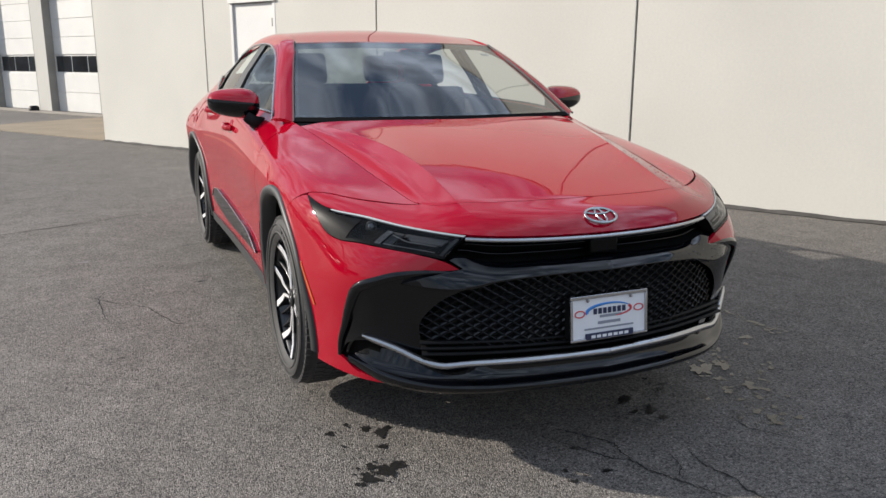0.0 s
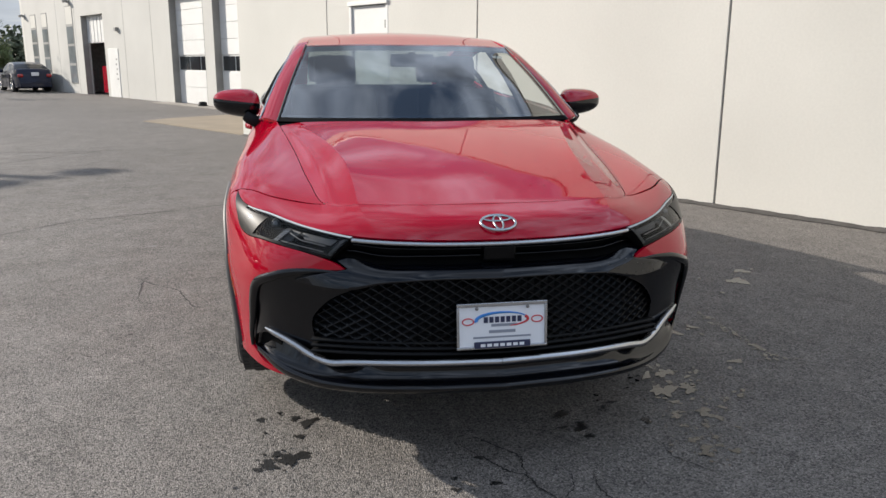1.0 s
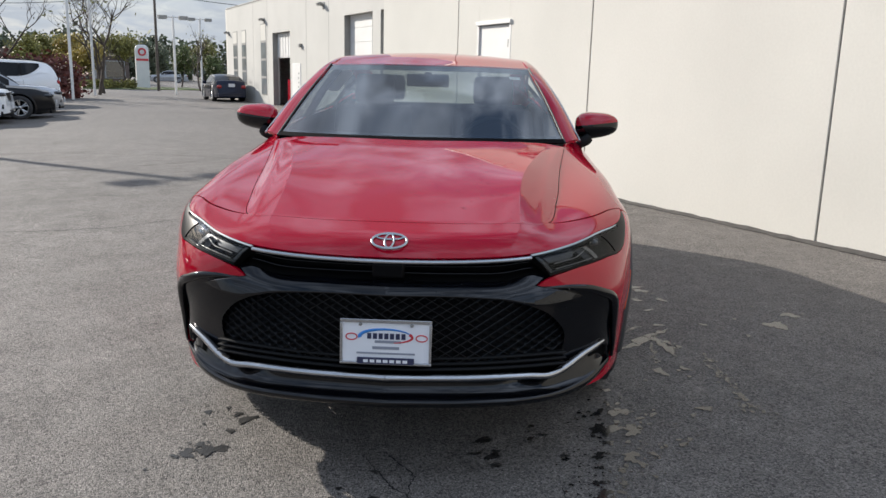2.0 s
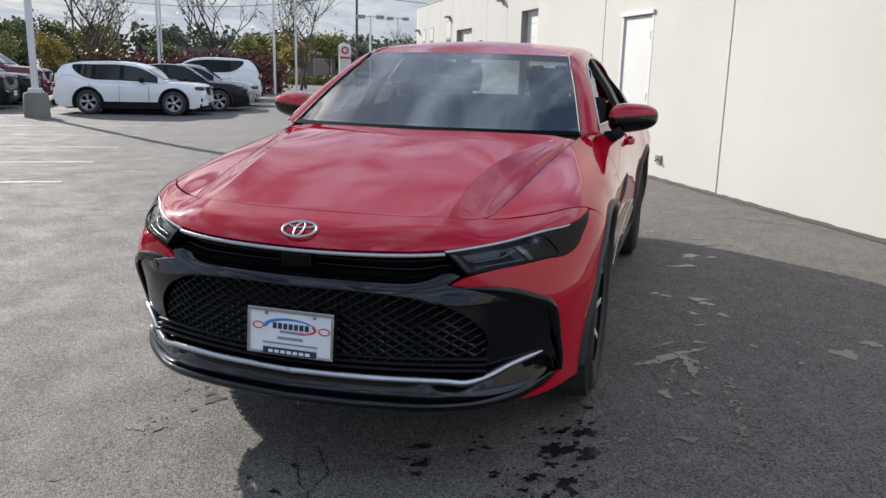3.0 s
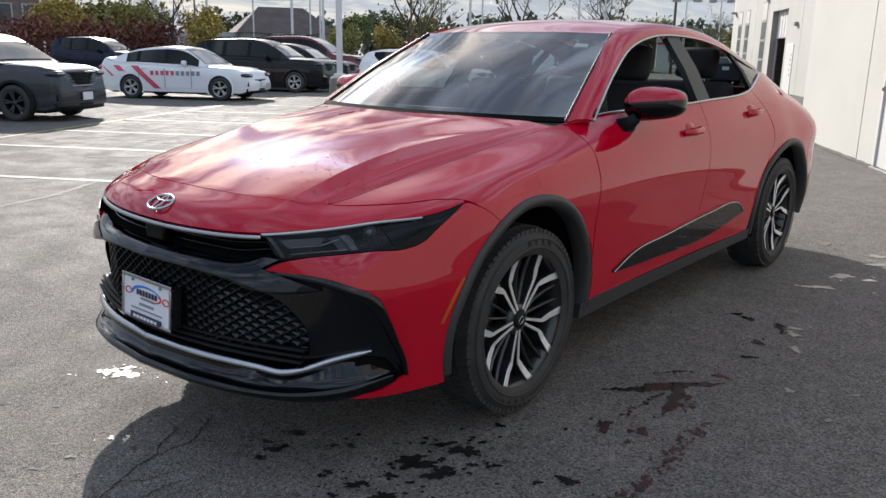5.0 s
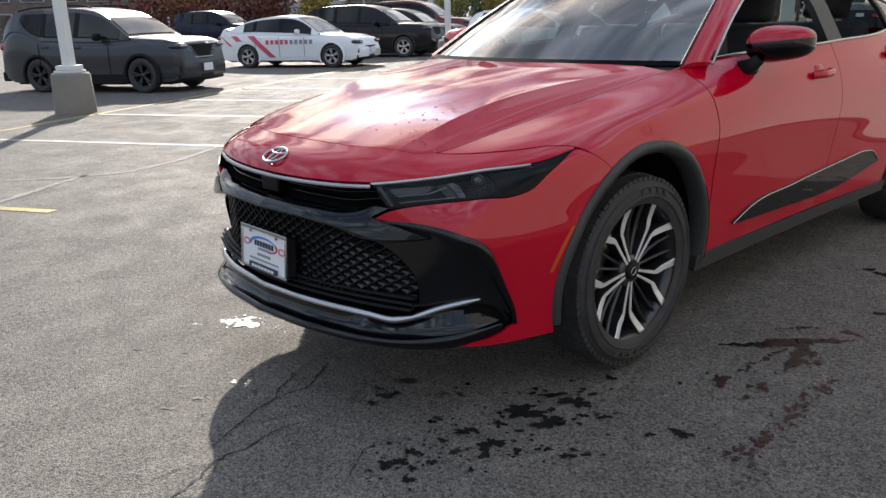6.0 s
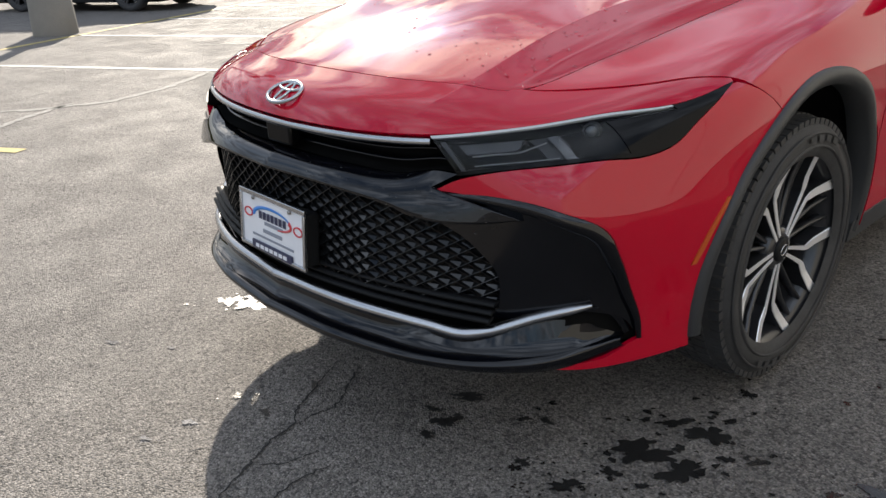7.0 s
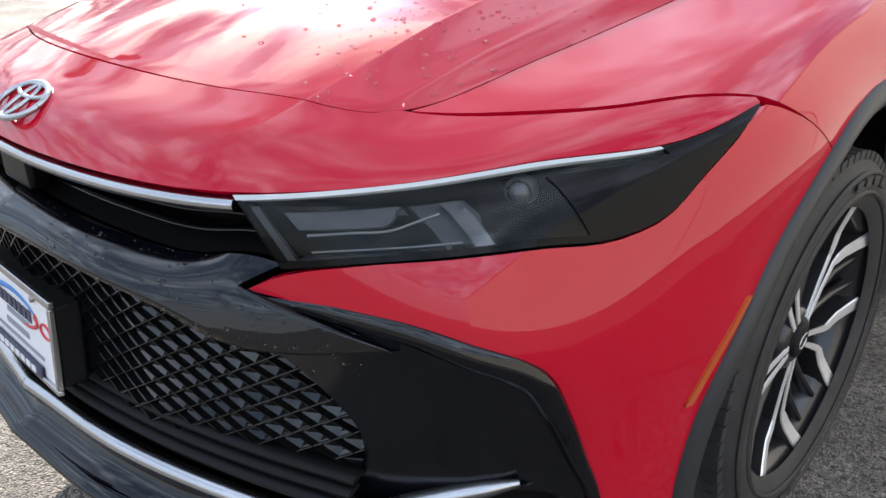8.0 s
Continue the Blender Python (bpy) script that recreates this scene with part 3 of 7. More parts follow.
for hy in (HUB_F, HUB_R):
    for sx in (-1, 1):
        prof = [(0.438, 0.905 * sx), (0.438, 0.58 * sx), (0.05, 0.57 * sx)]
        arc = Geo()
        k = 30
        V = [(a, hy + r * math.cos(w), HUB_Z + r * math.sin(w)) for w in np.linspace(-0.10, math.pi + 0.22, k) for r, a in prof]
        arc.add(V, [(i * 3 + j, i * 3 + j + 1, i * 3 + j + 4, i * 3 + j + 3) for i in range(k - 1) for j in range(2)])
        keep.join(arc)
keep.obj("underbody", VOID, car, "dark underbody and wheel housings")

# arch claddings and sill
for hy, a0, a1 in ((HUB_F, -11, 191), (HUB_R, -10, 190)):
    q_out, q_in = ring(hy, HUB_Z, ARCH + 0.006, a0, a1, 40), ring(hy, HUB_Z, ARCH - 0.036, a0 + 1, a1 - 1, 40)
    o, i = np.array([skin(*q) for q in q_out]), np.array([skin(*q) for q in q_in])
    o[:, 0] += 0.003
    mid = (o * 0.55 + i * 0.45)
    mid[:, 0] = np.maximum(o[:, 0], i[:, 0]) + 0.011
    inn = i.copy()
    inn[:, 0] = o[:, 0] + 0.002
    lip = inn.copy()
    lip[:, 0] -= 0.06
    back = o.copy()
    back[:, 0] -= 0.02
    edge = (o * 0.9 + i * 0.1)
    edge[:, 0] = o[:, 0] + 0.008
    P = np.stack([back, o, edge, mid, inn, lip], 1)
    pair(Geo().grid(P, out=(1, 0, 0)), "arch_cladding", GREY_TRIM, label="matt grey plastic wheel arch cladding")
top = [sv(0.322, y=1.40), sv(0.314, y=2.2), sv(0.322, y=3.37)]
bottom = [(sv(0.3, y=1.40)[0], 0.02), (sv(0.3, y=2.4)[0], 0.02), (sv(0.3, y=3.37)[0], 0.02)]
P = skin_patch(bottom, top, [bottom[0], top[0]], [bottom[-1], top[-1]], 40, 8)
sill = Geo().grid(lift(P, 0.006), 0.03)
pair(sill, "sill_cladding", GREY_TRIM)
top = [sv(0.405, y=1.66), sv(0.452, y=1.80), sv(0.485, y=2.2), sv(0.520, y=2.75), sv(0.532, y=3.0), sv(0.520, y=3.09), sv(0.462, y=3.19)]
bottom = [sv(0.402, y=1.66), sv(0.388, y=2.1), sv(0.388, y=2.7), sv(0.455, y=3.19)]
P = skin_patch(bottom, top, [bottom[0], top[0]], [bottom[-1], top[-1]], 60, 10)
blade = Geo().grid(lift(P, 0.012), 0.016)
pair(blade, "door_blade", GLOSS_BLACK, label="gloss black wedge along the lower doors")
edge = np.array([skin(*q) for q in sv_curve(top, 60)])
edge[:, 0] += 0.014
pair(Geo().tube(edge, 0.003, 6), "blade_trim", CHROME)

# hood
edge_pts = np.array([skin(s, 4.0) for s in np.linspace(HOOD_TIP[0], S_DOOR - 0.06, 60)])
front_pts = np.array([skin(s, 4.0) for s in np.linspace(0, HOOD_TIP[0], 40)])
centre_z = hermite([0.19, 0.45, 0.75, 1.05, 1.25], [[0.850], [0.920], [0.985], [1.035], [1.062]])
nu, nv = 72, 61
a, b = np.linspace(0, 1, nu)[:, None, None], np.linspace(0, 1, nv)[None, :, None]
e, fr = curve(edge_pts, nv), curve(front_pts, nu)
cy = np.linspace(fr[0, 1], 1.235, nv)
mid_line = np.stack([0 * cy, cy, centre_z(np.clip(cy, 0.19, 1.25))[:, 0]], 1)
back = half_curve([mid_line[-1], (0.36, 1.275, 1.060), (0.60, 1.36, 1.048), e[-1]], nu)
w = a ** 2.3
fw = lambda p, q: (1 - w) * p + w * q
hood_P = (1 - b) * fr[:, None] + b * back[:, None] + fw(mid_line[None], e[None]) - (1 - b) * fw(fr[0], fr[-1]) - b * fw(back[0], back[-1])
hood_P = crease_rows(hood_P)
hood_P[..., 2] += (0.003 * np.exp(-((a - 0.88) / 0.05) ** 2) * np.clip(b * 5, 0, 1) * np.clip((1 - b) * 5, 0, 1))[..., 0]
hood_P[..., 0] -= 0.003 * a[..., 0] ** 8
hood_P[:, 0, 1] += 0.003
g = Geo().grid(hood_P, 0.012, out=(0, 0, 1))
g.join(g.mirrored()).weld().obj("hood", PAINT, car)

# roof, pillars and glass
INNER = [(.735, 1.475, 1.047), (.655, 1.80, 1.245), (.572, 2.12, 1.418), (.545, 2.40, 1.468), (.535, 2.80, 1.482), (.530, 3.30, 1.445), (.525, 3.85, 1.322), (.52, 4.42, 1.108)]
OUTER = [(.815, 1.56, 1.058), (.735, 1.85, 1.235), (.662, 2.16, 1.365), (.636, 2.40, 1.412), (.630, 2.80, 1.425), (.640, 3.30, 1.375), (.665, 3.70, 1.275), (.700, 3.90, 1.213)]
inner, outer = curve(INNER[:7], 70), curve(OUTER, 70)
mid = (inner + outer) / 2 + np.array((0.012, 0, 0.012))
P = np.stack([inner, inner * 0.75 + outer * 0.25 + np.array((0.008, 0, 0.010)), mid, inner * 0.25 + outer * 0.75 + np.array((0.010, 0, 0.008)), outer], 1)
rail = Geo().grid(P, 0.02, out=(1, 0, 1.2))
c1, c2 = curve([(.525, 3.85, 1.322), (.52, 4.42, 1.108)], 20), curve([skin(sv(0.9, y=3.88)[0], 4.0), skin(sv(0.9, y=4.15)[0], 4.0), skin(sv(0.9, y=4.42)[0], 4.0)], 20)
rail.grid(np.stack([c1, c1 * 0.6 + c2 * 0.4 + np.array((0.01, 0, 0.012)), c2], 1), 0.01, out=(1, 0, 1.2))
f1, f2 = curve([(.735, 1.475, 1.047), (.815, 1.56, 1.058)], 8), curve([skin(S_DOOR - 0.05, 4.0), skin(S_DOOR + 0.09, 4.0)], 8)
rail.grid(np.stack([f1, f2], 1), out=(1, -0.3, 1))
pair(rail, "roof_rail", PAINT)
pair(Geo().tube(curve(OUTER[:1] + OUTER[1:], 70) + np.array((0.004, 0, -0.004)), 0.006, 6), "window_trim", CHROME, label="bright trim over the side windows")
belt = np.array([skin(s, 4.0) for s in np.linspace(S_DOOR + 0.05, sv(0.9, y=3.78)[0], 60)])
pair(Geo().tube(belt + np.array((0.003, 0, 0.004)), 0.006, 6), "belt_trim", CHROME)
WS_BASE = [(0, 1.245, 1.052), (.35, 1.285, 1.052), (.60, 1.385, 1.049), (.735, 1.475, 1.047)]
WS_TOP = [(0, 2.035, 1.425), (.30, 2.052, 1.425), (.572, 2.12, 1.418)]
left = curve([WS_BASE[0], (0, 1.66, 1.270), WS_TOP[0]], 24)
P = coons(half_curve(WS_BASE, 30), half_curve(WS_TOP, 30), left, curve(INNER[:3], 24))
ws = Geo().grid(P, out=(0, -1, 1))
ws.join(ws.mirrored())
screen = ws.weld().obj("windscreen", WINDSCREEN, car, "tinted windscreen reflecting cloud")
screen.visible_shadow = False
frit = Geo().grid(P[:, -3:] + np.array((0, 0.004, -0.004)), out=(0, -1, 1)).grid(P[-2:, :] + np.array((0, 0.004, -0.004)), out=(0, -1, 1)).grid(P[:, :3] + np.array((0, 0.004, -0.004)), out=(0, -1, 1))
frit.join(frit.mirrored()).obj("windscreen_border", GLOSS_BLACK, car)
cowl = Geo().grid(P[:, :2] + np.array((0, -0.006, 0.004)), 0.004, out=(0, -1, 1))
cowl.join(cowl.mirrored()).weld().obj("cowl", COWL, car, "matt black cowl at the foot of the windscreen")
pair(Geo().tube(curve(INNER[:3], 24) + np.array((0.0, -0.004, 0.003)), 0.005, 6), "screen_trim", GREY_TRIM)
Geo().grid(P[22:26, 19:21] + np.array((0, 0.006, -0.006)), out=(0, -1, 1)).obj("windscreen_sticker", PAPER, screen, "small white sticker")
ROOF_C = [(0, 2.035, 1.425), (0, 2.35, 1.487), (0, 2.80, 1.515), (0, 3.35, 1.478)]
right = curve(INNER[2:6] , 40)
left = curve(ROOF_C, 40)
bottom = half_curve(WS_TOP, 24) + np.array((0, 0.004, 0.002))
top = half_curve([ROOF_C[-1], (.30, 3.34, 1.468), INNER[5]], 24)
roof = Geo().grid(coons(bottom, top, left, right), 0.015, out=(0, 0, 1))
roof.join(roof.mirrored()).weld().obj("roof", PAINT, car)
right = curve(INNER[5:], 30)
left = curve([(0, 3.352, 1.476), (0, 3.9, 1.335), (0, 4.45, 1.112)], 30)
bl = Geo().grid(coons(half_curve([(0, 3.352, 1.476), (.30, 3.342, 1.466), INNER[5]], 20), half_curve([left[-1], (.3, 4.44, 1.112), INNER[7]], 20), left, right), out=(0, 0.3, 1))
bl.join(bl.mirrored())
g = bl.weld().obj("rear_window", WINDSCREEN, car)
g.visible_shadow = False
b0 = curve([(0, 4.452, 1.11), (.3, 4.442, 1.11), INNER[7], (.60, 4.42, 1.105)], 24)
t0 = np.array([skin(s, 4.0) for s in np.linspace(S_END, sv(0.9, y=4.44)[0], 24)])
g = Geo().grid(np.stack([b0, b0 * 0.5 + t0 * 0.5 + np.array((0, 0, 0.008)), t0], 1), out=(0, 0, 1))
g.join(g.mirrored()).obj("boot_lid", PAINT, car)

# side windows: those on the driver's side are wound down
dlo = lambda y: np.array([np.interp(y, [p[1] for p in OUTER], [p[i] for p in OUTER]) for i in (0, 1, 2)])
belt_at = lambda y: skin(sv(0.9, y=y)[0], 4.0)


def window(y0, y1, lean=0.0):
    ys = np.linspace(y0, y1, 16)
    return np.stack([np.array([belt_at(min(max(y, 1.58), 3.88)) for y in ys]) + np.array((-.012, 0, 0)), np.array([(belt_at(min(max(y, 1.58), 3.88)) + dlo(y + lean)) / 2 for y in ys]), np.array([dlo(y + lean) for y in ys]) + np.array((-.012, 0, -.004))], 1)


for y0, y1, dr in ((1.60, 2.58, front_doors), (2.72, 3.42, rear_doors)):
    m = Geo().grid(window(y0, y1), out=(1, 0, 0.3)).mirrored().obj("window_glass", SIDE_GLASS, dr[1])
    m.visible_shadow = False
P = window(2.575, 2.725, 0.02) + np.array((0.010, 0, 0.0))
pair(Geo().grid(P, 0.03, out=(1, 0, 0.2)), "centre_pillar", GREY_TRIM, label="grey centre pillar between the door windows")
P = window(3.44, 3.86) + np.array((0.004, 0, 0))
q = Geo().grid(P, 0.0, out=(1, 0, 0.3))
pair(q, "quarter_window", SIDE_GLASS)
P = window(3.40, 3.455, 0.03) + np.array((0.010, 0, 0))
pair(Geo().grid(P, 0.02, out=(1, 0, 0.2)), "quarter_pillar", PLASTIC)
P = np.stack([np.array([belt_at(y) for y in np.linspace(1.58, 1.76, 8)]) + np.array((.001, 0, 0.004)), np.array([dlo(y) for y in np.linspace(1.575, 1.76, 8)])], 1)
pair(Geo().grid(P, 0.01, out=(1, 0, 0.2)), "mirror_sail", PLASTIC)

# door handles with their cups
for y, dr in ((2.40, front_doors), (3.27, rear_doors)):
    zc = 0.965 if y < 3 else 1.015
    base = skin(*sv(zc, y=y))
    cup = Geo().blob(base + np.array((-0.012, -0.01, 0)), (0.016, 0.058, 0.042), 2.2, 12)
    path = curve([base + np.array((0.006, -0.095, -0.002)), base + np.array((0.030, -0.06, 0)), base + np.array((0.034, 0.02, 0.002)), base + np.array((0.022, 0.085, 0.004)), base + np.array((0.002, 0.105, 0.004))], 16)
    grip = Geo().sweep(path, [(-0.008, -0.014), (0.006, -0.016), (0.010, 0.0), (0.006, 0.016), (-0.008, 0.014)])
    for k, d in enumerate(dr):
        (cup if k == 0 else cup.mirrored()).obj("handle_cup", PAINT, d)
        (grip if k == 0 else grip.mirrored()).obj("door_handle", PAINT, d)

# door mirrors
def mirror_shape(P):
    k = (P[..., 0:1] / 0.105 + 1) / 2
    P = P * np.concatenate([np.ones_like(k), 1.0 - 0.25 * k, 1.0 - 0.28 * k], -1)
    P[..., 1] += 0.05 * k[..., 0] + 0.035 * np.abs(P[..., 2] / 0.075) ** 2
    P[..., 2] += 0.012 * k[..., 0]
    return P


MC = np.array((0.945, 1.84, 1.114))
full = Geo().blob(MC, (0.120, 0.088, 0.082), 2.9, 22, squash=mirror_shape)


def cut(geo, at, normal):
    """The part of a mesh that lies behind a plane."""
    bm = bmesh.new()
    vs = [bm.verts.new(p) for p in geo.v]
    for f in geo.f:
        if len({geo.v[i] for i in f}) > 2:
            bm.faces.new([vs[i] for i in dict.fromkeys(f)])
    bmesh.ops.bisect_plane(bm, geom=bm.verts[:] + bm.edges[:] + bm.faces[:], plane_co=at, plane_no=normal, clear_outer=True)
    bm.verts.index_update()
    g = Geo().add([tuple(v.co) for v in bm.verts], [[v.index for v in f.verts] for f in bm.faces])
    bm.free()
    return g


full.weld()
split, tilt = Vector(MC + np.array((0, 0, 0.018))), Vector((-0.10, 0, 1))
rear_y = Vector(MC + np.array((0, 0.058, 0)))
cap = cut(cut(full, split, -tilt), rear_y, Vector((0, 1, 0)))
low = cut(full, split, tilt).join(cut(cut(full, split, -tilt), rear_y, Vector((0, -1, 0))))
stalk = Geo().sweep(curve([(0.835, 1.80, 1.022), (0.862, 1.79, 1.035), (0.892, 1.80, 1.062)], 10), [(-0.03, -0.026), (0.03, -0.026), (0.034, 0.0), (0.03, 0.026), (-0.03, 0.026)], up=(0, 0, 1), size=np.linspace(1.2, 0.9, 10))
for k, d in enumerate(front_doors):
    one = lambda gg: gg if k == 0 else gg.mirrored()
    one(low).obj("door_mirror", GLOSS_BLACK, d, "door mirror with red cap on a black stalk")
    one(cap).obj("mirror_cap", PAINT, d)
    one(stalk).obj("mirror_stalk", PLASTIC, d)

# ---- front end ----
# bright strip under the nose panel
path = np.array([skin(s, 2.96) for s in np.linspace(0, sv(0.766, x=0.487)[0], 40)])
sec = [(-0.010, -0.006), (-0.010, 0.006), (0.003, 0.005), (0.007, -0.001), (0.004, -0.009)]
g = Geo().sweep(path + np.array((0, 0.000, -0.008)), sec)
g.join(g.mirrored()).obj("nose_trim", CHROME, car, "satin chrome strip under the nose")
# slot behind it with thin bars
c0 = np.array([skin(s, 2.92) for s in np.linspace(0, sv(0.766, x=0.487)[0], 30)])
slot_low = curve([(0, .055, .673), (.25, .070, .671), (.41, .102, .672), (.500, .130, .690), (.548, .150, .686)], 30)
back_t, back_b = c0 + np.array((0, 0.075, -0.01)), slot_low + np.array((0, 0.06, 0))
g = Geo().grid(np.stack([c0 + np.array((0, 0.012, -0.01)), back_t, back_b, slot_low], 1), out=(0, -1, 0))
g.join(g.mirrored()).obj("upper_grille_recess", VOID, car)
for k in (0.35, 0.7):
    p = (c0 * (1 - k) + slot_low * k) + np.array((0, 0.035, 0))
    g = Geo().sweep(p[:28], [(-0.02, -0.0025), (0.012, -0.002), (0.012, 0.002), (-0.02, 0.003)])
    g.join(g.mirrored()).obj("grille_bar", GLOSS_BLACK, car)
Geo().box((-0.055, 0.035, 0.682), (0.055, 0.07, 0.735), 0.008).obj("radar_cover", DEEP_BLACK, car)

# gloss band between slot and mesh, drawn out at each end into a wing under the red corner
slot_z = hermite([0, .25, .41, .50, .548, .70], [[.674], [.672], [.673], [.689], [.687], [.69]])
slot_y = hermite([0, .25, .41, .50, .548, .70], [[.048], [.062], [.094], [.122], [.138], [.205]])
fold_z = hermite([0, .30, .42, .48, .54, .60, .686], [[.633], [.628], [.614], [.598], [.592], [.596], [.607]])
fold_y = hermite([0, .30, .42, .50, .60, .686], [[-.016], [.012], [.040], [.064], [.110], [.176]])
BEAK_X, BEAK_Z, WING_X = 0.506, 0.654, 0.686


def band_sheet(xs, low, high, rows=12):
    """The part of the band between two lines of heights."""
    sheet = np.empty((len(xs), rows, 3))
    for i, x in enumerate(xs):
        z0, z1 = fold_z(x)[0], slot_z(x)[0]
        for j, z in enumerate(np.linspace(low(x), high(x), rows)):
            k = min(max((z1 - z) / (z1 - z0), 0), 1)
            sheet[i, j] = (x, slot_y(x)[0] * (1 - k) + fold_y(x)[0] * k - 0.007 * math.sin(math.pi * k), z + 0.006 * math.sin(math.pi * k))
    return sheet


low_line = lambda x: fold_z(x)[0]
slot_line = lambda x: slot_z(x)[0]
wing_line = lambda x: float(np.interp(x, [BEAK_X, .56, .62, WING_X], [BEAK_Z, .642, .628, .6075]))
lamp_line = lambda x: float(np.interp(x, [BEAK_X, .545], [BEAK_Z, .686]))
band_P = band_sheet(np.linspace(0, BEAK_X, 48), low_line, slot_line)
wing_P = band_sheet(np.linspace(BEAK_X, WING_X, 26), low_line, wing_line)
g = Geo().grid(band_P, out=(0, -1, 1)).grid(wing_P, out=(0, -1, 1)).grid(band_sheet(np.linspace(BEAK_X, .545, 8), lamp_line, slot_line, 6), out=(0, -1, 1))
fold = np.concatenate([band_P[:, 0], wing_P[1:, 0]])
brow = wing_P[:, -1]
g.grid(np.stack([fold, fold + np.array((0, 0.026, -0.008))], 1), out=(0, -1, -1))
g.grid(np.stack([brow, brow + np.array((0.0, 0.03, -0.012))], 1), out=(0, 1, 1))
g.join(g.mirrored()).weld().obj("bumper_band", GLOSS_BLACK, car, "gloss black band across the bumper")

# black corner with its garnish
I_ = sv(0.600, y=0.276)
left = [sv(0.345, x=0.575), sv(0.40, x=0.625), sv(0.46, x=0.632), sv(0.53, x=0.585), sv(0.592, x=0.475)]
right = [sv(0.300, y=0.402), sv(0.354, y=0.390), sv(0.435, y=0.353), sv(0.515, y=0.317), I_]
top = [left[-1], sv(0.615, x=0.57), sv(0.634, x=0.64), sv(0.628, x=0.73), I_]
bottom = [left[0], sv(0.366, x=0.70), sv(0.385, x=0.765), sv(0.355, y=0.365), right[0]]
P = skin_patch(bottom, top, left, right, 36, 36)
uu, ww = np.linspace(0, 1, 36)[:, None, None], np.linspace(0, 1, 36)[None, :, None]
inset = 0.006 * (1 - uu) + 0.010 * np.sin(math.pi * uu) * np.sin(math.pi * ww) + 0.007
N = normals(P)
N = N if (N * (P - np.array((0, 2.4, .55)))).sum() > 0 else -N
cornerp = Geo().grid(P - N * inset)
pair(cornerp, "bumper_insert", INSERT_BLACK, label="gloss black corner of the front bumper")
line = [sv(0.645, x=0.525), sv(0.641, x=0.631), sv(0.628, x=0.712), sv(0.610, x=0.758), sv(0.572, y=0.279), sv(0.512, y=0.311), sv(0.433, y=0.349), sv(0.354, y=0.386), sv(0.305, y=0.400)]
path = np.array([skin(*q) for q in sv_curve(line, 70)])
t = np.gradient(path, axis=0)
t /= np.linalg.norm(t, axis=1, keepdims=True)
outv = path - np.array((0.3, 1.2, 0.5))
outv /= np.linalg.norm(outv, axis=1, keepdims=True)
size = np.interp(np.linspace(0, 1, 70), [0, 0.15, 0.4, 0.55, 0.8, 1], [0.15, 0.6, 0.95, 1.1, 0.7, 0.35])
g = Geo().sweep(path, [(-0.020, -0.006), (-0.018, 0.002), (-0.004, 0.0075), (0.012, 0.004), (0.015, -0.004)], up=outv, size=size)
pair(g, "bumper_garnish", GLOSS_BLACK)

# grille mesh: two families of slanting bars over a dark recess
mesh_top = hermite([0, .30, .42, .50, .58, .63, .668], [[.632], [.628], [.614], [.596], [.560], [.52], [.46]])
half = 0.668


def mesh_y(x, z):
    return float(np.interp(abs(x), [0, .3, .46, .58, .66, .75], [.012, .042, .096, .158, .208, .27])) + 0.012 - 0.02 * abs(z - 0.52)


def mesh_in(x, z):
    ax = abs(x)
    if ax > half:
        return False
    side_x = float(np.interp(z, [0.345, 0.40, 0.46, 0.53, 0.60], [0.585, 0.640, 0.646, 0.60, 0.50]))
    return 0.392 < z < mesh_top(ax)[0] + 0.012 and ax < side_x


g = Geo()
pitch, slope = 0.0505, 0.62
row = pitch * slope / 2  # height of half a diamond


def node(i, k):
    """The crossing i half pitches across and k half diamonds up."""
    return i * pitch / 2, 0.51 + k * row


for k in range(-8, 9):
    for i in range(-28, 29):
        if (i + k) % 2:
            continue
        x, z = node(i, k)  # lowest corner of a diamond
        cell = [node(i, k), node(i + 1, k + 1), node(i, k + 2), node(i - 1, k + 1)]
        if sum(mesh_in(*c) for c in cell) < 3:
            continue
        V = [(a, mesh_y(a, b) + 0.004, b) for a, b in cell]
        V.append((x, mesh_y(x, z) + 0.014, z + 0.75 * row))
        g.add(V, [(0, 1, 4), (1, 2, 4), (2, 3, 4), (3, 0, 4)], 0, False)
        # sharp ribs along the two lower edges of the diamond
        for a, b in ((cell[0], cell[1]), (cell[0], cell[3])):
            p = np.array([(a[0], mesh_y(*a), a[1]), (b[0], mesh_y(*b), b[1])])
            g.sweep(p, [(-0.0030, -0.008), (0.0030, -0.008), (0.0007, 0.0055), (-0.0007, 0.0055)], up=(0, -1, 0.25), caps=False)
g.s = [False] * len(g.s)
g.obj("grille_mesh", material("grille_gloss", (0.003, 0.0033, 0.004), 0.4, 0, coat=0.8, coat_rough=0.03, spec=0.1), car, "black diamond mesh grille")
xs, zs_ = np.linspace(-0.60, 0.60, 41), np.linspace(0.29, 0.645, 6)
P = np.array([[(x, mesh_y(x, z) + 0.035, z) for z in zs_] for x in xs])
Geo().grid(P, out=(0, -1, 0)).obj("grille_backing", VOID, car)
# lower slats
for z in (0.366, 0.383, 0.400):
    p = curve([(-.63, .135, z), (-.5, .088, z), (-.3, .035, z), (0, .004, z), (.3, .035, z), (.5, .088, z), (.63, .135, z)], 40)
    Geo().sweep(p + np.array((0, 0.012 + (z - 0.366) * 0.5, 0)), [(-0.014, -0.004), (0.014, -0.0035), (0.014, 0.0035), (-0.014, 0.004)]).obj("lower_slat", PLASTIC, car)

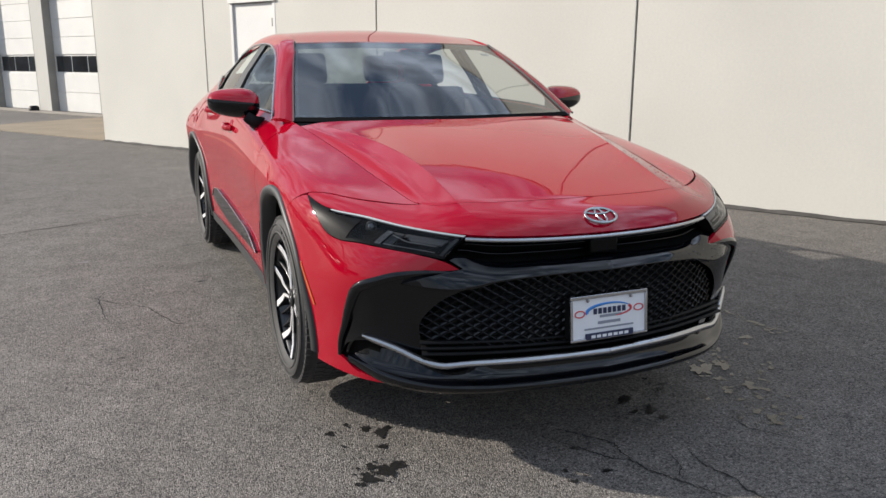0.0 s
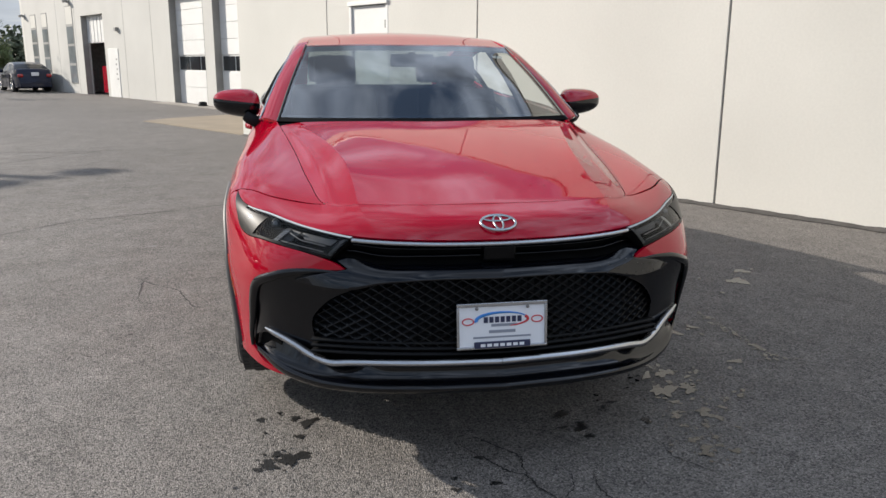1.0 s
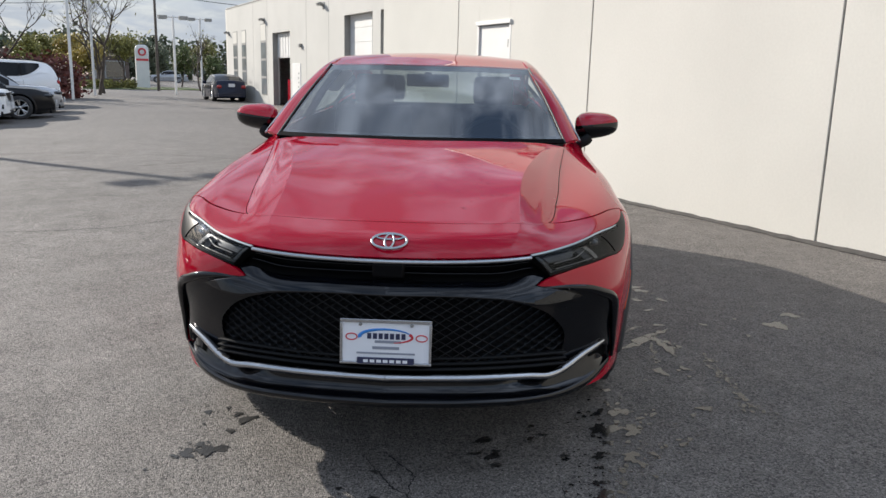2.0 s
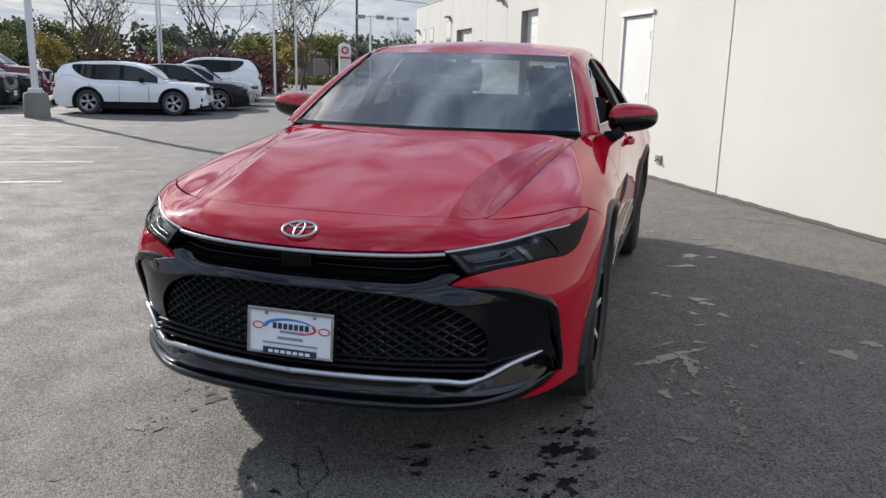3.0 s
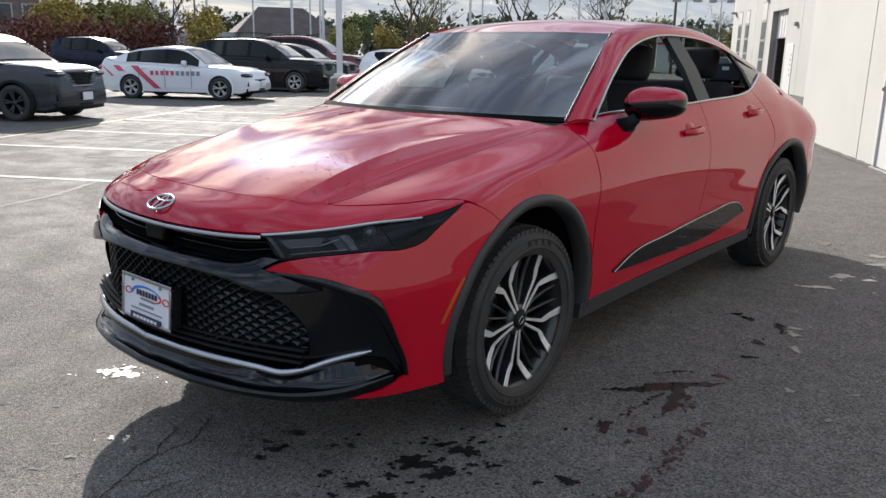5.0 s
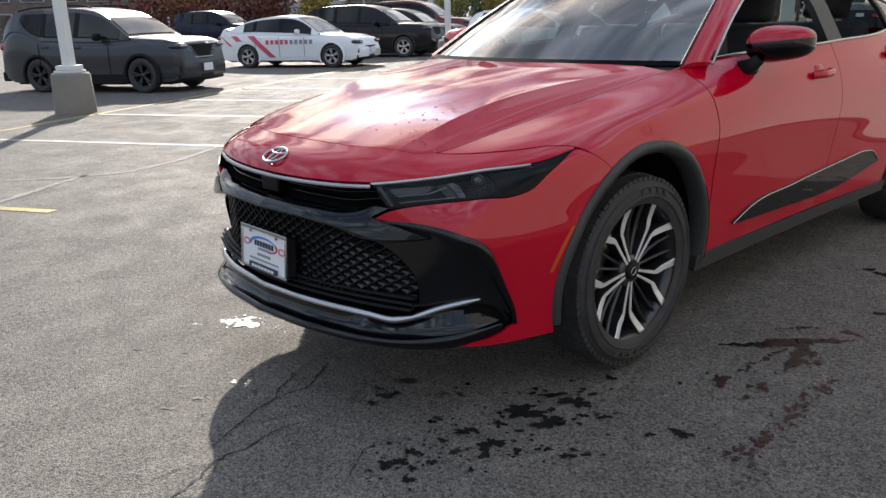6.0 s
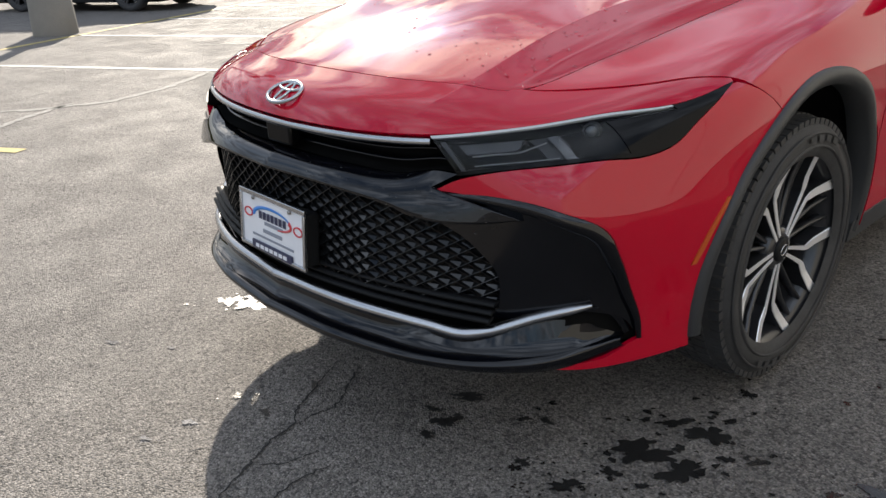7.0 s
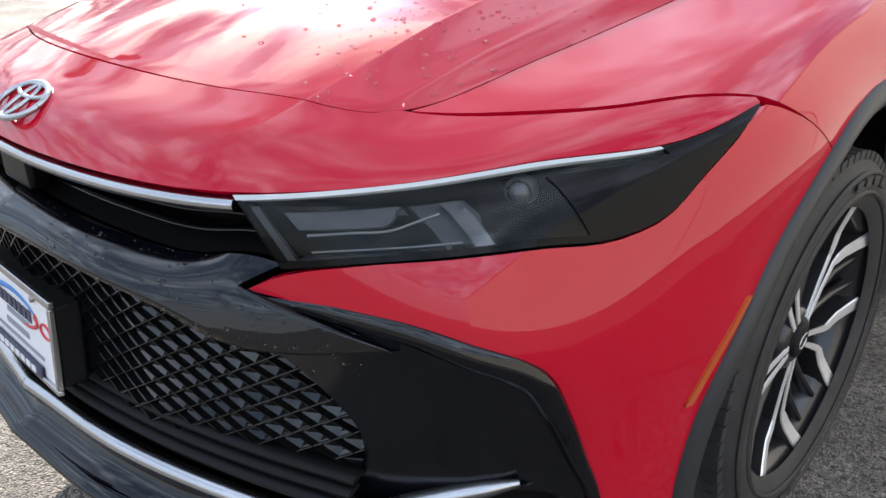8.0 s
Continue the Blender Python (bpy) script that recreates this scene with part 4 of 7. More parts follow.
# lower lip with its bright strip
strip = curve([(0, -.018, .343), (.30, .018, .341), (.50, .082, .333), (.575, .116, .326), (.62, .148, .336), (.70, .215, .372), (.79, .296, .404)], 60)
size = np.interp(np.linspace(0, 1, 60), [0, 0.7, 0.95, 1], [1, 1, 0.8, 0.35])
g = Geo().sweep(strip, [(-0.010, -0.010), (-0.010, 0.012), (0.005, 0.013), (0.013, 0.004), (0.012, -0.009)], size=size)
g.join(g.mirrored()).obj("lower_trim", CHROME, car, "satin chrome strip along the lower lip")
low_ = curve([(0, -.050, .264), (.30, -.018, .263), (.50, .052, .255), (.62, .134, .250), (.74, .244, .266), (.825, .371, .306)], 60)
bot_ = low_ + np.array((0, 0.03, -0.03))
end_ = strip[-1] + np.array((0, 0.004, -0.006))
top_ = curve([*(strip[:57:4] + np.array((0, 0.004, -0.006))), end_, end_ + np.array((0.022, 0.040, -0.028)), end_ + np.array((0.033, 0.074, -0.080))], 60)
chan = np.interp(top_[:, 0], [0, 0.38, 0.52], [1, 1, 0])[:, None]  # the channel under the strip runs out into the winglet
in_ = np.array((0.0, 1.0, 0.0)) * chan + np.array((-0.55, 0.75, 0.1)) * (1 - chan)
set_back = top_ + np.array((-0.55, 0.75, -0.05)) * 0.034 * (1 - chan)  # the winglet leans back below the strip
at = lambda k: set_back * (1 - k) + low_ * k
c1 = at(0.22) + in_ * (0.020 * chan + 0.002 * (1 - chan))
c2 = at(0.55) + in_ * (0.026 * chan + 0.004 * (1 - chan))
c3 = at(0.80) + in_ * (0.016 * chan + 0.003 * (1 - chan))
edge_t = low_ + np.array((0, -0.012, 0.010))
edge_f = low_ + np.array((0, -0.014, 0.003))
g = Geo().grid(np.stack([top_ + np.array((0, 0.03, 0.0)), top_], 1), out=(0, -1, 1))
g.grid(np.stack([top_, set_back, c1, c2, c3], 1), out=(0, -1, 0.2))
g.grid(np.stack([c3, (c3 + edge_t) / 2 + np.array((0, 0, 0.002)), edge_t], 1), out=(0, -0.4, 1))
g.grid(np.stack([edge_t, edge_f, low_ + np.array((0, -0.008, -0.010)), bot_], 1), out=(0, -1, -0.4))
g.join(g.mirrored()).weld().obj("front_lip", GLOSS_BLACK, car, "gloss black lower lip of the bumper")
ch = curve([(-.72, .42, .225), (-.55, .24, .222), (-.3, .14, .22), (0, .11, .22), (.3, .14, .22), (.55, .24, .222), (.72, .42, .225)], 50)
Geo().sweep(ch, [(-0.05, -0.012), (0.05, -0.004), (0.05, 0.012), (-0.05, 0.012)]).obj("air_dam", PLASTIC, car)

# headlamps
C_, D_ = sv(0.764, x=0.487), sv(0.689, x=0.560)
top = [C_, sv(0.785, x=0.646), sv(0.803, x=0.739), sv(0.817, y=0.489), (LAMP_TIP[0] - 0.006, LAMP_TIP[1] - 0.01)]
bottom = [D_] + LAMP_LOW[1:] + [(LAMP_TIP[0] - 0.008, LAMP_TIP[1] - 0.03)]
L = skin_patch(bottom, top, [D_, C_], [bottom[-1], top[-1]], 60, 14)
lamp = Geo().grid(lift(L, -0.002), 0.0)
house_P = lift(L, -0.045)
house = Geo().grid(house_P).grid(np.stack([L[:, 0], house_P[:, 0]], 1), out=(0, -1, 1)).grid(np.stack([L[0], house_P[0]], 1), out=(1, -1, 0)).grid(np.stack([L[:, -1], house_P[:, -1]], 1), out=(0, -1, -1))
drl = lift(L[0:46, 10:14], 0.0015)
drl_g = Geo().grid(drl[:, 2:], 0.006)
inner_drl = lift(L[1:3, 1:12], -0.006)
cover = Geo().grid(lift(L[33:, :11], 0.001), 0.004).grid(lift(L[45:, 10:], 0.001), 0.004)
edge_low = Geo().grid(lift(L[0:34, :2], 0.001), 0.006)
bez = Geo().grid(lift(L[2:33, :2], -0.010), 0.02)
CLEAR_BLOCK = material("clear_block", (0.06, 0.06, 0.06), 0.16, 0.3, coat=1.0, vary=0.4, scale=60)
LAMP_PANEL = material("lamp_panel", (0.05, 0.051, 0.053), 0.4, 0, vary=0.1, scale=20)
PROJECTOR = material("projector_lens", (0.05, 0.055, 0.06), 0.05, 0, coat=1.0, vary=0.2)
for k in (0, 1):
    one = lambda gg: gg if k == 0 else gg.mirrored()
    h = one(house).obj("headlamp", VOID, car, "slim dark headlamp with a pale light strip")
    one(drl_g).obj("light_strip", LAMP_WHITE, h)
    one(Geo().grid(inner_drl, 0.006)).obj("inner_strip", GREY_TRIM, h)
    one(cover).obj("lamp_cover", DEEP_BLACK, h)
    one(bez).obj("lamp_bezel", GREY_TRIM, h)
    one(edge_low).obj("lamp_edge", DEEP_BLACK, h)
    n_ = np.array((0.30, -0.95, 0.05)) / np.linalg.norm((0.30, -0.95, 0.05))
    base = Matrix.Translation(Vector(L[28, 7] - n_ * 0.036)) @ Vector(n_).to_track_quat("X", "Z").to_matrix().to_4x4()
    r = 0.015
    pr = Geo().lathe([(r * 1.3, -0.010), (r * 1.25, 0.004), (r * 1.05, 0.007), (r, 0.003)], 24).lathe([(r, 0.003), (r * 0.9, 0.009), (r * 0.6, 0.014), (0.001, 0.016)], 24, mat=1)
    pr.v = [tuple(base @ Vector(p)) for p in pr.v]
    one(pr).obj("projector", [GREY_TRIM, PROJECTOR], h)
    # clear upright block beside the projector, in two facets
    block = lift(L, -0.013)[22:25, 1:10]
    block_in = lift(L, -0.026)[19:26, 1:11]
    one(Geo().grid(block, 0.012)).obj("clear_block", CLEAR_BLOCK, h)
    one(Geo().grid(block_in, 0.004)).obj("block_surround", GREY_TRIM, h)
    shell_ = lift(L, -0.022)
    panel = np.stack([shell_[4:19, 6], shell_[4:19, 8], shell_[4:19, 10]], 1)
    panel[-4:, 0] += (panel[-4:, 2] - panel[-4:, 0]) * np.linspace(0.1, 0.8, 4)[:, None]
    one(Geo().grid(panel, 0.01)).obj("lamp_inner_panel", LAMP_PANEL, h)
    hook = [lift(L, -0.012)[i, k] for i, k in ((5, 5), (10, 5), (15, 5), (18, 6), (21, 7))]
    one(Geo().tube(curve(hook, 24), 0.0016, 6)).obj("light_guide", STEEL, h)
    one(Geo().tube(lift(L, -0.014)[4:22, 2], 0.0013, 6)).obj("light_guide", STEEL, h)
    le = one(lamp).obj("lens", LENS, h)
    le.visible_shadow = False

# oval badge
g = Geo()
bc = Vector((0, 0.071, 0.799))
bm_ = Matrix.Translation(bc) @ Euler((radians(28), 0, 0)).to_matrix().to_4x4()
w_ = np.linspace(0, 2 * math.pi, 49)
for rx, rz, ox, oz, r in ((0.060, 0.040, 0, 0, 0.0050), (0.046, 0.0145, 0, 0.0225, 0.0038), (0.0155, 0.036, 0, 0.0, 0.0038)):
    g.tube(np.stack([ox + rx * np.cos(w_), oz + rz * np.sin(w_), 0 * w_ + 0.008], 1), r, 8)
g.v = [tuple(bm_ @ Vector(p)) for p in g.v]
g.obj("badge", CHROME, car, "oval chrome badge")

# dealer plate in its frame: plain bars stand in for its print
PL = Matrix.Translation((0, -0.012, 0.470)) @ Euler((radians(-5.0), 0, 0)).to_matrix().to_4x4()
plate = Geo().box((-0.152, 0.0, -0.073), (0.152, 0.003, 0.073), 0.001, m=PL).obj("plate", PLATE_WHITE, car, "white dealer plate in a bright frame")


def on_plate(name, geo, mat):
    geo.v = [tuple(PL @ Vector(p)) for p in geo.v]
    return geo.obj(name, mat, plate)


fr_ = Geo()
for lo_, hi_ in (((-0.157, -0.006, 0.066), (0.157, 0.004, 0.079)), ((-0.157, -0.006, -0.079), (0.157, 0.004, -0.070)), ((-0.157, -0.006, -0.070), (-0.148, 0.004, 0.066)), ((0.148, -0.006, -0.070), (0.157, 0.004, 0.066))):
    fr_.box(lo_, hi_, 0.002)
on_plate("plate_frame", fr_, CHROME)
on_plate("frame_tab", Geo().box((-0.098, -0.0065, -0.0775), (0.098, -0.001, -0.054), 0.003), DARK_INK)
g = Geo()
for k in range(7):
    g.box((-0.076 + k * 0.0225, -0.0078, -0.071), (-0.060 + k * 0.0225, -0.006, -0.061), 0.0)
on_plate("tab_print", g, PLATE_WHITE)
g = Geo()
for k in range(7):
    g.box((-0.064 + k * 0.0195, -0.0022, 0.010), (-0.050 + k * 0.0195, -0.001, 0.030), 0.0)
on_plate("plate_print", g, DARK_INK)
arc_ = np.linspace(0.15 * math.pi, 1.05 * math.pi, 30)
on_plate("blue_swoosh", Geo().sweep(np.stack([0.09 * np.cos(arc_), 0 * arc_ - 0.0012, 0.018 + 0.026 * np.sin(arc_)], 1), [(-0.0045, -0.0006), (0.0045, -0.0006), (0.0045, 0.0006), (-0.0045, 0.0006)], up=(0, -1, 0), size=np.linspace(0.4, 1.4, 30)), BLUE_INK)
arc_ = np.linspace(1.6 * math.pi, 2.15 * math.pi, 24)
on_plate("red_swoosh", Geo().sweep(np.stack([0.09 * np.cos(arc_), 0 * arc_ - 0.0014, 0.018 + 0.022 * np.sin(arc_)], 1), [(-0.004, -0.0006), (0.004, -0.0006), (0.004, 0.0006), (-0.004, 0.0006)], up=(0, -1, 0), size=np.linspace(0.4, 1.3, 24)), RED_INK)
on_plate("small_print", Geo().box((-0.038, -0.0016, -0.004), (0.052, -0.0005, 0.005), 0).box((-0.046, -0.0016, -0.026), (0.046, -0.0005, -0.016), 0).box((-0.10, -0.0016, -0.043), (0.10, -0.0005, -0.037), 0), GREY_INK)
for cx in (-0.118, 0.122):
    on_plate("plate_mark", Geo().tube(np.stack([cx + 0.019 * np.cos(w_), 0 * w_ - 0.001, 0.016 + 0.011 * np.sin(w_)], 1), 0.0022, 6), RED_INK)
for cx in (-0.088, 0.088):
    on_plate("plate_screw", Geo().lathe([(0.006, 0), (0.005, -0.004), (0.001, -0.005)], 12, "y", (cx, -0.002, 0.060)), STEEL)
holder = Geo().box((-0.150, 0.004, -0.072), (0.150, 0.045, 0.066), 0.006, m=PL)
holder.obj("plate_holder", PLASTIC, car)

# ---- wheels ----
def wheel():
    w = empty("wheel")
    R, W = 0.353, 0.118
    prof = [(0.252, -0.10), (0.268, -0.112), (0.296, -0.118), (0.320, -0.112), (0.336, -0.098), (0.347, -0.080)]
    full_ = prof + [(R, -0.06), (R, 0.06)] + [(r, -a) for r, a in prof[::-1]]
    t, blocks = Geo(), Geo()
    t.lathe(full_, 96)
    n = 72
    for i in range(n):
        for a0, a1, off in ((-0.100, -0.062, 0), (-0.056, -0.020, 0.5), (-0.014, 0.014, 0), (0.020, 0.056, 0.5), (0.062, 0.100, 0)):
            c = 2 * math.pi * (i + off) / n
            da = 2 * math.pi / n * 0.38
            r0, r1 = (R - 0.012, R + 0.004) if abs(a0) < 0.06 else (R - 0.020, R - 0.003)
            V = [(a, r * math.cos(c + s * da), r * math.sin(c + s * da)) for r in (r0, r1) for a in (a0, a1) for s in (-1, 1)]
            blocks.add(V, [(4, 5, 7, 6), (0, 1, 5, 4), (2, 6, 7, 3), (0, 4, 6, 2), (1, 3, 7, 5)], 0, False)
    for r in (0.278, 0.312):
        t.lathe([(r, 0.1165), (r + 0.004, 0.1215), (r + 0.008, 0.1165)], 96)
    t.obj("tyre", RUBBER, w, "black road tyre")
    tagged(blocks.obj("tread", RUBBER, w), kind="stuff")
    # a few raised bars on the sidewall in place of its lettering
    for c in (0.6, 0.75, 0.9, 1.05, 3.7, 3.85, 4.0, 4.15):
        V = [(0.1225 - 0.002 * k, r * math.cos(c + s), r * math.sin(c + s)) for k in (0, 1) for r in (0.296, 0.312) for s in (-0.045, 0.045)]
        Geo().add(V, [(0, 2, 3, 1), (0, 1, 5, 4), (2, 6, 7, 3)], 0, False).obj("sidewall_bar", RUBBER, w)
    rim = Geo()
    rim.lathe([(0.258, 0.098), (0.264, 0.104), (0.269, 0.100), (0.266, 0.092), (0.256, 0.085), (0.246, 0.070), (0.240, 0.02), (0.232, -0.09)], 96)
    rim.obj("rim", POCKET, w, "black alloy rim")
    Geo().lathe([(0.2585, 0.0995), (0.2625, 0.1048), (0.2655, 0.1038)], 96).obj("rim_lip", MACHINED, w)
    for k in range(5):
        for side in (-1, 1):
            body, face = Geo(), Geo()
            base = 2 * math.pi * k / 5 + math.pi / 2

            def pt(r, deg):
                a = base + side * radians(deg)
                return (r * math.cos(a), r * math.sin(a))

            def along(r, off):
                return (r, math.degrees(off / r))
            # twin blades leave the hub side by side, then kink apart and broaden towards the rim
            line = [(*along(0.042, 0.0085), 0.0050), (*along(0.100, 0.0140), 0.0056), (*along(0.162, 0.0205), 0.0070), (*along(0.178, 0.0285), 0.0112), (*along(0.203, 0.0460), 0.0122), (*along(0.234, 0.0670), 0.0134), (*along(0.261, 0.0850), 0.0155)]
            depth = [0.076, 0.074, 0.074, 0.076, 0.079, 0.088, 0.097]
            P_, Q_ = [], []
            for i, (r, d, h) in enumerate(line):
                c = np.array(pt(r, d))
                nxt = np.array(pt(*line[min(i + 1, 6)][:2])) - np.array(pt(*line[max(i - 1, 0)][:2]))
                nn = np.array((-nxt[1], nxt[0])) / np.linalg.norm(nxt)
                l_, r_ = c + nn * h, c - nn * h
                P_.append([(depth[i] - 0.045, *l_), (depth[i] - 0.003, *l_), (depth[i] - 0.003, *r_), (depth[i] - 0.045, *r_)])
                Q_.append([(depth[i] - 0.003, *l_), (depth[i], *(c + nn * h * 0.88)), (depth[i], *c), (depth[i], *(c - nn * h * 0.88)), (depth[i] - 0.003, *r_)])
            P_ = np.array(P_)
            V = P_.reshape(-1, 3)
            F = [(i * 4 + j, i * 4 + (j + 1) % 4, i * 4 + 4 + (j + 1) % 4, i * 4 + 4 + j) for i in range(len(P_) - 1) for j in range(4)]
            body.add(V, F, 0, False)
            # dark secondary blade
            dark = []
            for r, d, dd in ((0.05, 30, 0.058), (0.13, 27, 0.056), (0.19, 28, 0.062), (0.25, 29, 0.078)):
                dark.append((dd, *pt(r, d)))
            body.obj("spoke", POCKET, w)
            face.grid(np.array(Q_), out=(1, 0, 0))
            face.s = [False] * len(face.s)
            face.obj("spoke_face", MACHINED, w)
            dk = np.array(dark)
            Geo().sweep(dk, [(-0.005, -0.02), (0.005, -0.02), (0.004, 0.004), (-0.004, 0.004)], up=(1, 0, 0)).obj("inner_blade", POCKET, w)
    Geo().lathe([(0.064, 0.03), (0.062, 0.066), (0.052, 0.074), (0.034, 0.074)], 40).obj("hub", POCKET, w)
    Geo().lathe([(0.034, 0.073), (0.033, 0.080), (0.027, 0.083), (0.001, 0.084)], 32).obj("hub_cap", PLASTIC, w)
    Geo().tube(np.stack([0 * w_ + 0.084, 0.017 * np.cos(w_), 0.012 * np.sin(w_)], 1), 0.002, 6).obj("cap_badge", CHROME, w)
    for k in range(5):
        a = 2 * math.pi * (k + 0.5) / 5 + math.pi / 2
        Geo().lathe([(0.009, 0.05), (0.009, 0.066), (0.004, 0.070)], 6, "x", (0, 0.050 * math.cos(a), 0.050 * math.sin(a))).obj("wheel_nut", STEEL, w)
    Geo().lathe([(0.06, -0.01), (0.075, 0.004), (0.085, 0.006), (0.155, 0.006), (0.156, -0.016), (0.08, -0.016)], 64).obj("brake_disc", STEEL, w)
    Geo().box((-0.05, -0.175, -0.055), (0.028, -0.105, 0.055), 0.012).obj("caliper", STEEL, w)
    return w


proto = wheel()
proto.parent = car
WHEEL_F, WHEEL_Z = 0.985, 0.353
proto.matrix_basis = pose(0.805, WHEEL_F, WHEEL_Z, 31)
for x, y, rot in ((-0.805, WHEEL_F, 20), (0.805, HUB_R, 64), (-0.805, HUB_R, 11)):
    c = copy_thing(proto, pose(x, y, WHEEL_Z, rot, 0, 0 if x > 0 else 180))
    c.parent = car

# ---- cabin ----
Geo().box((-0.74, 1.30, 0.30), (0.74, 3.65, 0.36), 0.01).obj("cabin_floor", VOID, car)
dash_path = curve([(-0.74, 1.62, 0.985), (0, 1.56, 0.995), (0.74, 1.62, 0.985)], 20)
Geo().sweep(dash_path, [(-0.36, -0.05), (-0.30, 0.045), (-0.05, 0.06), (0.16, 0.02), (0.18, -0.25), (-0.1, -0.3)]).obj("dashboard", DASH, car)
wheel_c = Matrix.Translation((0.38, 1.92, 0.96)) @ Euler((radians(68), 0, 0)).to_matrix().to_4x4()
g = Geo().tube(np.stack([0.185 * np.cos(w_), 0.185 * np.sin(w_), 0 * w_], 1), 0.014, 8).box((-0.17, -0.03, -0.02), (0.17, 0.03, 0.01), 0.01).box((-0.025, -0.17, -0.02), (0.025, 0, 0.01), 0.008)
g.v = [tuple(wheel_c @ Vector(p)) for p in g.v]
g.obj("steering_wheel", DASH, car)


def seat(name, x0, x1, y, heads):
    lean = Matrix.Translation((0, y + 0.42, 0.58)) @ Euler((radians(-18), 0, 0)).to_matrix().to_4x4()
    s = Geo().box((x0, y, 0.40), (x1, y + 0.50, 0.58), 0.06).obj(name, CLOTH, car, "dark upholstered seat")
    Geo().box((x0, -0.06, 0.0), (x1, 0.07, 0.62), 0.055, m=lean).obj("backrest", CLOTH, s)
    for c in heads:
        Geo().box((c - 0.13, -0.05, 0.64), (c + 0.13, 0.055, 0.83), 0.045, m=lean).obj("head_restraint", CLOTH, s)


seat("driver_seat", 0.13, 0.64, 2.02, (0.385,))
seat("passenger_seat", -0.64, -0.13, 2.02, (-0.385,))
seat("rear_seat", -0.66, 0.66, 2.92, (-0.40, 0.40))
Geo().box((-0.12, 1.965, 1.305), (0.12, 1.995, 1.375), 0.012).obj("rear_view_mirror", PLASTIC, car)
Geo().box((-0.02, 1.97, 1.36), (0.02, 2.0, 1.385), 0.006).obj("mirror_mount", PLASTIC, car)
Geo().grid(np.stack([curve([(-.52, 2.1, 1.405), (0, 2.05, 1.412), (.52, 2.1, 1.405)], 12), curve([(-.52, 2.8, 1.45), (0, 2.8, 1.485), (.52, 2.8, 1.45)], 12), curve([(-.50, 3.35, 1.42), (0, 3.35, 1.455), (.50, 3.35, 1.42)], 12)], 1), out=(0, 0, -1)).obj("headliner", material("headliner_cloth", (0.32, 0.31, 0.29), 0.9, fine=0.1), car)
for sx in (-1, 1):
    P = np.stack([np.array([(sx * 0.845, y, 0.33) for y in np.linspace(1.50, 3.42, 12)]), np.array([belt_at(y) * np.array((sx, 1, 1)) + np.array((-0.03 * sx, 0, -0.004)) for y in np.linspace(1.58, 3.42, 12)])], 1)
    Geo().grid(P, out=(-sx, 0, 0)).obj("door_trim", DASH, car)
P = window(2.80, 3.20)
g = Geo().grid(P[:, 1:] * 0.97 + P[:, :2] * 0.03 + np.array((-0.016, 0, 0)), out=(1, 0, 0.3)).mirrored()
g.obj("price_sheet", PAPER, rear_doors[1], "white price sheet inside the rear window")


# ---- water drops left on the paint ----
def drops(seed, sheets):
    """Small flattened drops sitting on sheets of points; sheets: (points, count, centre, spread, smallest, largest)."""
    rnd, g = random.Random(seed), Geo()
    for S, count, centre, spread, small, large in sheets:
        N = normals(S)
        if (N * (S - np.array((0.0, 2.4, 0.55)))).sum() < 0:
            N = -N
        made = 0
        for _ in range(count * 60):
            i, j = rnd.randrange(S.shape[0]), rnd.randrange(S.shape[1])
            p = S[i, j] + np.array((rnd.uniform(-.008, .008), rnd.uniform(-.008, .008), 0))
            p[2] = S[i, j][2] - ((p - S[i, j])[:2] * N[i, j][:2]).sum() / max(N[i, j][2], 0.25)
            if rnd.random() > math.exp(-((p[0] - centre[0]) / spread[0]) ** 2 - ((p[1] - centre[1]) / spread[1]) ** 2):
                continue
            r = small + (large - small) * rnd.random() ** 3
            n = Vector(N[i, j])
            q = n.to_track_quat("Z", "Y").to_matrix()
            V = []
            for k, (rr, hh) in enumerate(((1.0, -0.25), (0.92, 0.25), (0.55, 0.55))):
                for w in range(8):
                    a = 2 * math.pi * w / 8
                    V.append(tuple(Vector(p) + q @ Vector((r * rr * math.cos(a) * 1.15, r * rr * math.sin(a), r * hh))))
            V.append(tuple(Vector(p) + n * r * 0.62))
            F = [(k * 8 + w, k * 8 + (w + 1) % 8, k * 8 + 8 + (w + 1) % 8, k * 8 + 8 + w) for k in range(2) for w in range(8)] + [(16 + w, 16 + (w + 1) % 8, 24) for w in range(8)]
            g.add(V, F)
            made += 1
            if made >= count:
                break
    return g


WATER = material("water", (0.95, 0.96, 0.97), 0.0)
WATER.node_tree.nodes["Principled BSDF"].inputs["Transmission Weight"].default_value = 1.0
WATER.node_tree.nodes["Principled BSDF"].inputs["IOR"].default_value = 1.33
hood_full = np.concatenate([(hood_P * np.array((-1, 1, 1)))[::-1], hood_P], axis=0)
g = drops(77, [(hood_full, 230, (0.42, 0.55), (0.16, 0.20), 0.0012, 0.0045), (hood_full, 150, (0.1, 0.7), (0.5, 0.4), 0.001, 0.003)])
tagged(g.obj("water_drops", WATER), "small water drops scattered on the red hood", "water", kind="stuff")
fine_band = np.concatenate([band_P[:, 1:], wing_P[:, 1:]], 0)
g = drops(78, [(fine_band, 190, (0.42, 0.08), (0.3, 0.3), 0.0009, 0.0028)])
tagged(g.obj("water_drops", WATER), "tiny water drops on the black bumper band", "water", kind="stuff")

# ---- ground ----
WALL = pose(-1.53, 12.72, 0, 0, 0, 30.2)  # x into the building, y along its wall, away from the sun car's tail


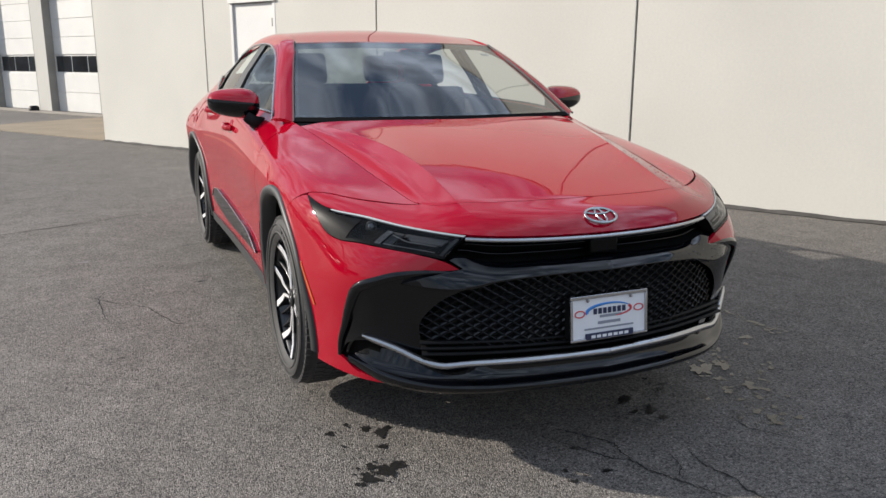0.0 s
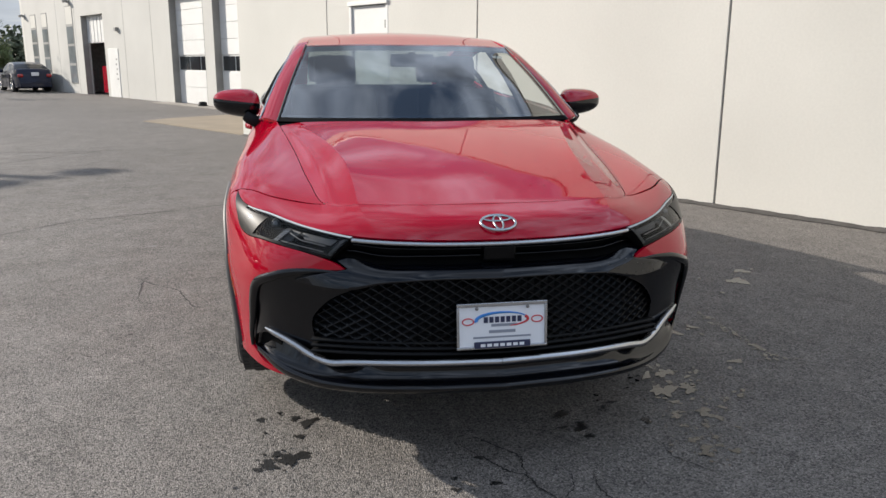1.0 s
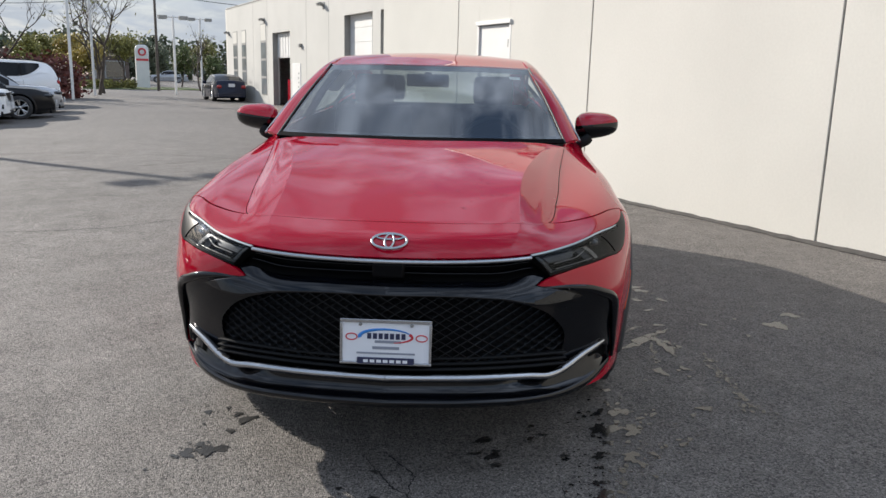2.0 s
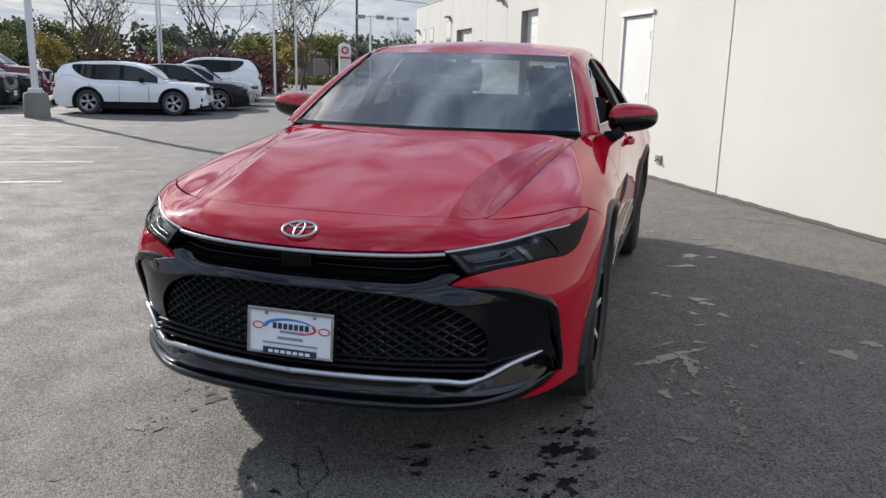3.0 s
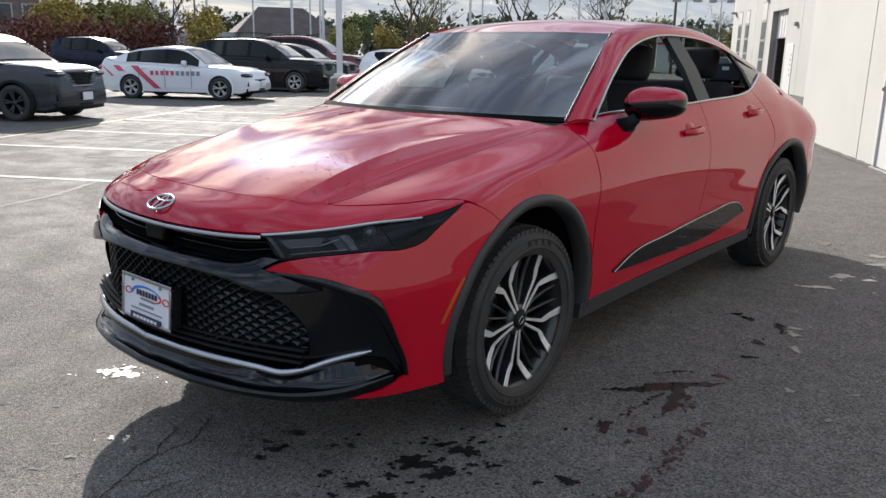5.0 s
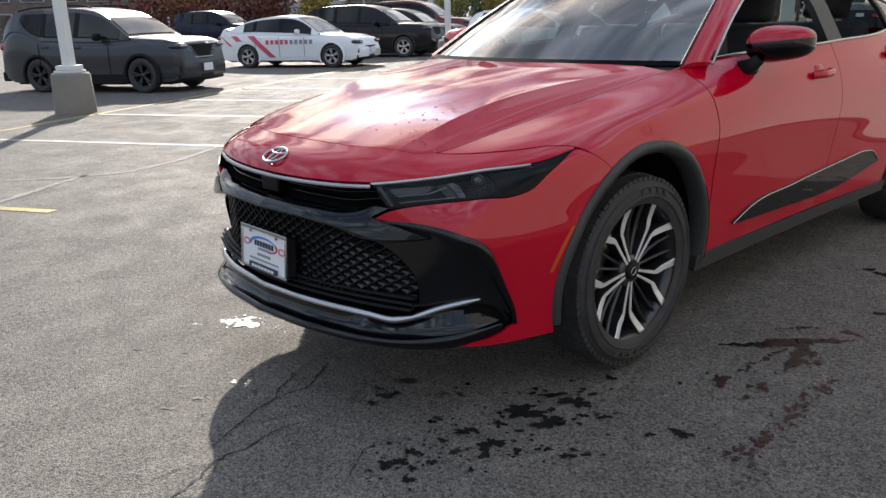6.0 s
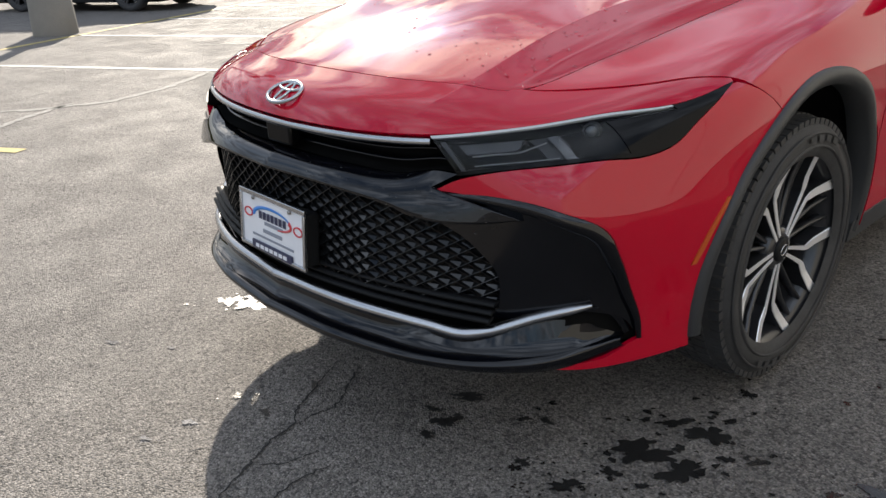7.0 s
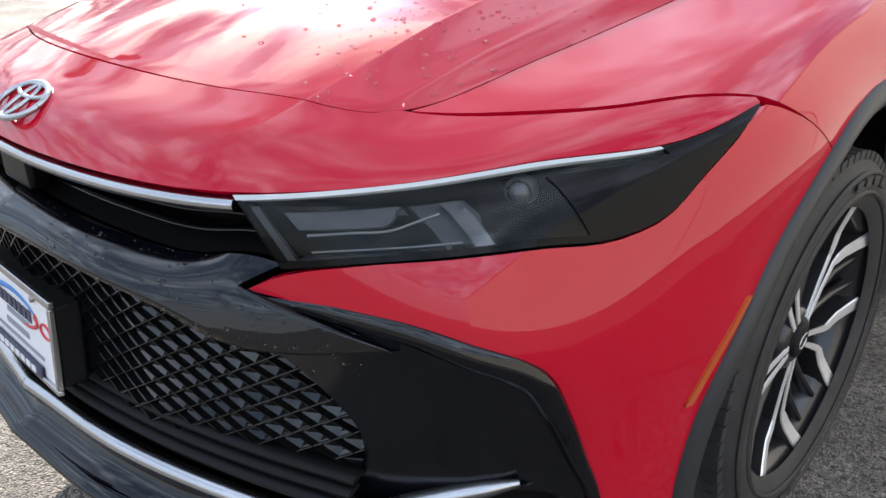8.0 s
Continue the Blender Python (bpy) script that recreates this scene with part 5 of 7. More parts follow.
def fall(x, y):
    """The parking rows lie a little lower than the strip by the wall."""
    k = min(max((-x - 3) / 4, 0), 1)
    return -0.003 - 0.127 * k * k * (3 - 2 * k)


def spot(x, y, z=0.0, turn=0.0):
    """A pose on the ground at x, y of the wall's axes."""
    return WALL @ pose(x, y, z + fall(x, y), 0, 0, turn)


def asphalt_nodes():
    m = material("asphalt", (0.13, 0.125, 0.12), 0.8, spec=0.45)
    nt = m.node_tree
    link, b = nt.links.new, nt.nodes["Principled BSDF"]
    co = nt.nodes.new("ShaderNodeTexCoord")

    def noise_(scale, detail, lo, hi, a, c, rough=0.5):
        n = tex(nt, "TexNoise", Scale=scale, Detail=detail, Roughness=rough)
        link(co.outputs["Object"], n.inputs["Vector"])
        r = nt.nodes.new("ShaderNodeMapRange")
        for i, v in enumerate((lo, hi, a, c)):
            r.inputs[1 + i].default_value = v
        link(n.outputs[0], r.inputs[0])
        return n, r

    col = None
    stone = tex(nt, "TexVoronoi", Scale=190.0)
    link(co.outputs["Object"], stone.inputs["Vector"])
    sep = nt.nodes.new("ShaderNodeSeparateColor")
    link(stone.outputs["Color"], sep.inputs[0])
    sr = nt.nodes.new("ShaderNodeMapRange")
    for i, v in enumerate((0.0, 1.0, 0.54, 1.46)):
        sr.inputs[1 + i].default_value = v
    link(sep.outputs[0], sr.inputs[0])
    parts = [noise_(0.22, 4, 0.35, 0.65, 0.90, 1.09)[1], noise_(1.6, 6, 0.3, 0.7, 0.92, 1.07, 0.6)[1], noise_(14, 4, 0.3, 0.7, 0.88, 1.12)[1], noise_(48, 3, 0.35, 0.65, 0.9, 1.11)[1], noise_(5, 5, 0.42, 0.62, 0.9, 1.06, 0.7)[1], sr]
    gap_shade = nt.nodes.new("ShaderNodeMapRange")  # shade in the gaps between the stones, put into the colour
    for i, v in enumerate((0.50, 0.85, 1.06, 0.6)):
        gap_shade.inputs[1 + i].default_value = v
    link(stone.outputs["Distance"], gap_shade.inputs[0])
    parts += [gap_shade, noise_(82, 2, 0.53, 0.63, 1.07, 0.38, 0.6)[1], noise_(130, 1, 0.34, 0.42, 1.5, 1.0, 0.6)[1]]
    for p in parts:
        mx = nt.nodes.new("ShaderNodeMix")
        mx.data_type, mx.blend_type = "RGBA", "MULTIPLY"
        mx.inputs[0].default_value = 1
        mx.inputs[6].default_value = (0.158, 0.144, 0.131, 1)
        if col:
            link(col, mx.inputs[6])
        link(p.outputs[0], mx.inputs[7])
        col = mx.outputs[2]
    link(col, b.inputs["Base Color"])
    gap = nt.nodes.new("ShaderNodeMath")
    gap.operation = "MULTIPLY_ADD"
    gap.inputs[1].default_value, gap.inputs[2].default_value = -1.0, 1.0
    link(stone.outputs["Distance"], gap.inputs[0])
    n2, _ = noise_(38, 3, 0.3, 0.7, 0, 1)
    add = nt.nodes.new("ShaderNodeMath")
    add.operation = "ADD"
    link(gap.outputs[0], add.inputs[0])
    link(n2.outputs[0], add.inputs[1])
    bp = tex(nt, "Bump", Strength=1.0, Distance=0.0044)
    link(add.outputs[0], bp.inputs["Height"])
    link(bp.outputs[0], b.inputs["Normal"])
    rr = noise_(3, 3, 0.35, 0.65, 0.72, 0.86)[1]
    link(rr.outputs[0], b.inputs["Roughness"])
    return m


ASPHALT = asphalt_nodes()
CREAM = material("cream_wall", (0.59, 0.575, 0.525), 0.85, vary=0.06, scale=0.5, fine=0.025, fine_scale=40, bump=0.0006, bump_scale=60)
# the same cream darkened: the bay wall's weaker light is painted in
CREAM_DIM = material("dimmed_cream_wall", (0.52, 0.51, 0.475), 0.85, vary=0.06, scale=0.5, fine=0.025, fine_scale=40, bump=0.0006, bump_scale=60)
JOINT = material("grey_sealant", (0.30, 0.295, 0.28), 0.8, vary=0.15, scale=6)
WHITE_PAINT = material("white_paint", (0.70, 0.695, 0.67), 0.5, vary=0.04, scale=2, fine=0.03)
CONCRETE = material("concrete", (0.205, 0.187, 0.158), 0.85, vary=0.14, scale=1.5, fine=0.1, fine_scale=90, bump=0.001, bump_scale=120)
SILL = material("pale_concrete", (0.27, 0.245, 0.215), 0.85, vary=0.2, scale=1.5, fine=0.12, fine_scale=70, bump=0.001)
APRON = material("tan_concrete", (0.235, 0.19, 0.135), 0.85, vary=0.16, scale=1.2, fine=0.1, fine_scale=70, bump=0.001)
DARK_GLASS = material("dark_glass", (0.02, 0.024, 0.028), 0.06, spec=0.8, vary=0.3, scale=2)
# pale base colour stands in for the sky mirrored in the tall windows
PALE_GLASS = material("sky_painted_glass", (0.22, 0.24, 0.25), 0.08, spec=0.8, vary=0.3, scale=1)
METAL_GREY = material("painted_metal", (0.27, 0.265, 0.25), 0.5, vary=0.1, scale=3)
LINE_WHITE = material("worn_white_line", (0.46, 0.45, 0.42), 0.7, vary=0.35, scale=5, fine=0.3, fine_scale=60)
LINE_YELLOW = material("worn_yellow_line", (0.42, 0.33, 0.10), 0.7, vary=0.35, scale=5, fine=0.3, fine_scale=60)
WET = material("wet_asphalt", (0.014, 0.0135, 0.013), 0.47, vary=0.3, scale=9, rough_vary=0.10, bump=0.0016, bump_scale=130)
PUDDLE = material("standing_water", (0.018, 0.0175, 0.017), 0.15, spec=0.5, vary=0.25, scale=9, rough_vary=0.05, bump=0.0003, bump_scale=110)
CHALK = material("pale_residue", (0.25, 0.24, 0.235), 0.85, vary=0.3, scale=12, fine=0.45, fine_scale=120, bump=0.004, bump_scale=140, spec=0.2)
TAR = material("crack_dirt", (0.018, 0.017, 0.016), 0.85, vary=0.2, scale=30)

xs = np.concatenate([np.linspace(-420, -60, 10), np.linspace(-50, -8, 22), np.linspace(-7, -3, 17), np.linspace(-2, 30, 8), np.linspace(60, 420, 8)])
ys = np.concatenate([np.linspace(-420, -60, 8), np.linspace(-40, 80, 25), np.linspace(120, 420, 8)])
P = np.array([[tuple(WALL @ Vector((x, y, fall(x, y)))) for y in ys] for x in xs])
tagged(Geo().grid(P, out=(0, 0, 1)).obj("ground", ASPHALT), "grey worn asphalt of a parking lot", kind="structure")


def sag(x, y):
    """How far the ground lies under z = 0 at a place of the world."""
    p = WALL_BACK @ Vector((x, y, 0))
    return fall(p.x, p.y)


WALL_BACK = WALL.inverted()
OLD_LINES = [[(-5.9, .2), (-5.66, .53), (-5.39, .94), (-5.23, 1.46), (-5.46, 2.08), (-6.09, 2.95)], [(-4.6, .05), (-4.8, .3), (-5.16, .77), (-5.43, 1.21)], [(-8.2, 3.4), (-7.2, 4.6), (-6.6, 6.2)]]


def ribbon(pts, width, z, rough=0.35, seed=1, taper=True):
    """A thin uneven strip along the ground."""
    rnd = random.Random(seed)
    p = curve(pts, max(6, int(len(pts) * 7)), False)
    p = p + np.array([(rnd.uniform(-1, 1), rnd.uniform(-1, 1)) for _ in p]) * min(width * 0.8, 0.012)
    t = np.gradient(p, axis=0)
    t /= np.maximum(np.linalg.norm(t, axis=1, keepdims=True), 1e-9)
    nrm = np.stack([-t[:, 1], t[:, 0]], 1)
    n = len(p)
    k = np.array([width * rnd.uniform(1 - rough, 1 + rough) * (min(1, 4 * i / n + 0.15, 4 * (n - 1 - i) / n + 0.15) if taper else 1) for i in range(n)])[:, None]
    a, b = p + nrm * k / 2, p - nrm * k / 2
    V = [(x, y, z + sag(x, y)) for x, y in np.concatenate([a, b])]
    return V, [(i + 1, i, n + i, n + i + 1) for i in range(n - 1)]


def splat(cx, cy, r, z, seed, stretch=1.0, turn=0.0, n=40):
    """An irregular blot on the ground."""
    rnd = random.Random(seed)
    ph = [rnd.uniform(0, 6.28) for _ in range(5)]
    z = z + sag(cx, cy)
    V = [(cx, cy, z)]
    for i in range(n):
        a = 2 * math.pi * i / n
        d = r * (1 + 0.28 * math.sin(2 * a + ph[0]) + 0.22 * math.sin(3 * a + ph[1]) + 0.18 * math.sin(5 * a + ph[2]) + 0.16 * math.sin(9 * a + ph[3]) + 0.12 * math.sin(14 * a + ph[4]))
        x, y = d * math.cos(a) * stretch, d * math.sin(a)
        V.append((cx + x * math.cos(turn) - y * math.sin(turn), cy + x * math.sin(turn) + y * math.cos(turn), z))
    return V, [(0, 1 + i, 1 + (i + 1) % n) for i in range(n)]


def spatter(name, mat, spots, label, seed, z=0.003, drops=6):
    """Blots with small drops thrown about them."""
    rnd, g = random.Random(seed), Geo()
    for i, (x, y, r, st, tn) in enumerate(spots):
        g.add(*splat(x, y, r, z, seed * 100 + i, st, tn))
        for k in range(drops):
            a, d = rnd.uniform(0, 6.28), r * rnd.uniform(1.1, 5.5)
            g.add(*splat(x + d * math.cos(a) * st, y + d * math.sin(a), r * (0.05 + 0.30 * rnd.random() ** 2), z + 0.0004, seed * 999 + i * 20 + k, 1.2, tn, 10))
    return tagged(g.obj(name, mat), label, "stain", kind="stuff")


# wet films: pale where they mirror the sky and the lit wall, dark where they mirror the car
FRONT_FILM = [(0.85, 0.44, 0.036, 2.0, 0.8), (0.93, 0.61, 0.036, 1.2, 0.8), (0.96, 0.44, 0.034, 1.4, 0.8), (0.79, 0.22, 0.020, 1.6, 0.8), (0.91, 0.22, 0.028, 1.3, 0.8), (0.77, -0.05, 0.022, 1.4, 0.8), (0.76, 0.02, 0.019, 1.2, 0.8), (0.76, -0.09, 0.017, 1.1, 0.8), (0.85, 0.02, 0.014, 1.0, 0.8), (0.86, 0.11, 0.014, 1.2, 0.8), (0.78, 0.13, 0.013, 1.2, 0.8)]
FRONT_DROPS = [(0.66, 0.19, 0.014, 0.9, 0.8), (0.84, 0.33, 0.015, 1.3, 0.8), (1.0, 0.24, 0.015, 1.0, 0.8), (1.13, 0.32, 0.015, 1.2, 0.8), (1.06, 0.31, 0.012, 0.8, 0.8), (0.84, 0.60, 0.016, 2.5, 0.8), (0.91, 0.84, 0.020, 0.8, 0.8), (0.83, -0.04, 0.012, 1.1, 0.8), (0.97, 0.07, 0.009, 1.1, 0.8), (0.94, 0.16, 0.018, 1.1, 0.8), (0.87, -0.09, 0.018, 0.9, 0.2)]
SIDE_FILM = [(1.21, 1.08, 0.038, 0.8, 0.5), (1.34, 1.13, 0.026, 0.8, 0.5), (1.31, 0.66, 0.024, 1.3, 0.6), (1.24, 0.59, 0.013, 1.1, 0.8), (1.36, 1.82, 0.022, 1.2, 0.5), (1.34, 1.52, 0.018, 1.0, 0.5), (1.39, 1.45, 0.016, 1.0, 0.5), (1.37, 2.66, 0.050, 0.8, 1.2), (1.41, 2.58, 0.040, 1.0, 0.5), (1.50, 2.37, 0.034, 0.7, 0.5), (1.34, 2.34, 0.026, 1.0, 0.5), (1.37, 2.12, 0.016, 2.0, 0.5)]
FAR_FILM = [(1.33, 3.90, 0.050, 1.3, 0.5), (1.29, 3.54, 0.036, 2.0, 0.5), (1.39, 4.62, 0.050, 1.2, 0.5), (1.46, 4.39, 0.046, 1.6, 0.5), (1.0, 4.75, 0.05, 0.8, 0.5), (1.48, 3.91, 0.032, 1.0, 0.5), (2.06, 1.90, 0.050, 1.6, 0.6), (2.22, 2.12, 0.040, 1.3, 0.6), (1.11, 2.70, 0.02, 1.2, 0.5), (1.63, 1.86, 0.02, 1.0, 0.5), (1.17, 2.67, 0.02, 1.4, 0.5)]
spatter("wet_stain", PUDDLE, FRONT_FILM, "glossy wet stains on the asphalt by the front wheel", 3, drops=26)
spatter("wet_stain", PUDDLE, FRONT_DROPS, "wet drips on the asphalt by the bumper", 4, drops=8)
spatter("wet_stain", PUDDLE, SIDE_FILM, "wet streaks on the asphalt beside the car", 5, drops=5)
spatter("wet_stain", PUDDLE, FAR_FILM, "wet patches on the asphalt near the wall", 6, drops=6)
streak, rnd = Geo(), random.Random(31)
for i, (pts, w) in enumerate([([(1.05, 1.37), (1.14, 1.45), (1.23, 1.57), (1.33, 1.68), (1.41, 1.75)], 0.042), ([(1.14, 1.46), (1.22, 1.55), (1.30, 1.63)], 0.050), ([(1.27, 1.60), (1.31, 1.47), (1.34, 1.30)], 0.036)]):
    streak.add(*ribbon(pts, w, 0.0034 + 0.0003 * i, 0.6, 90 + i))
for pts, n, far in (([(1.25, 1.49), (1.23, 1.34), (1.22, 1.20)], 26, 0.008), ([(1.49, 1.35), (1.49, 1.12), (1.50, 0.90), (1.50, 0.77), (1.48, 0.64)], 90, 0.016), ([(1.52, 1.05), (1.53, 0.68), (1.59, 0.58)], 40, 0.012), ([(1.14, 1.66), (1.24, 1.78)], 14, 0.008), ([(1.31, 1.55), (1.38, 1.38)], 12, 0.008)):
    for x, y in curve(pts, n):
        streak.add(*splat(x + rnd.gauss(0, far), y + rnd.gauss(0, far), 0.003 + 0.007 * rnd.random() ** 2, 0.0036, rnd.randrange(9999), 1.5, rnd.uniform(0, 3), 12))
tagged(streak.obj("wet_stain", PUDDLE), "branching wet streak with trails of drops on the asphalt", "stain", kind="stuff")
spatter("wet_stain", WET, [(-0.71, 0.25, 0.042, 1.2, 0.2), (-0.77, 0.29, 0.018, 1.3, 0.2), (-0.80, 0.22, 0.030, 1.1, 0.4), (-0.65, 0.52, 0.030, 1.2, 0.3), (-0.70, 0.57, 0.016, 1.5, 0.3), (-0.84, 0.59, 0.014, 1.5, 0.3), (-0.69, 0.41, 0.012, 1.4, 0.1), (0.39, 0.21, 0.022, 1.3, 0.2), (0.32, 0.23, 0.012, 1.5, 0.1), (0.40, 0.14, 0.013, 1.2, 0.2), (-0.03, -0.09, 0.013, 1.3, 0.2), (-0.17, -0.10, 0.012, 1.2, 0.5), (0.66, 0.22, 0.012, 1.3, 0.2), (0.59, 0.39, 0.012, 1.3, 0.1)], "dark oily blots on the asphalt before the car", 7, drops=9)
spatter("wet_stain", WET, [(0.35, 0.34, 0.018, 2.6, 0.8), (0.37, 0.20, 0.012, 1.4, 0.8), (0.40, 0.25, 0.013, 1.0, 0.8), (0.54, 0.36, 0.010, 1.5, 0.8), (0.39, 0.14, 0.011, 1.0, 0.8), (-0.05, 0.09, 0.011, 1.2, 0.1), (-0.16, -0.03, 0.010, 1.0, 0.1), (-1.05, 2.9, 0.012, 2.5, 0.3), (-1.05, 3.9, 0.014, 2.5, 0.3)], "small dark drips on the asphalt under the bumper", 8, drops=4)
spatter("pale_stain", CHALK, [(-0.15, -0.26, 0.010, 2.2, 0.3), (-0.17, -0.38, 0.008, 2.0, 0.6), (-0.82, -0.22, 0.010, 2.0, 0.2), (-0.62, -0.10, 0.006, 2.2, 0.2), (-1.75, 3.75, 0.016, 3.0, 0.2)], "pale dried residue on the asphalt", 9, drops=9)
cracks = Geo()
for i, (pts, w) in enumerate([
    ([(0.52, -0.95), (0.40, -0.55), (0.34, -0.46), (0.32, -0.39), (0.33, -0.31), (0.30, -0.21), (0.31, -0.10)], 0.008),
    ([(0.25, -0.43), (0.18, -0.30), (0.14, -0.22), (0.10, -0.14), (0.09, -0.07), (0.03, -0.03), (-0.03, 0.08), (-0.10, 0.2)], 0.006),
    ([(0.09, -0.07), (0.09, 0.0), (0.10, 0.06), (0.04, 0.15), (-0.04, 0.25)], 0.006),
    ([(0.73, -0.21), (0.63, -0.07), (0.63, 0.01)], 0.004),
    ([(0.28, -0.62), (0.28, -0.53), (0.33, -0.45)], 0.004),
    ([(0.16, -0.24), (0.22, -0.18), (0.24, -0.08)], 0.004),
    ([(-5.2, 4.2), (-3.53, 4.42), (-3.1, 4.54), (-2.59, 4.94), (-1.87, 5.08), (-0.76, 5.5)], 0.012),
    ([(-7, 8.4), (-5.46, 8.69), (-4.34, 9.37), (-3.11, 10.85)], 0.018),
    ([(-1.76, 2.93), (-1.57, 2.69), (-1.40, 2.52), (-1.27, 2.15), (-1.10, 2.11)], 0.006),
    ([(-1.62, 2.94), (-1.66, 2.80), (-1.62, 2.38)], 0.006),
    ([(-4.6, 6.3), (-3.67, 6.41), (-2.77, 6.6), (-1.77, 6.58)], 0.010),
    ([(-9.0, 10.6), (-7.1, 11.06), (-4.03, 10.28), (-2.4, 10.6)], 0.02),
    ([(-14, 22.9), (-10.2, 23.9), (-6.0, 23.6)], 0.03),
    ([(1.5, 5.9), (2.2, 5.6), (2.75, 5.35)], 0.010),
    ([(-12.5, 12.2), (-9.6, 12.0), (-7.3, 13.2)], 0.02),
]):
    cracks.add(*ribbon([(p[0], p[1]) for p in pts], w, 0.0025 if i < 10 else 0.004, 0.6, 40 + i))
tagged(cracks.obj("asphalt_crack", TAR), "thin dark cracks across the asphalt", "crack", kind="stuff")


old = Geo()
for i, pts in enumerate(OLD_LINES):
    old.add(*ribbon(pts, 0.07, 0.0032, 0.5, 70 + i))
tagged(old.obj("faded_line", material("faded_marking", (0.25, 0.24, 0.22), 0.85, vary=0.25, scale=4, fine=0.25, fine_scale=90)), "faded remains of painted lines on the asphalt", "marking", kind="stuff")


def line(x0, y0, x1, y1, mat, w=0.10):
    """A painted line between two points of the wall's axes."""
    n = 14
    p = np.linspace((x0, y0), (x1, y1), n)
    d = np.array((-(y1 - y0), x1 - x0)) / math.hypot(x1 - x0, y1 - y0) * w / 2
    rnd = random.Random(int(x0 * 31 + y0 * 17))
    V = [tuple(WALL @ Vector((*(q + s * d * rnd.uniform(0.8, 1.05)), fall(*q) + 0.004))) for s in (1, -1) for q in p]
    ob = Geo().add(V, [(i, i + 1, n + i + 1, n + i) for i in range(n - 1)]).obj("parking_line", mat)
    return tagged(ob, "worn painted parking line on the asphalt", kind="structure")


for y in (-6.3, -3.75, -1.62, 0.65, 3.15, 5.7, 10.8, 13.3):
    line(-12.8, y, -7.5, y, LINE_WHITE)
line(-12.8, -9.40, -8.35, -9.40, LINE_YELLOW)
line(-12.75, -9.4, -12.75, 14.0, LINE_YELLOW)

# ---- building: precast panels with sealed joints ----
H = 4.75
near = tagged(Geo().box((0.05, -32, -0.3), (0.35, -0.01, H - 0.03)).obj("wall_near", JOINT, m=WALL), "long cream precast concrete wall", kind="structure")
edges = [-0.0, -2.93, -6.27, -9.62, -12.97, -16.32, -19.67, -23.02, -26.37, -29.72, -32.0]
DOOR = (-4.42, -3.58, 2.13)
for a, b in zip(edges, edges[1:]):
    y0, y1 = b + 0.011, a - 0.011
    g = Geo()
    if y0 < DOOR[0] < y1:
        g.box((0, y0, -0.2), (0.10, DOOR[0], H), 0.006)
        g.box((0, DOOR[1], -0.2), (0.10, y1, H), 0.006)
        g.box((0.0, DOOR[0], DOOR[2]), (0.10, DOOR[1], H))
    else:
        g.box((0, y0, -0.2), (0.10, y1, H), 0.006)
    g.obj("wall_panel", CREAM, near)
for a in edges[1:-1]:
    Geo().box((0.012, a - 0.011, 0), (0.05, a + 0.004, H - 0.05)).obj("joint_bead", JOINT, near)
Geo().box((-0.02, -32, H), (0.36, 0.02, H + 0.06), 0.008).obj("coping", METAL_GREY, near)
tagged(Geo().box((0.10, -0.30, -0.2), (3.9, -0.004, H)).obj("wall_return", CREAM, m=WALL), kind="structure")

door = tagged(Geo().box((-0.004, DOOR[0] - 0.05, 0), (0.09, DOOR[0] + 0.004, DOOR[2] + 0.05), 0.004).box((-0.004, DOOR[1] - 0.004, 0), (0.09, DOOR[1] + 0.05, DOOR[2] + 0.05), 0.004).box((-0.03, DOOR[0] - 0.06, DOOR[2] + 0.0), (0.09, DOOR[1] + 0.06, DOOR[2] + 0.055), 0.006).obj("door_1", WHITE_PAINT, m=WALL), "white steel service door in a painted frame", kind="structure")
leaf = Geo().box((0.022, DOOR[0] + 0.008, 0.02), (0.062, DOOR[1] - 0.008, DOOR[2] - 0.008), 0.003).obj("door_leaf", WHITE_PAINT, door)
for z in (0.22, 1.05, 1.86):
    Geo().box((-0.006, DOOR[0] + 0.000, z - 0.055), (0.024, DOOR[0] + 0.026, z + 0.055), 0.004).obj("hinge", METAL_GREY, leaf)
Geo().box((0.006, DOOR[1] - 0.11, 0.90), (0.024, DOOR[1] - 0.05, 1.06), 0.004).lathe([(0.012, -0.05), (0.030, -0.045), (0.032, -0.03), (0.012, -0.02), (0.012, 0.01)], 16, "x", (0.0, DOOR[1] - 0.08, 0.97)).obj("door_knob", METAL_GREY, leaf)
Geo().box((-0.05, DOOR[0] - 0.02, -0.02), (0.09, DOOR[1] + 0.02, 0.018), 0.004).obj("threshold", METAL_GREY, door)
bib = tagged(Geo().box((-0.02, -4.97, 0.20), (0.004, -4.85, 0.32), 0.006).obj("hose_bib", METAL_GREY, m=WALL), "grey metal water tap box low on the wall", "tap")
Geo().tube(np.array([(-0.02, -4.90, 0.26), (-0.045, -4.90, 0.26), (-0.062, -4.905, 0.25), (-0.066, -4.905, 0.235)]), 0.014, 10).obj("spout", METAL_GREY, bib)
Geo().lathe([(0.03, 0), (0.034, 0.006), (0.03, 0.012)], 14, "x", (-0.045, -4.90, 0.285)).obj("tap_wheel", METAL_GREY, bib)
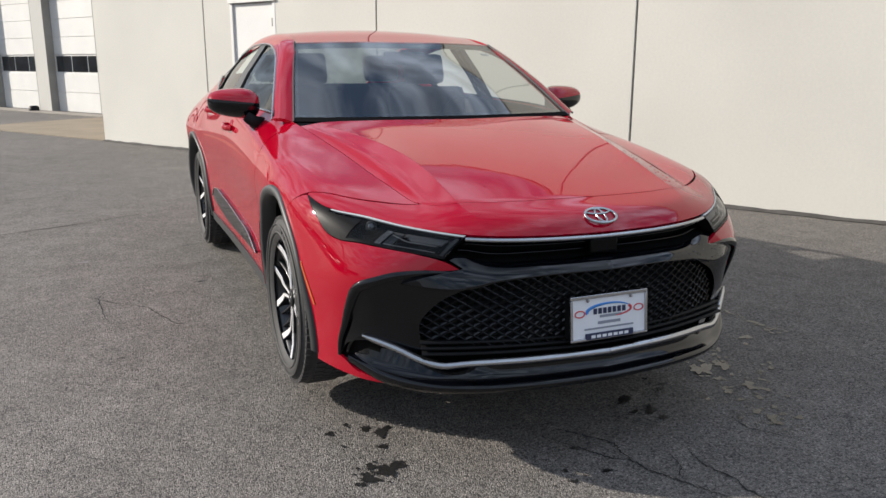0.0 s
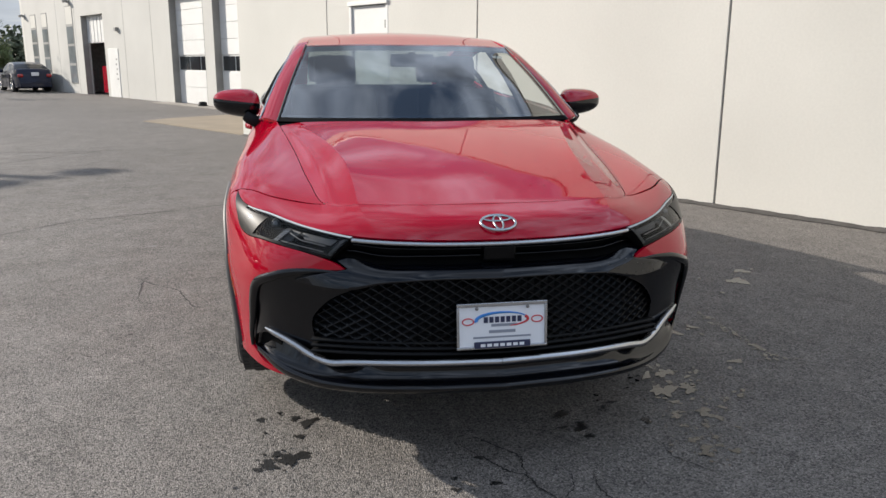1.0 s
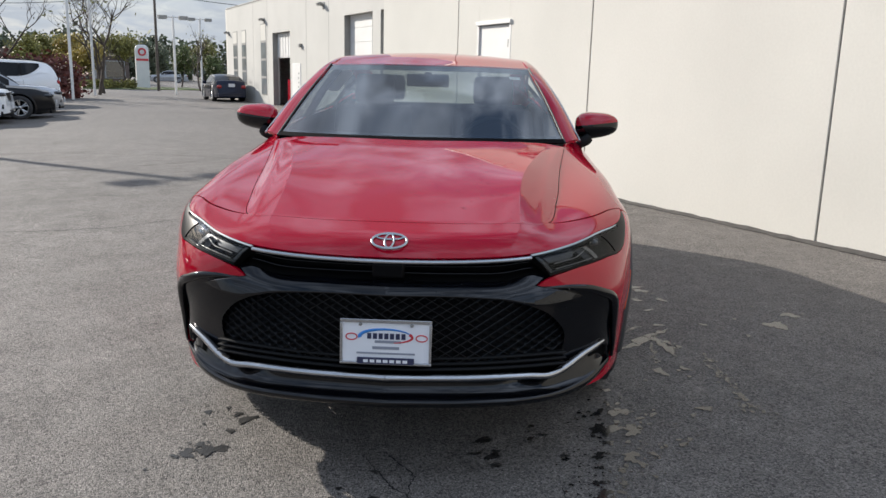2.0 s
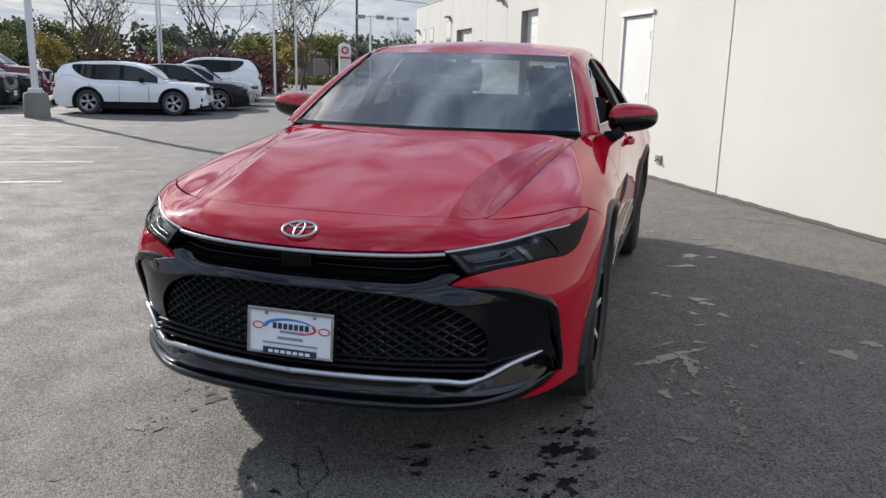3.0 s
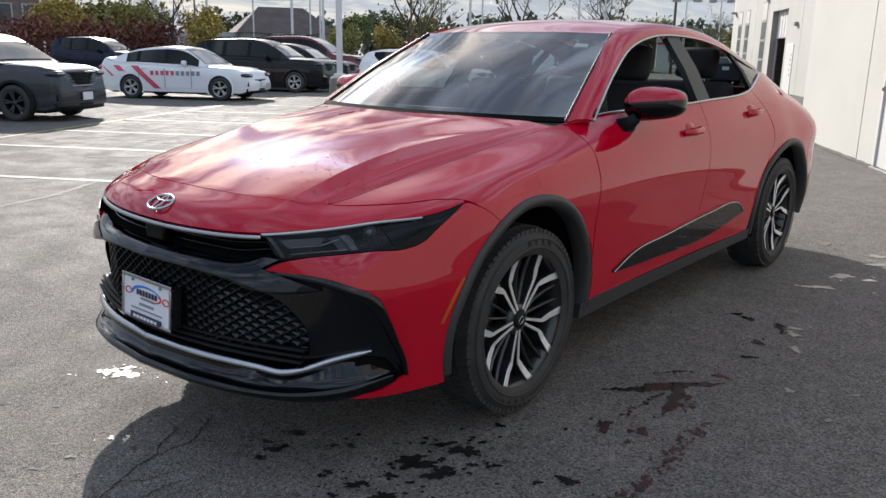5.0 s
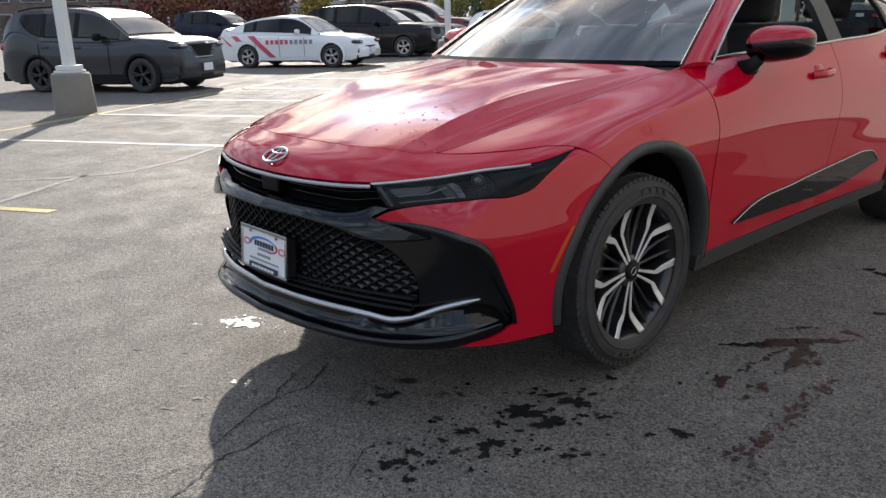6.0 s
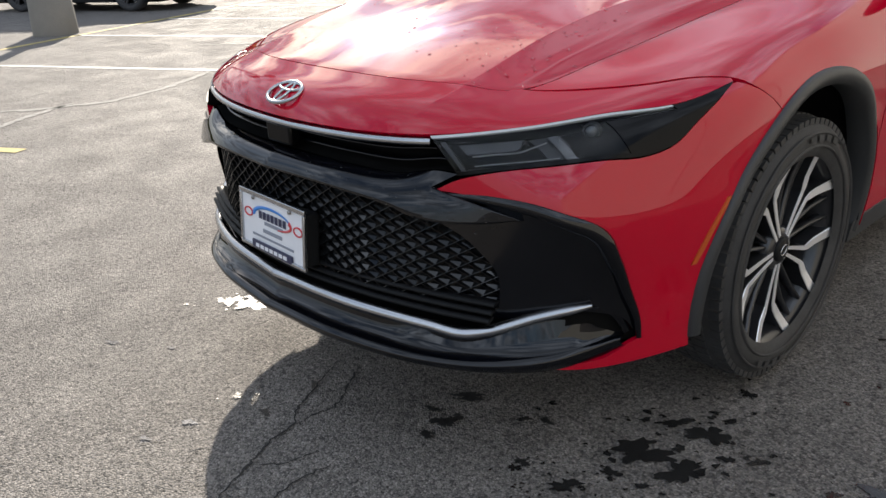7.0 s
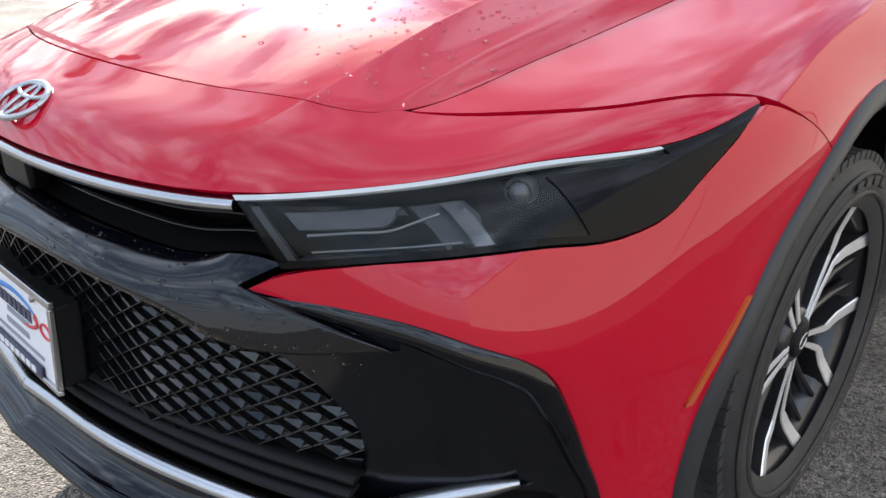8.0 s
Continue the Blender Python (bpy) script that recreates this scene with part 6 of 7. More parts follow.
# ragged tar along the foot of the wall
V2, F2 = [], []
rnd = random.Random(11)
n = 260
for i in range(n):
    y = -31 * i / (n - 1)
    V2 += [tuple(WALL @ Vector((0.0, y, 0.022 + 0.012 * rnd.random()))), tuple(WALL @ Vector((-0.03 - 0.045 * rnd.random() ** 2, y, 0.003)))]
F2 = [(2 * i, 2 * i + 2, 2 * i + 3, 2 * i + 1) for i in range(n - 1)]
tagged(Geo().add(V2, F2).obj("tar_fillet", material("old_tar", (0.06, 0.055, 0.05), 0.8, vary=0.3, scale=9, bump=0.004, bump_scale=60)), "ragged tar fillet at the wall's foot", kind="structure")

# far wall with its bays
FX, FH = 3.9, 4.65
holes = [(6.70, 9.22, 3.38), (9.87, 12.38, 3.38), (18.72, 21.30, 3.12)]
far = Geo()
y = 0.0
for y0, y1, h in holes:
    far.box((FX, y, -0.3), (FX + 0.3, y0, FH))
    far.box((FX, y0, h), (FX + 0.3, y1, FH))
    y = y1
far.box((FX, y, -0.3), (FX + 0.3, 30.0, FH))
far = tagged(far.obj("wall_far", CREAM_DIM, m=WALL), "cream service bay wall with tall doors", kind="structure")
Geo().box((FX - 0.02, -0.3, FH), (FX + 0.36, 30.05, FH + 0.06), 0.006).obj("coping", METAL_GREY, far)
for y in (13.97, 16.55, 22.1, 24.6):
    Geo().box((FX - 0.003, y - 0.012, 0), (FX + 0.001, y + 0.012, FH)).obj("joint", JOINT, far)
tagged(Geo().box((FX, 30.0, -0.3), (26, 30.3, FH)).obj("wall_end", CREAM, m=WALL), kind="structure")
tagged(Geo().box((0.3, -32, H - 0.3), (26, -0.3, H - 0.2)).box((FX + 0.3, -0.3, FH - 0.3), (26, 30.0, FH - 0.2)).obj("roof_deck", METAL_GREY, m=WALL), kind="structure")
tagged(Geo().box((25.7, -32, -0.3), (26, 30.0, FH)).box((0.3, -32.3, -0.3), (26, -32, FH)).obj("wall_back", CREAM, m=WALL), kind="structure")
for k, (y0, y1, h) in enumerate(holes[:2]):
    d = tagged(Geo().box((FX + 0.245, y0, 0), (FX + 0.27, y1, h)).obj(f"bay_door_{k + 1}", WHITE_PAINT, m=WALL), "white sectional bay door with a row of panes", kind="structure")
    n, z = 7, 0.0
    zs = [0.0, 0.53, 1.04, 1.54, 2.0, 2.48, 2.95, h]
    for z0, z1 in zip(zs, zs[1:]):
        if z0 == 1.04:
            for j in range(3):
                a = y0 + 0.08 + j * (y1 - y0 - 0.10) / 3
                b_ = a + (y1 - y0 - 0.10) / 3 - 0.06
                Geo().box((FX + 0.23, a, z0 + 0.04), (FX + 0.245, b_, z1 - 0.04), 0.003).obj("pane", DARK_GLASS, d)
        else:
            Geo().box((FX + 0.22, y0 + 0.012, z0 + 0.006), (FX + 0.245, y1 - 0.012, z1 - 0.006), 0.004).obj("section", WHITE_PAINT, d)
    for yy in (y0 + 0.006, y1 - 0.006):  # grey linings of the deep reveal
        Geo().box((FX - 0.004, yy - 0.005, 0), (FX + 0.22, yy + 0.005, h - 0.002)).obj("jamb", METAL_GREY, d)
tagged(Geo().lathe([(0.0, 0.15), (0.09, 0.145), (0.13, 0.11), (0.14, 0.0)], 20, "z").obj("drain_cap", PLASTIC, m=WALL @ pose(FX - 0.25, 9.72, 0)), "black plastic cap at the foot of the bay pier", "cap")
# the open bay
room = Geo().box((FX + 6.0, 16.5, -0.1), (FX + 6.1, 23.5, 3.6)).box((FX + 0.3, 16.4, -0.1), (FX + 6.0, 16.5, 3.6)).box((FX + 0.3, 23.5, -0.1), (FX + 6, 23.6, 3.6)).box((FX + 0.3, 16.5, 3.6), (FX + 6, 23.5, 3.7))
tagged(room.obj("bay_interior", material("bay_wall", (0.45, 0.45, 0.44), 0.8, vary=0.2), m=WALL), "dim interior of the open service bay", kind="structure")
curtain = tagged(Geo().box((FX + 0.22, 18.73, 2.05), (FX + 0.28, 21.29, 3.11), 0.01).obj("raised_door", WHITE_PAINT, m=WALL), "white bay door drawn halfway up", kind="structure")
for j in range(6):
    Geo().box((FX + 0.205, 18.85 + j * 0.40, 2.08), (FX + 0.22, 19.16 + j * 0.40, 3.07), 0.004).obj("rib", WHITE_PAINT, curtain)
Geo().box((FX - 0.004, 21.288, 0), (FX + 0.22, 21.296, 3.1)).obj("jamb", METAL_GREY, curtain)
tagged(Geo().box((FX + 2.6, 18.6, 0.0), (FX + 3.2, 21.2, 0.06)).box((FX + 2.6, 18.6, 1.5), (FX + 3.2, 21.2, 1.56)).box((FX + 2.6, 18.6, 0), (FX + 2.66, 18.66, 1.9)).box((FX + 2.6, 21.14, 0), (FX + 2.66, 21.2, 1.9)).obj("workshop_rack", METAL_GREY, m=WALL), "steel rack inside the open bay", "rack")
# made-up red block in place of the red car inside the bay
cab = tagged(empty("red_bay_block", WALL @ pose(FX + 0.72, 20.0, 0)), "red block just inside the open bay, standing in for a red car", "cabinet")
Geo().box((-0.3, -0.5, 0.08), (0.3, 0.5, 1.15), 0.02).obj("body", PAINT, cab)
for j in range(4):
    Geo().box((-0.315, -0.46, 0.16 + j * 0.24), (-0.30, 0.46, 0.37 + j * 0.24), 0.006).obj("front_band", PAINT, cab)
mandoor = tagged(Geo().box((FX - 0.02, 17.30, 0), (FX + 0.02, 18.40, 1.80), 0.006).obj("door_2", WHITE_PAINT, m=WALL), "white side door beside the open bay", kind="structure")
for k in range(5):
    Geo().box((FX - 0.026, 17.45 + 0.06 * (k % 2), 0.65 + 0.18 * k), (FX - 0.02, 17.55 + 0.06 * (k % 2), 0.72 + 0.18 * k)).obj("notice", METAL_GREY, mandoor)


def tall_window(k, y, z0, z1, w):
    g = tagged(Geo().box((FX - 0.012, y - w / 2, z0), (FX + 0.004, y + w / 2, z1), 0.002).obj(f"window_{k}", METAL_GREY, m=WALL), "tall narrow window with white bars", kind="structure")
    n = 4
    for i in range(n):
        a, b_ = z0 + (z1 - z0) * i / n, z0 + (z1 - z0) * (i + 1) / n
        Geo().box((FX - 0.016, y - w / 2 + 0.05, a + 0.05), (FX - 0.011, y + w / 2 - 0.05, b_ - 0.05)).obj("pane", PALE_GLASS if i < 3 else CREAM, g)


tall_window(1, 28.25, 0.85, 3.45, 0.9)
tall_window(2, 26.45, 0.8, 3.45, 0.9)
tall_window(3, 22.80, 0.40, 3.60, 0.95)


def wall_lamp(y, z):
    g = tagged(Geo().box((FX - 0.03, y - 0.10, z - 0.12), (FX + 0.01, y + 0.10, z + 0.12), 0.01).obj("wall_lamp", METAL_GREY, m=WALL), "hooded grey flood lamp on the wall", "lamp", "wall lamps")
    Geo().sweep(np.array([(FX - 0.03, y, z), (FX - 0.14, y, z + 0.05), (FX - 0.25, y, z + 0.01)]), [(-0.10, -0.03), (0.10, -0.03), (0.08, 0.06), (-0.08, 0.06)]).obj("hood", METAL_GREY, g)
    Geo().box((FX - 0.23, y - 0.07, z - 0.03), (FX - 0.08, y + 0.07, z - 0.015)).obj("lens", LAMP_WHITE, g)


wall_lamp(22.6, 3.72)
wall_lamp(14.5, 3.85)
wall_lamp(29.6, 3.40)
tagged(Geo().box((FX - 0.12, 17.08, 2.42), (FX + 0.01, 17.28, 2.56), 0.01).obj("junction_box", METAL_GREY, m=WALL), "small grey junction box on the wall", "box")
tagged(Geo().prism([(0.02, 0.02), (3.9, 0.02), (3.9, 5.85), (2.93, 5.64), (0.89, 5.26), (-0.10, 4.66)], -0.1, 0.012).obj("apron", APRON, m=WALL), "tan concrete apron before the bays", kind="structure")
tagged(Geo().box((FX - 0.55, 5.86, -0.1), (FX - 0.003, 13.0, 0.014), 0.004).obj("door_sill", SILL, m=WALL), "pale concrete sill along the bay doors", kind="structure")

# ---- parked cars ----
def shade(name, c, metal=0.2, coat=1.0):
    return material(name, c, 0.35, metal, fine=0.05, fine_scale=500, coat=coat, spec=0.2, coat_rough=0.03)


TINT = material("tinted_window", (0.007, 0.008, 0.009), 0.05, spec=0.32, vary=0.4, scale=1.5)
# windscreen copy of the tint, its colour lightened for the sky it mirrors
SKY_TINT = material("sky_painted_window", (0.03, 0.036, 0.04), 0.04, spec=0.9, vary=0.4, scale=1.2)
ALLOY = material("silver_alloy", (0.5, 0.5, 0.5), 0.3, 1.0, vary=0.1)
DARK_ALLOY = material("dark_alloy", (0.03, 0.03, 0.032), 0.35, 0.2)
CLEAR = material("clear_lamp", (0.5, 0.52, 0.54), 0.12, coat=1.0)
SHAPES = {
    # belt and roof lines: fractions of length from tail (-.5) to nose (.5), fractions of height
    "suv": dict(low=[(-.5, .30), (-.498, .48), (-.49, .58), (-.47, .645), (-.2, .640), (.16, .630), (.24, .640), (.36, .630), (.44, .605), (.480, .555), (.496, .46), (.5, .34)], cab=[(-.486, .61), (-.476, .70), (-.446, .86), (-.420, .925), (-.36, .965), (-.2, .995), (0, .985), (.06, .955), (.255, .650)]),
    "sedan": dict(low=[(-.5, .36), (-.49, .58), (-.47, .70), (-.36, .715), (0, .665), (.18, .655), (.30, .635), (.43, .575), (.485, .47), (.5, .34)], cab=[(-.43, .705), (-.26, .925), (-.12, .99), (0, 1.0), (.06, .975), (.235, .66)]),
}


def lot_car(m, kind, L, W, H, paint, label, rim=None, rails=False, clad=True, wheel_r=0.35, base=0.56, group="parked cars", stripes=False, plate=True):
    """A parked car: x ahead, its middle on the ground at m."""
    c = tagged(empty("parked_car", m), label, "car", group)
    sh = SHAPES[kind]
    lowf = hermite([a for a, _ in sh["low"]], [[b] for _, b in sh["low"]])
    cab = curve(np.array(sh["cab"]) * np.array((L, H)), 40)
    xs = np.r_[np.linspace(-.5, -.42, 8), np.linspace(-.41, .41, 110), np.linspace(.42, .5, 8)]
    wid = lambda x: W / 2 * (1 - 0.16 * abs(2 * x) ** 8 - 0.05 * abs(2 * x) ** 3)
    zb = lambda x: 0.19 + (0.10 * max(0, abs(2 * x) - 0.86) / 0.14)
    wb = base * L
    hubs = (wb / 2 + 0.02 * L, -wb / 2 + 0.02 * L)
    rows = []
    for x in xs:
        w, zt, z0 = wid(x), lowf(x)[0] * H, zb(x)
        d = zt - z0
        sec = [(0, z0 - 0.02), (0.86 * w, z0), (0.965 * w, z0 + 0.10 * d), (0.985 * w, z0 + 0.35 * d), (w, z0 + 0.60 * d), (0.985 * w, z0 + 0.80 * d), (0.945 * w, z0 + 0.94 * d), (0.87 * w, zt), (0.5 * w, zt + 0.018), (0, zt + 0.026)]
        k = np.r_[0, np.linspace(1, 7, 31), 8, 9]
        sec = np.array(sec)
        rows.append(hermite(np.arange(10), sec)(k))
    P = np.array([[(x * L, y, z) for y, z in sec] for x, sec in zip(xs, rows)])
    body = Geo()
    idx = np.arange(P.shape[0] * P.shape[1]).reshape(P.shape[:2])
    faces = []
    for i in range(P.shape[0] - 1):
        for j in range(P.shape[1] - 1):
            q = P[i:i + 2, j:j + 2].reshape(-1, 3).mean(0)
            if j == 0 or min(math.hypot(q[0] - h, q[2] - wheel_r) for h in hubs) > wheel_r + 0.055:
                faces.append((idx[i, j], idx[i, j + 1], idx[i + 1, j + 1], idx[i + 1, j]))
    body.add(P.reshape(-1, 3), faces)
    # nose and tail sheets
    for k, o in ((0, -1), (-1, 1)):
        e = P[k]
        body.grid(np.stack([e, e * np.array((1, 0, 1)) + np.array((0.02 * o, 0, 0))], 0), out=(o, 0, 0))
    body.join(Geo().join(body).mirrored_y())
    body.weld().obj("body", paint, c)
    # cabin
    half = lambda x: 0.955 * wid(x / L)
    up = []
    for x, z in cab:
        zbelt = lowf(x / L)[0] * H
        k = min(max((z - zbelt) / (H - zbelt), 0), 1)
        up.append((x, z, half(x) * (1 - 0.27 * k)))
    up = np.array(up)
    roof_rows = np.array([[(x, y, z + 0.03 * (1 - (y / max(w, 1e-6)) ** 2) * (1 if z > 0.9 * H else 0.4)) for y in np.linspace(0, w, 6)] for x, z, w in up])
    shell = Geo().grid(roof_rows, out=(0, 0, 1))
    x_r, x_f = cab[0, 0], cab[-1, 0]
    sx = np.linspace(x_r + 0.02, x_f - 0.02, 40)
    top = np.stack([np.interp(sx, up[:, 0], up[:, i]) for i in range(3)], 1)
    bot = np.array([(x, half(x), lowf(x / L)[0] * H - 0.03) for x in sx])
    side = np.stack([bot, np.stack([top[:, 0], top[:, 2], top[:, 1]], 1)], 1)
    shell.grid(side, out=(0, 1, 0.2))
    shell.join(Geo().join(shell).mirrored_y())
    shell.weld().obj("cabin", paint, c)
    b3, t3 = side[:, 0], side[:, 1]
    cuts = [(0.17, 0.352), (0.357, 0.605), (0.61, 0.93)] if kind == "suv" else [(0.20, 0.315), (0.32, 0.595), (0.60, 0.92)]
    for a, b in cuts:
        i = np.linspace(a * 39, b * 39, 12)
        lo = np.stack([np.interp(i, np.arange(40), b3[:, q]) for q in range(3)], 1)
        hi = np.stack([np.interp(i, np.arange(40), t3[:, q]) for q in range(3)], 1)
        kick = (0.16 + (0.50 * np.linspace(1, 0, 12) ** 4 if a == cuts[0][0] and kind == "suv" else np.zeros(12)))[:, None]  # the rear quarter pane tapers upwards
        q0, q1 = lo * (1 - kick) + hi * kick, lo * 0.12 + hi * 0.88
        keep = (hi[:, 2] - lo[:, 2]) > 0.10
        if keep.sum() < 4:
            continue
        g = Geo().grid(np.stack([q0[keep], q1[keep]], 1) + np.array((0, 0.008, 0)), 0.006, out=(0, 1, 0.2))
        g.obj("side_window", TINT, c)
        g.mirrored_y().obj("side_window", TINT, c)
        # dark belt moulding under the pane
        mould = Geo().tube(q0[keep] + np.array((0, 0.012, -0.012)), 0.013, 6)
        mould.obj("belt_moulding", PLASTIC, c)
        mould.mirrored_y().obj("belt_moulding", PLASTIC, c)
    for (_, a), (b, _) in zip(cuts, cuts[1:]):
        i = np.array([a * 39 - 0.6, b * 39 + 0.6])
        lo = np.stack([np.interp(i, np.arange(40), b3[:, q]) for q in range(3)], 1)
        hi = np.stack([np.interp(i, np.arange(40), t3[:, q]) for q in range(3)], 1)
        g = Geo().grid(np.stack([lo * 0.84 + hi * 0.16, lo * 0.12 + hi * 0.88], 1) + np.array((0, 0.011, 0)), 0.004, out=(0, 1, 0.2))
        g.obj("pillar_cover", PLASTIC, c)
        g.mirrored_y().obj("pillar_cover", PLASTIC, c)
    # windscreen and rear window
    n = len(cab)
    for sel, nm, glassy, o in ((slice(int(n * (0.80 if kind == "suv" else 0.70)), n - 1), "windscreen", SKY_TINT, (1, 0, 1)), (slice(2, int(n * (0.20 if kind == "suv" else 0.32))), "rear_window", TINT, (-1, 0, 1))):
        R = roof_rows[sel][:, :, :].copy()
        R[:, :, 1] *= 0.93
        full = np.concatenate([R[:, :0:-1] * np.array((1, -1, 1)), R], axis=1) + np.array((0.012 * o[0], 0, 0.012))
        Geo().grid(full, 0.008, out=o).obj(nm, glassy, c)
    # wheels, arches, sills
    for x in hubs:
        for s in (1, -1):
            y = s * (W / 2 - 0.125)
            ring_ = [(wheel_r + 0.092, -0.015), (wheel_r + 0.088, 0.008), (wheel_r + 0.04, 0.011), (wheel_r + 0.028, 0.004), (wheel_r + 0.026, -0.05)] if clad else [(wheel_r + 0.092, -0.02), (wheel_r + 0.080, 0.002), (wheel_r + 0.04, 0.004), (wheel_r + 0.034, -0.004), (wheel_r + 0.032, -0.05)]
            arch = Geo()
            k, n_a = len(ring_), 30
            V = [(x + r * math.cos(a), s * (d + W / 2 * 0.987), max(wheel_r + r * math.sin(a), 0.17)) for a in np.linspace(-0.45, math.pi + 0.45, n_a) for r, d in ring_]
            arch.add(V, [(i * k + j, i * k + j + 1, (i + 1) * k + j + 1, (i + 1) * k + j)[::s] for i in range(n_a - 1) for j in range(k - 1)])
            arch.obj("wheel_arch", PLASTIC if clad else paint, c)
            well = [(wheel_r + 0.03, W / 2 * 0.96), (wheel_r + 0.03, W / 2 - 0.34), (0.02, W / 2 - 0.35)]
            V = [(x + r * math.cos(a), s * d, max(wheel_r + r * math.sin(a), 0.17)) for a in np.linspace(-0.5, math.pi + 0.5, 24) for r, d in well]
            Geo().add(V, [(i * 3 + j, i * 3 + j + 1, (i + 1) * 3 + j + 1, (i + 1) * 3 + j) for i in range(23) for j in range(2)]).obj("wheel_well", VOID, c)
            wl = empty("wheel", pose(x, y, wheel_r, 0, 0, 0 if s > 0 else 180))
            wl.parent = c
            r = wheel_r
            Geo().lathe([(r * 0.66, 0.095), (r * 0.8, 0.118), (r * 0.93, 0.11), (r, 0.08), (r, -0.08), (r * 0.9, -0.11), (r * 0.6, -0.1)], 40, "y").obj("tyre", RUBBER, wl)
            rm = Geo().lathe([(r * 0.66, 0.105), (r * 0.63, 0.108), (r * 0.60, 0.09), (r * 0.57, 0.0)], 40, "y").lathe([(r * 0.58, 0.02), (0.01, 0.02)], 24, "y", mat=1).lathe([(r * 0.16, 0.05), (r * 0.15, 0.088), (0.005, 0.09)], 16, "y")
            for k in range(5):
                a = 2 * math.pi * k / 5 + x
                for da in (-0.16, 0.16):
                    p0 = (r * 0.12 * math.cos(a), 0.075, r * 0.12 * math.sin(a))
                    p1 = (r * 0.63 * math.cos(a + da), 0.09, r * 0.63 * math.sin(a + da))
                    rm.sweep(np.array([p0, p1]), [(-0.022, -0.01), (0.022, -0.01), (0.018, 0.01), (-0.018, 0.01)], up=(0, 1, 0))
            rm.obj("rim", [rim or ALLOY, VOID], wl)
    for s in (1, -1):
        Geo().box((-wb / 2 + 0.42, s * W / 2 * 0.93 - 0.05, 0.17), (wb / 2 - 0.35, s * W / 2 * 0.93 + 0.05, 0.38 if clad else 0.21), 0.015).obj("sill", PLASTIC, c)
        # headlamps, tail lamps, mirrors, handles
        xh = L * 0.462
        Geo().blob((xh, s * wid(0.462) * 0.80, lowf(0.462)[0] * H - 0.09), (0.17, 0.17, 0.030), 2.8, 10).obj("headlamp", CLEAR, c)
        Geo().blob((xh - 0.005, s * wid(0.462) * 0.80, lowf(0.462)[0] * H - 0.10), (0.168, 0.185, 0.062), 3.0, 10).obj("lamp_housing", DARK_GLASS, c)
        fog = Geo().box((L * 0.455, s * 0.345 * W - 0.13, 0.40), (L * 0.487, s * 0.345 * W + 0.13, 0.53), 0.02).obj("fog_recess", PLASTIC, c)
        Geo().box((L * 0.480, s * 0.345 * W - 0.09, 0.455), (L * 0.490, s * 0.345 * W + 0.09, 0.48), 0.004).obj("fog_lamp", CLEAR, fog)
        Geo().blob((-L * 0.482, s * wid(-0.482) * 0.86, lowf(-0.48)[0] * H - 0.13), (0.09, 0.12, 0.085), 2.6, 10).obj("tail_lamp", RED_LENS, c)
        mx_ = np.interp(0.80, [0, 1], [x_r, x_f])
        mir = Geo().blob((mx_ - 0.02, s * (half(mx_) + 0.11), lowf(mx_ / L)[0] * H + 0.06), (0.06, 0.11, 0.075), 2.8, 10)
        mir.obj("door_mirror", paint if not clad else PLASTIC, c)
        for f in (0.38, 0.62):
            hx = np.interp(f, [0, 1], [x_r, x_f])
            Geo().box((hx - 0.10, s * wid(hx / L) * 0.995 - 0.012, lowf(hx / L)[0] * H - 0.17), (hx + 0.08, s * wid(hx / L) * 0.995 + 0.014, lowf(hx / L)[0] * H - 0.13), 0.008).obj("door_handle", paint, c)
        for f in (0.345, 0.60, 0.86):
            hx = np.interp(f, [0, 1], [x_r, x_f]) - 0.05
            w0 = wid(hx / L)
            Geo().box((hx - 0.004, s * w0 * 1.0 - 0.006, 0.32), (hx + 0.004, s * w0 * 1.0 + 0.0015, lowf(hx / L)[0] * H - 0.10)).obj("door_seam", VOID, c)
        if rails:
            p = np.array([(x, s * 0.66 * W / 2, z + 0.06) for x, z in cab[int(n * 0.22):int(n * 0.72)]])
            Geo().tube(p, 0.018, 6).obj("roof_rail", PLASTIC, c)
    nose_x = lambda y: L * (0.497 - 0.040 * (2 * y / W) ** 2)
    frame_ = [(-0.30 * W, 0.555 * H), (-0.20 * W, 0.40 * H), (0.20 * W, 0.40 * H), (0.30 * W, 0.555 * H)] if kind == "suv" else [(-0.36 * W, 0.40 * H), (-0.40 * W, 0.25 * H), (0.40 * W, 0.25 * H), (0.36 * W, 0.40 * H)]
    o_ = curve(np.array(frame_ + frame_[:1]), 41, False)
    ring_p = np.array([(nose_x(y) + 0.012, y, z) for y, z in o_])
    V = [tuple(p) for p in ring_p[:-1]] + [(L * 0.497 + 0.012, 0, 0.48 * H if kind == "suv" else 0.33 * H)]
    gr = Geo().add(V, [(i, (i + 1) % 40, 40) for i in range(40)]).obj("grille", PLASTIC, c)
    Geo().tube(ring_p if kind == "sedan" else ring_p[:31], 0.016, 6).obj("grille_trim", CHROME if kind == "suv" else PLASTIC, gr)
    for k in range(3):
        z = (0.44 + 0.035 * k) * H if kind == "suv" else (0.29 + 0.03 * k) * H
        Geo().tube(np.array([(nose_x(y) + 0.016, y, z) for y in np.linspace(-0.2 * W, 0.2 * W, 9)]), 0.007, 5).obj("grille_bar", PLASTIC, gr)
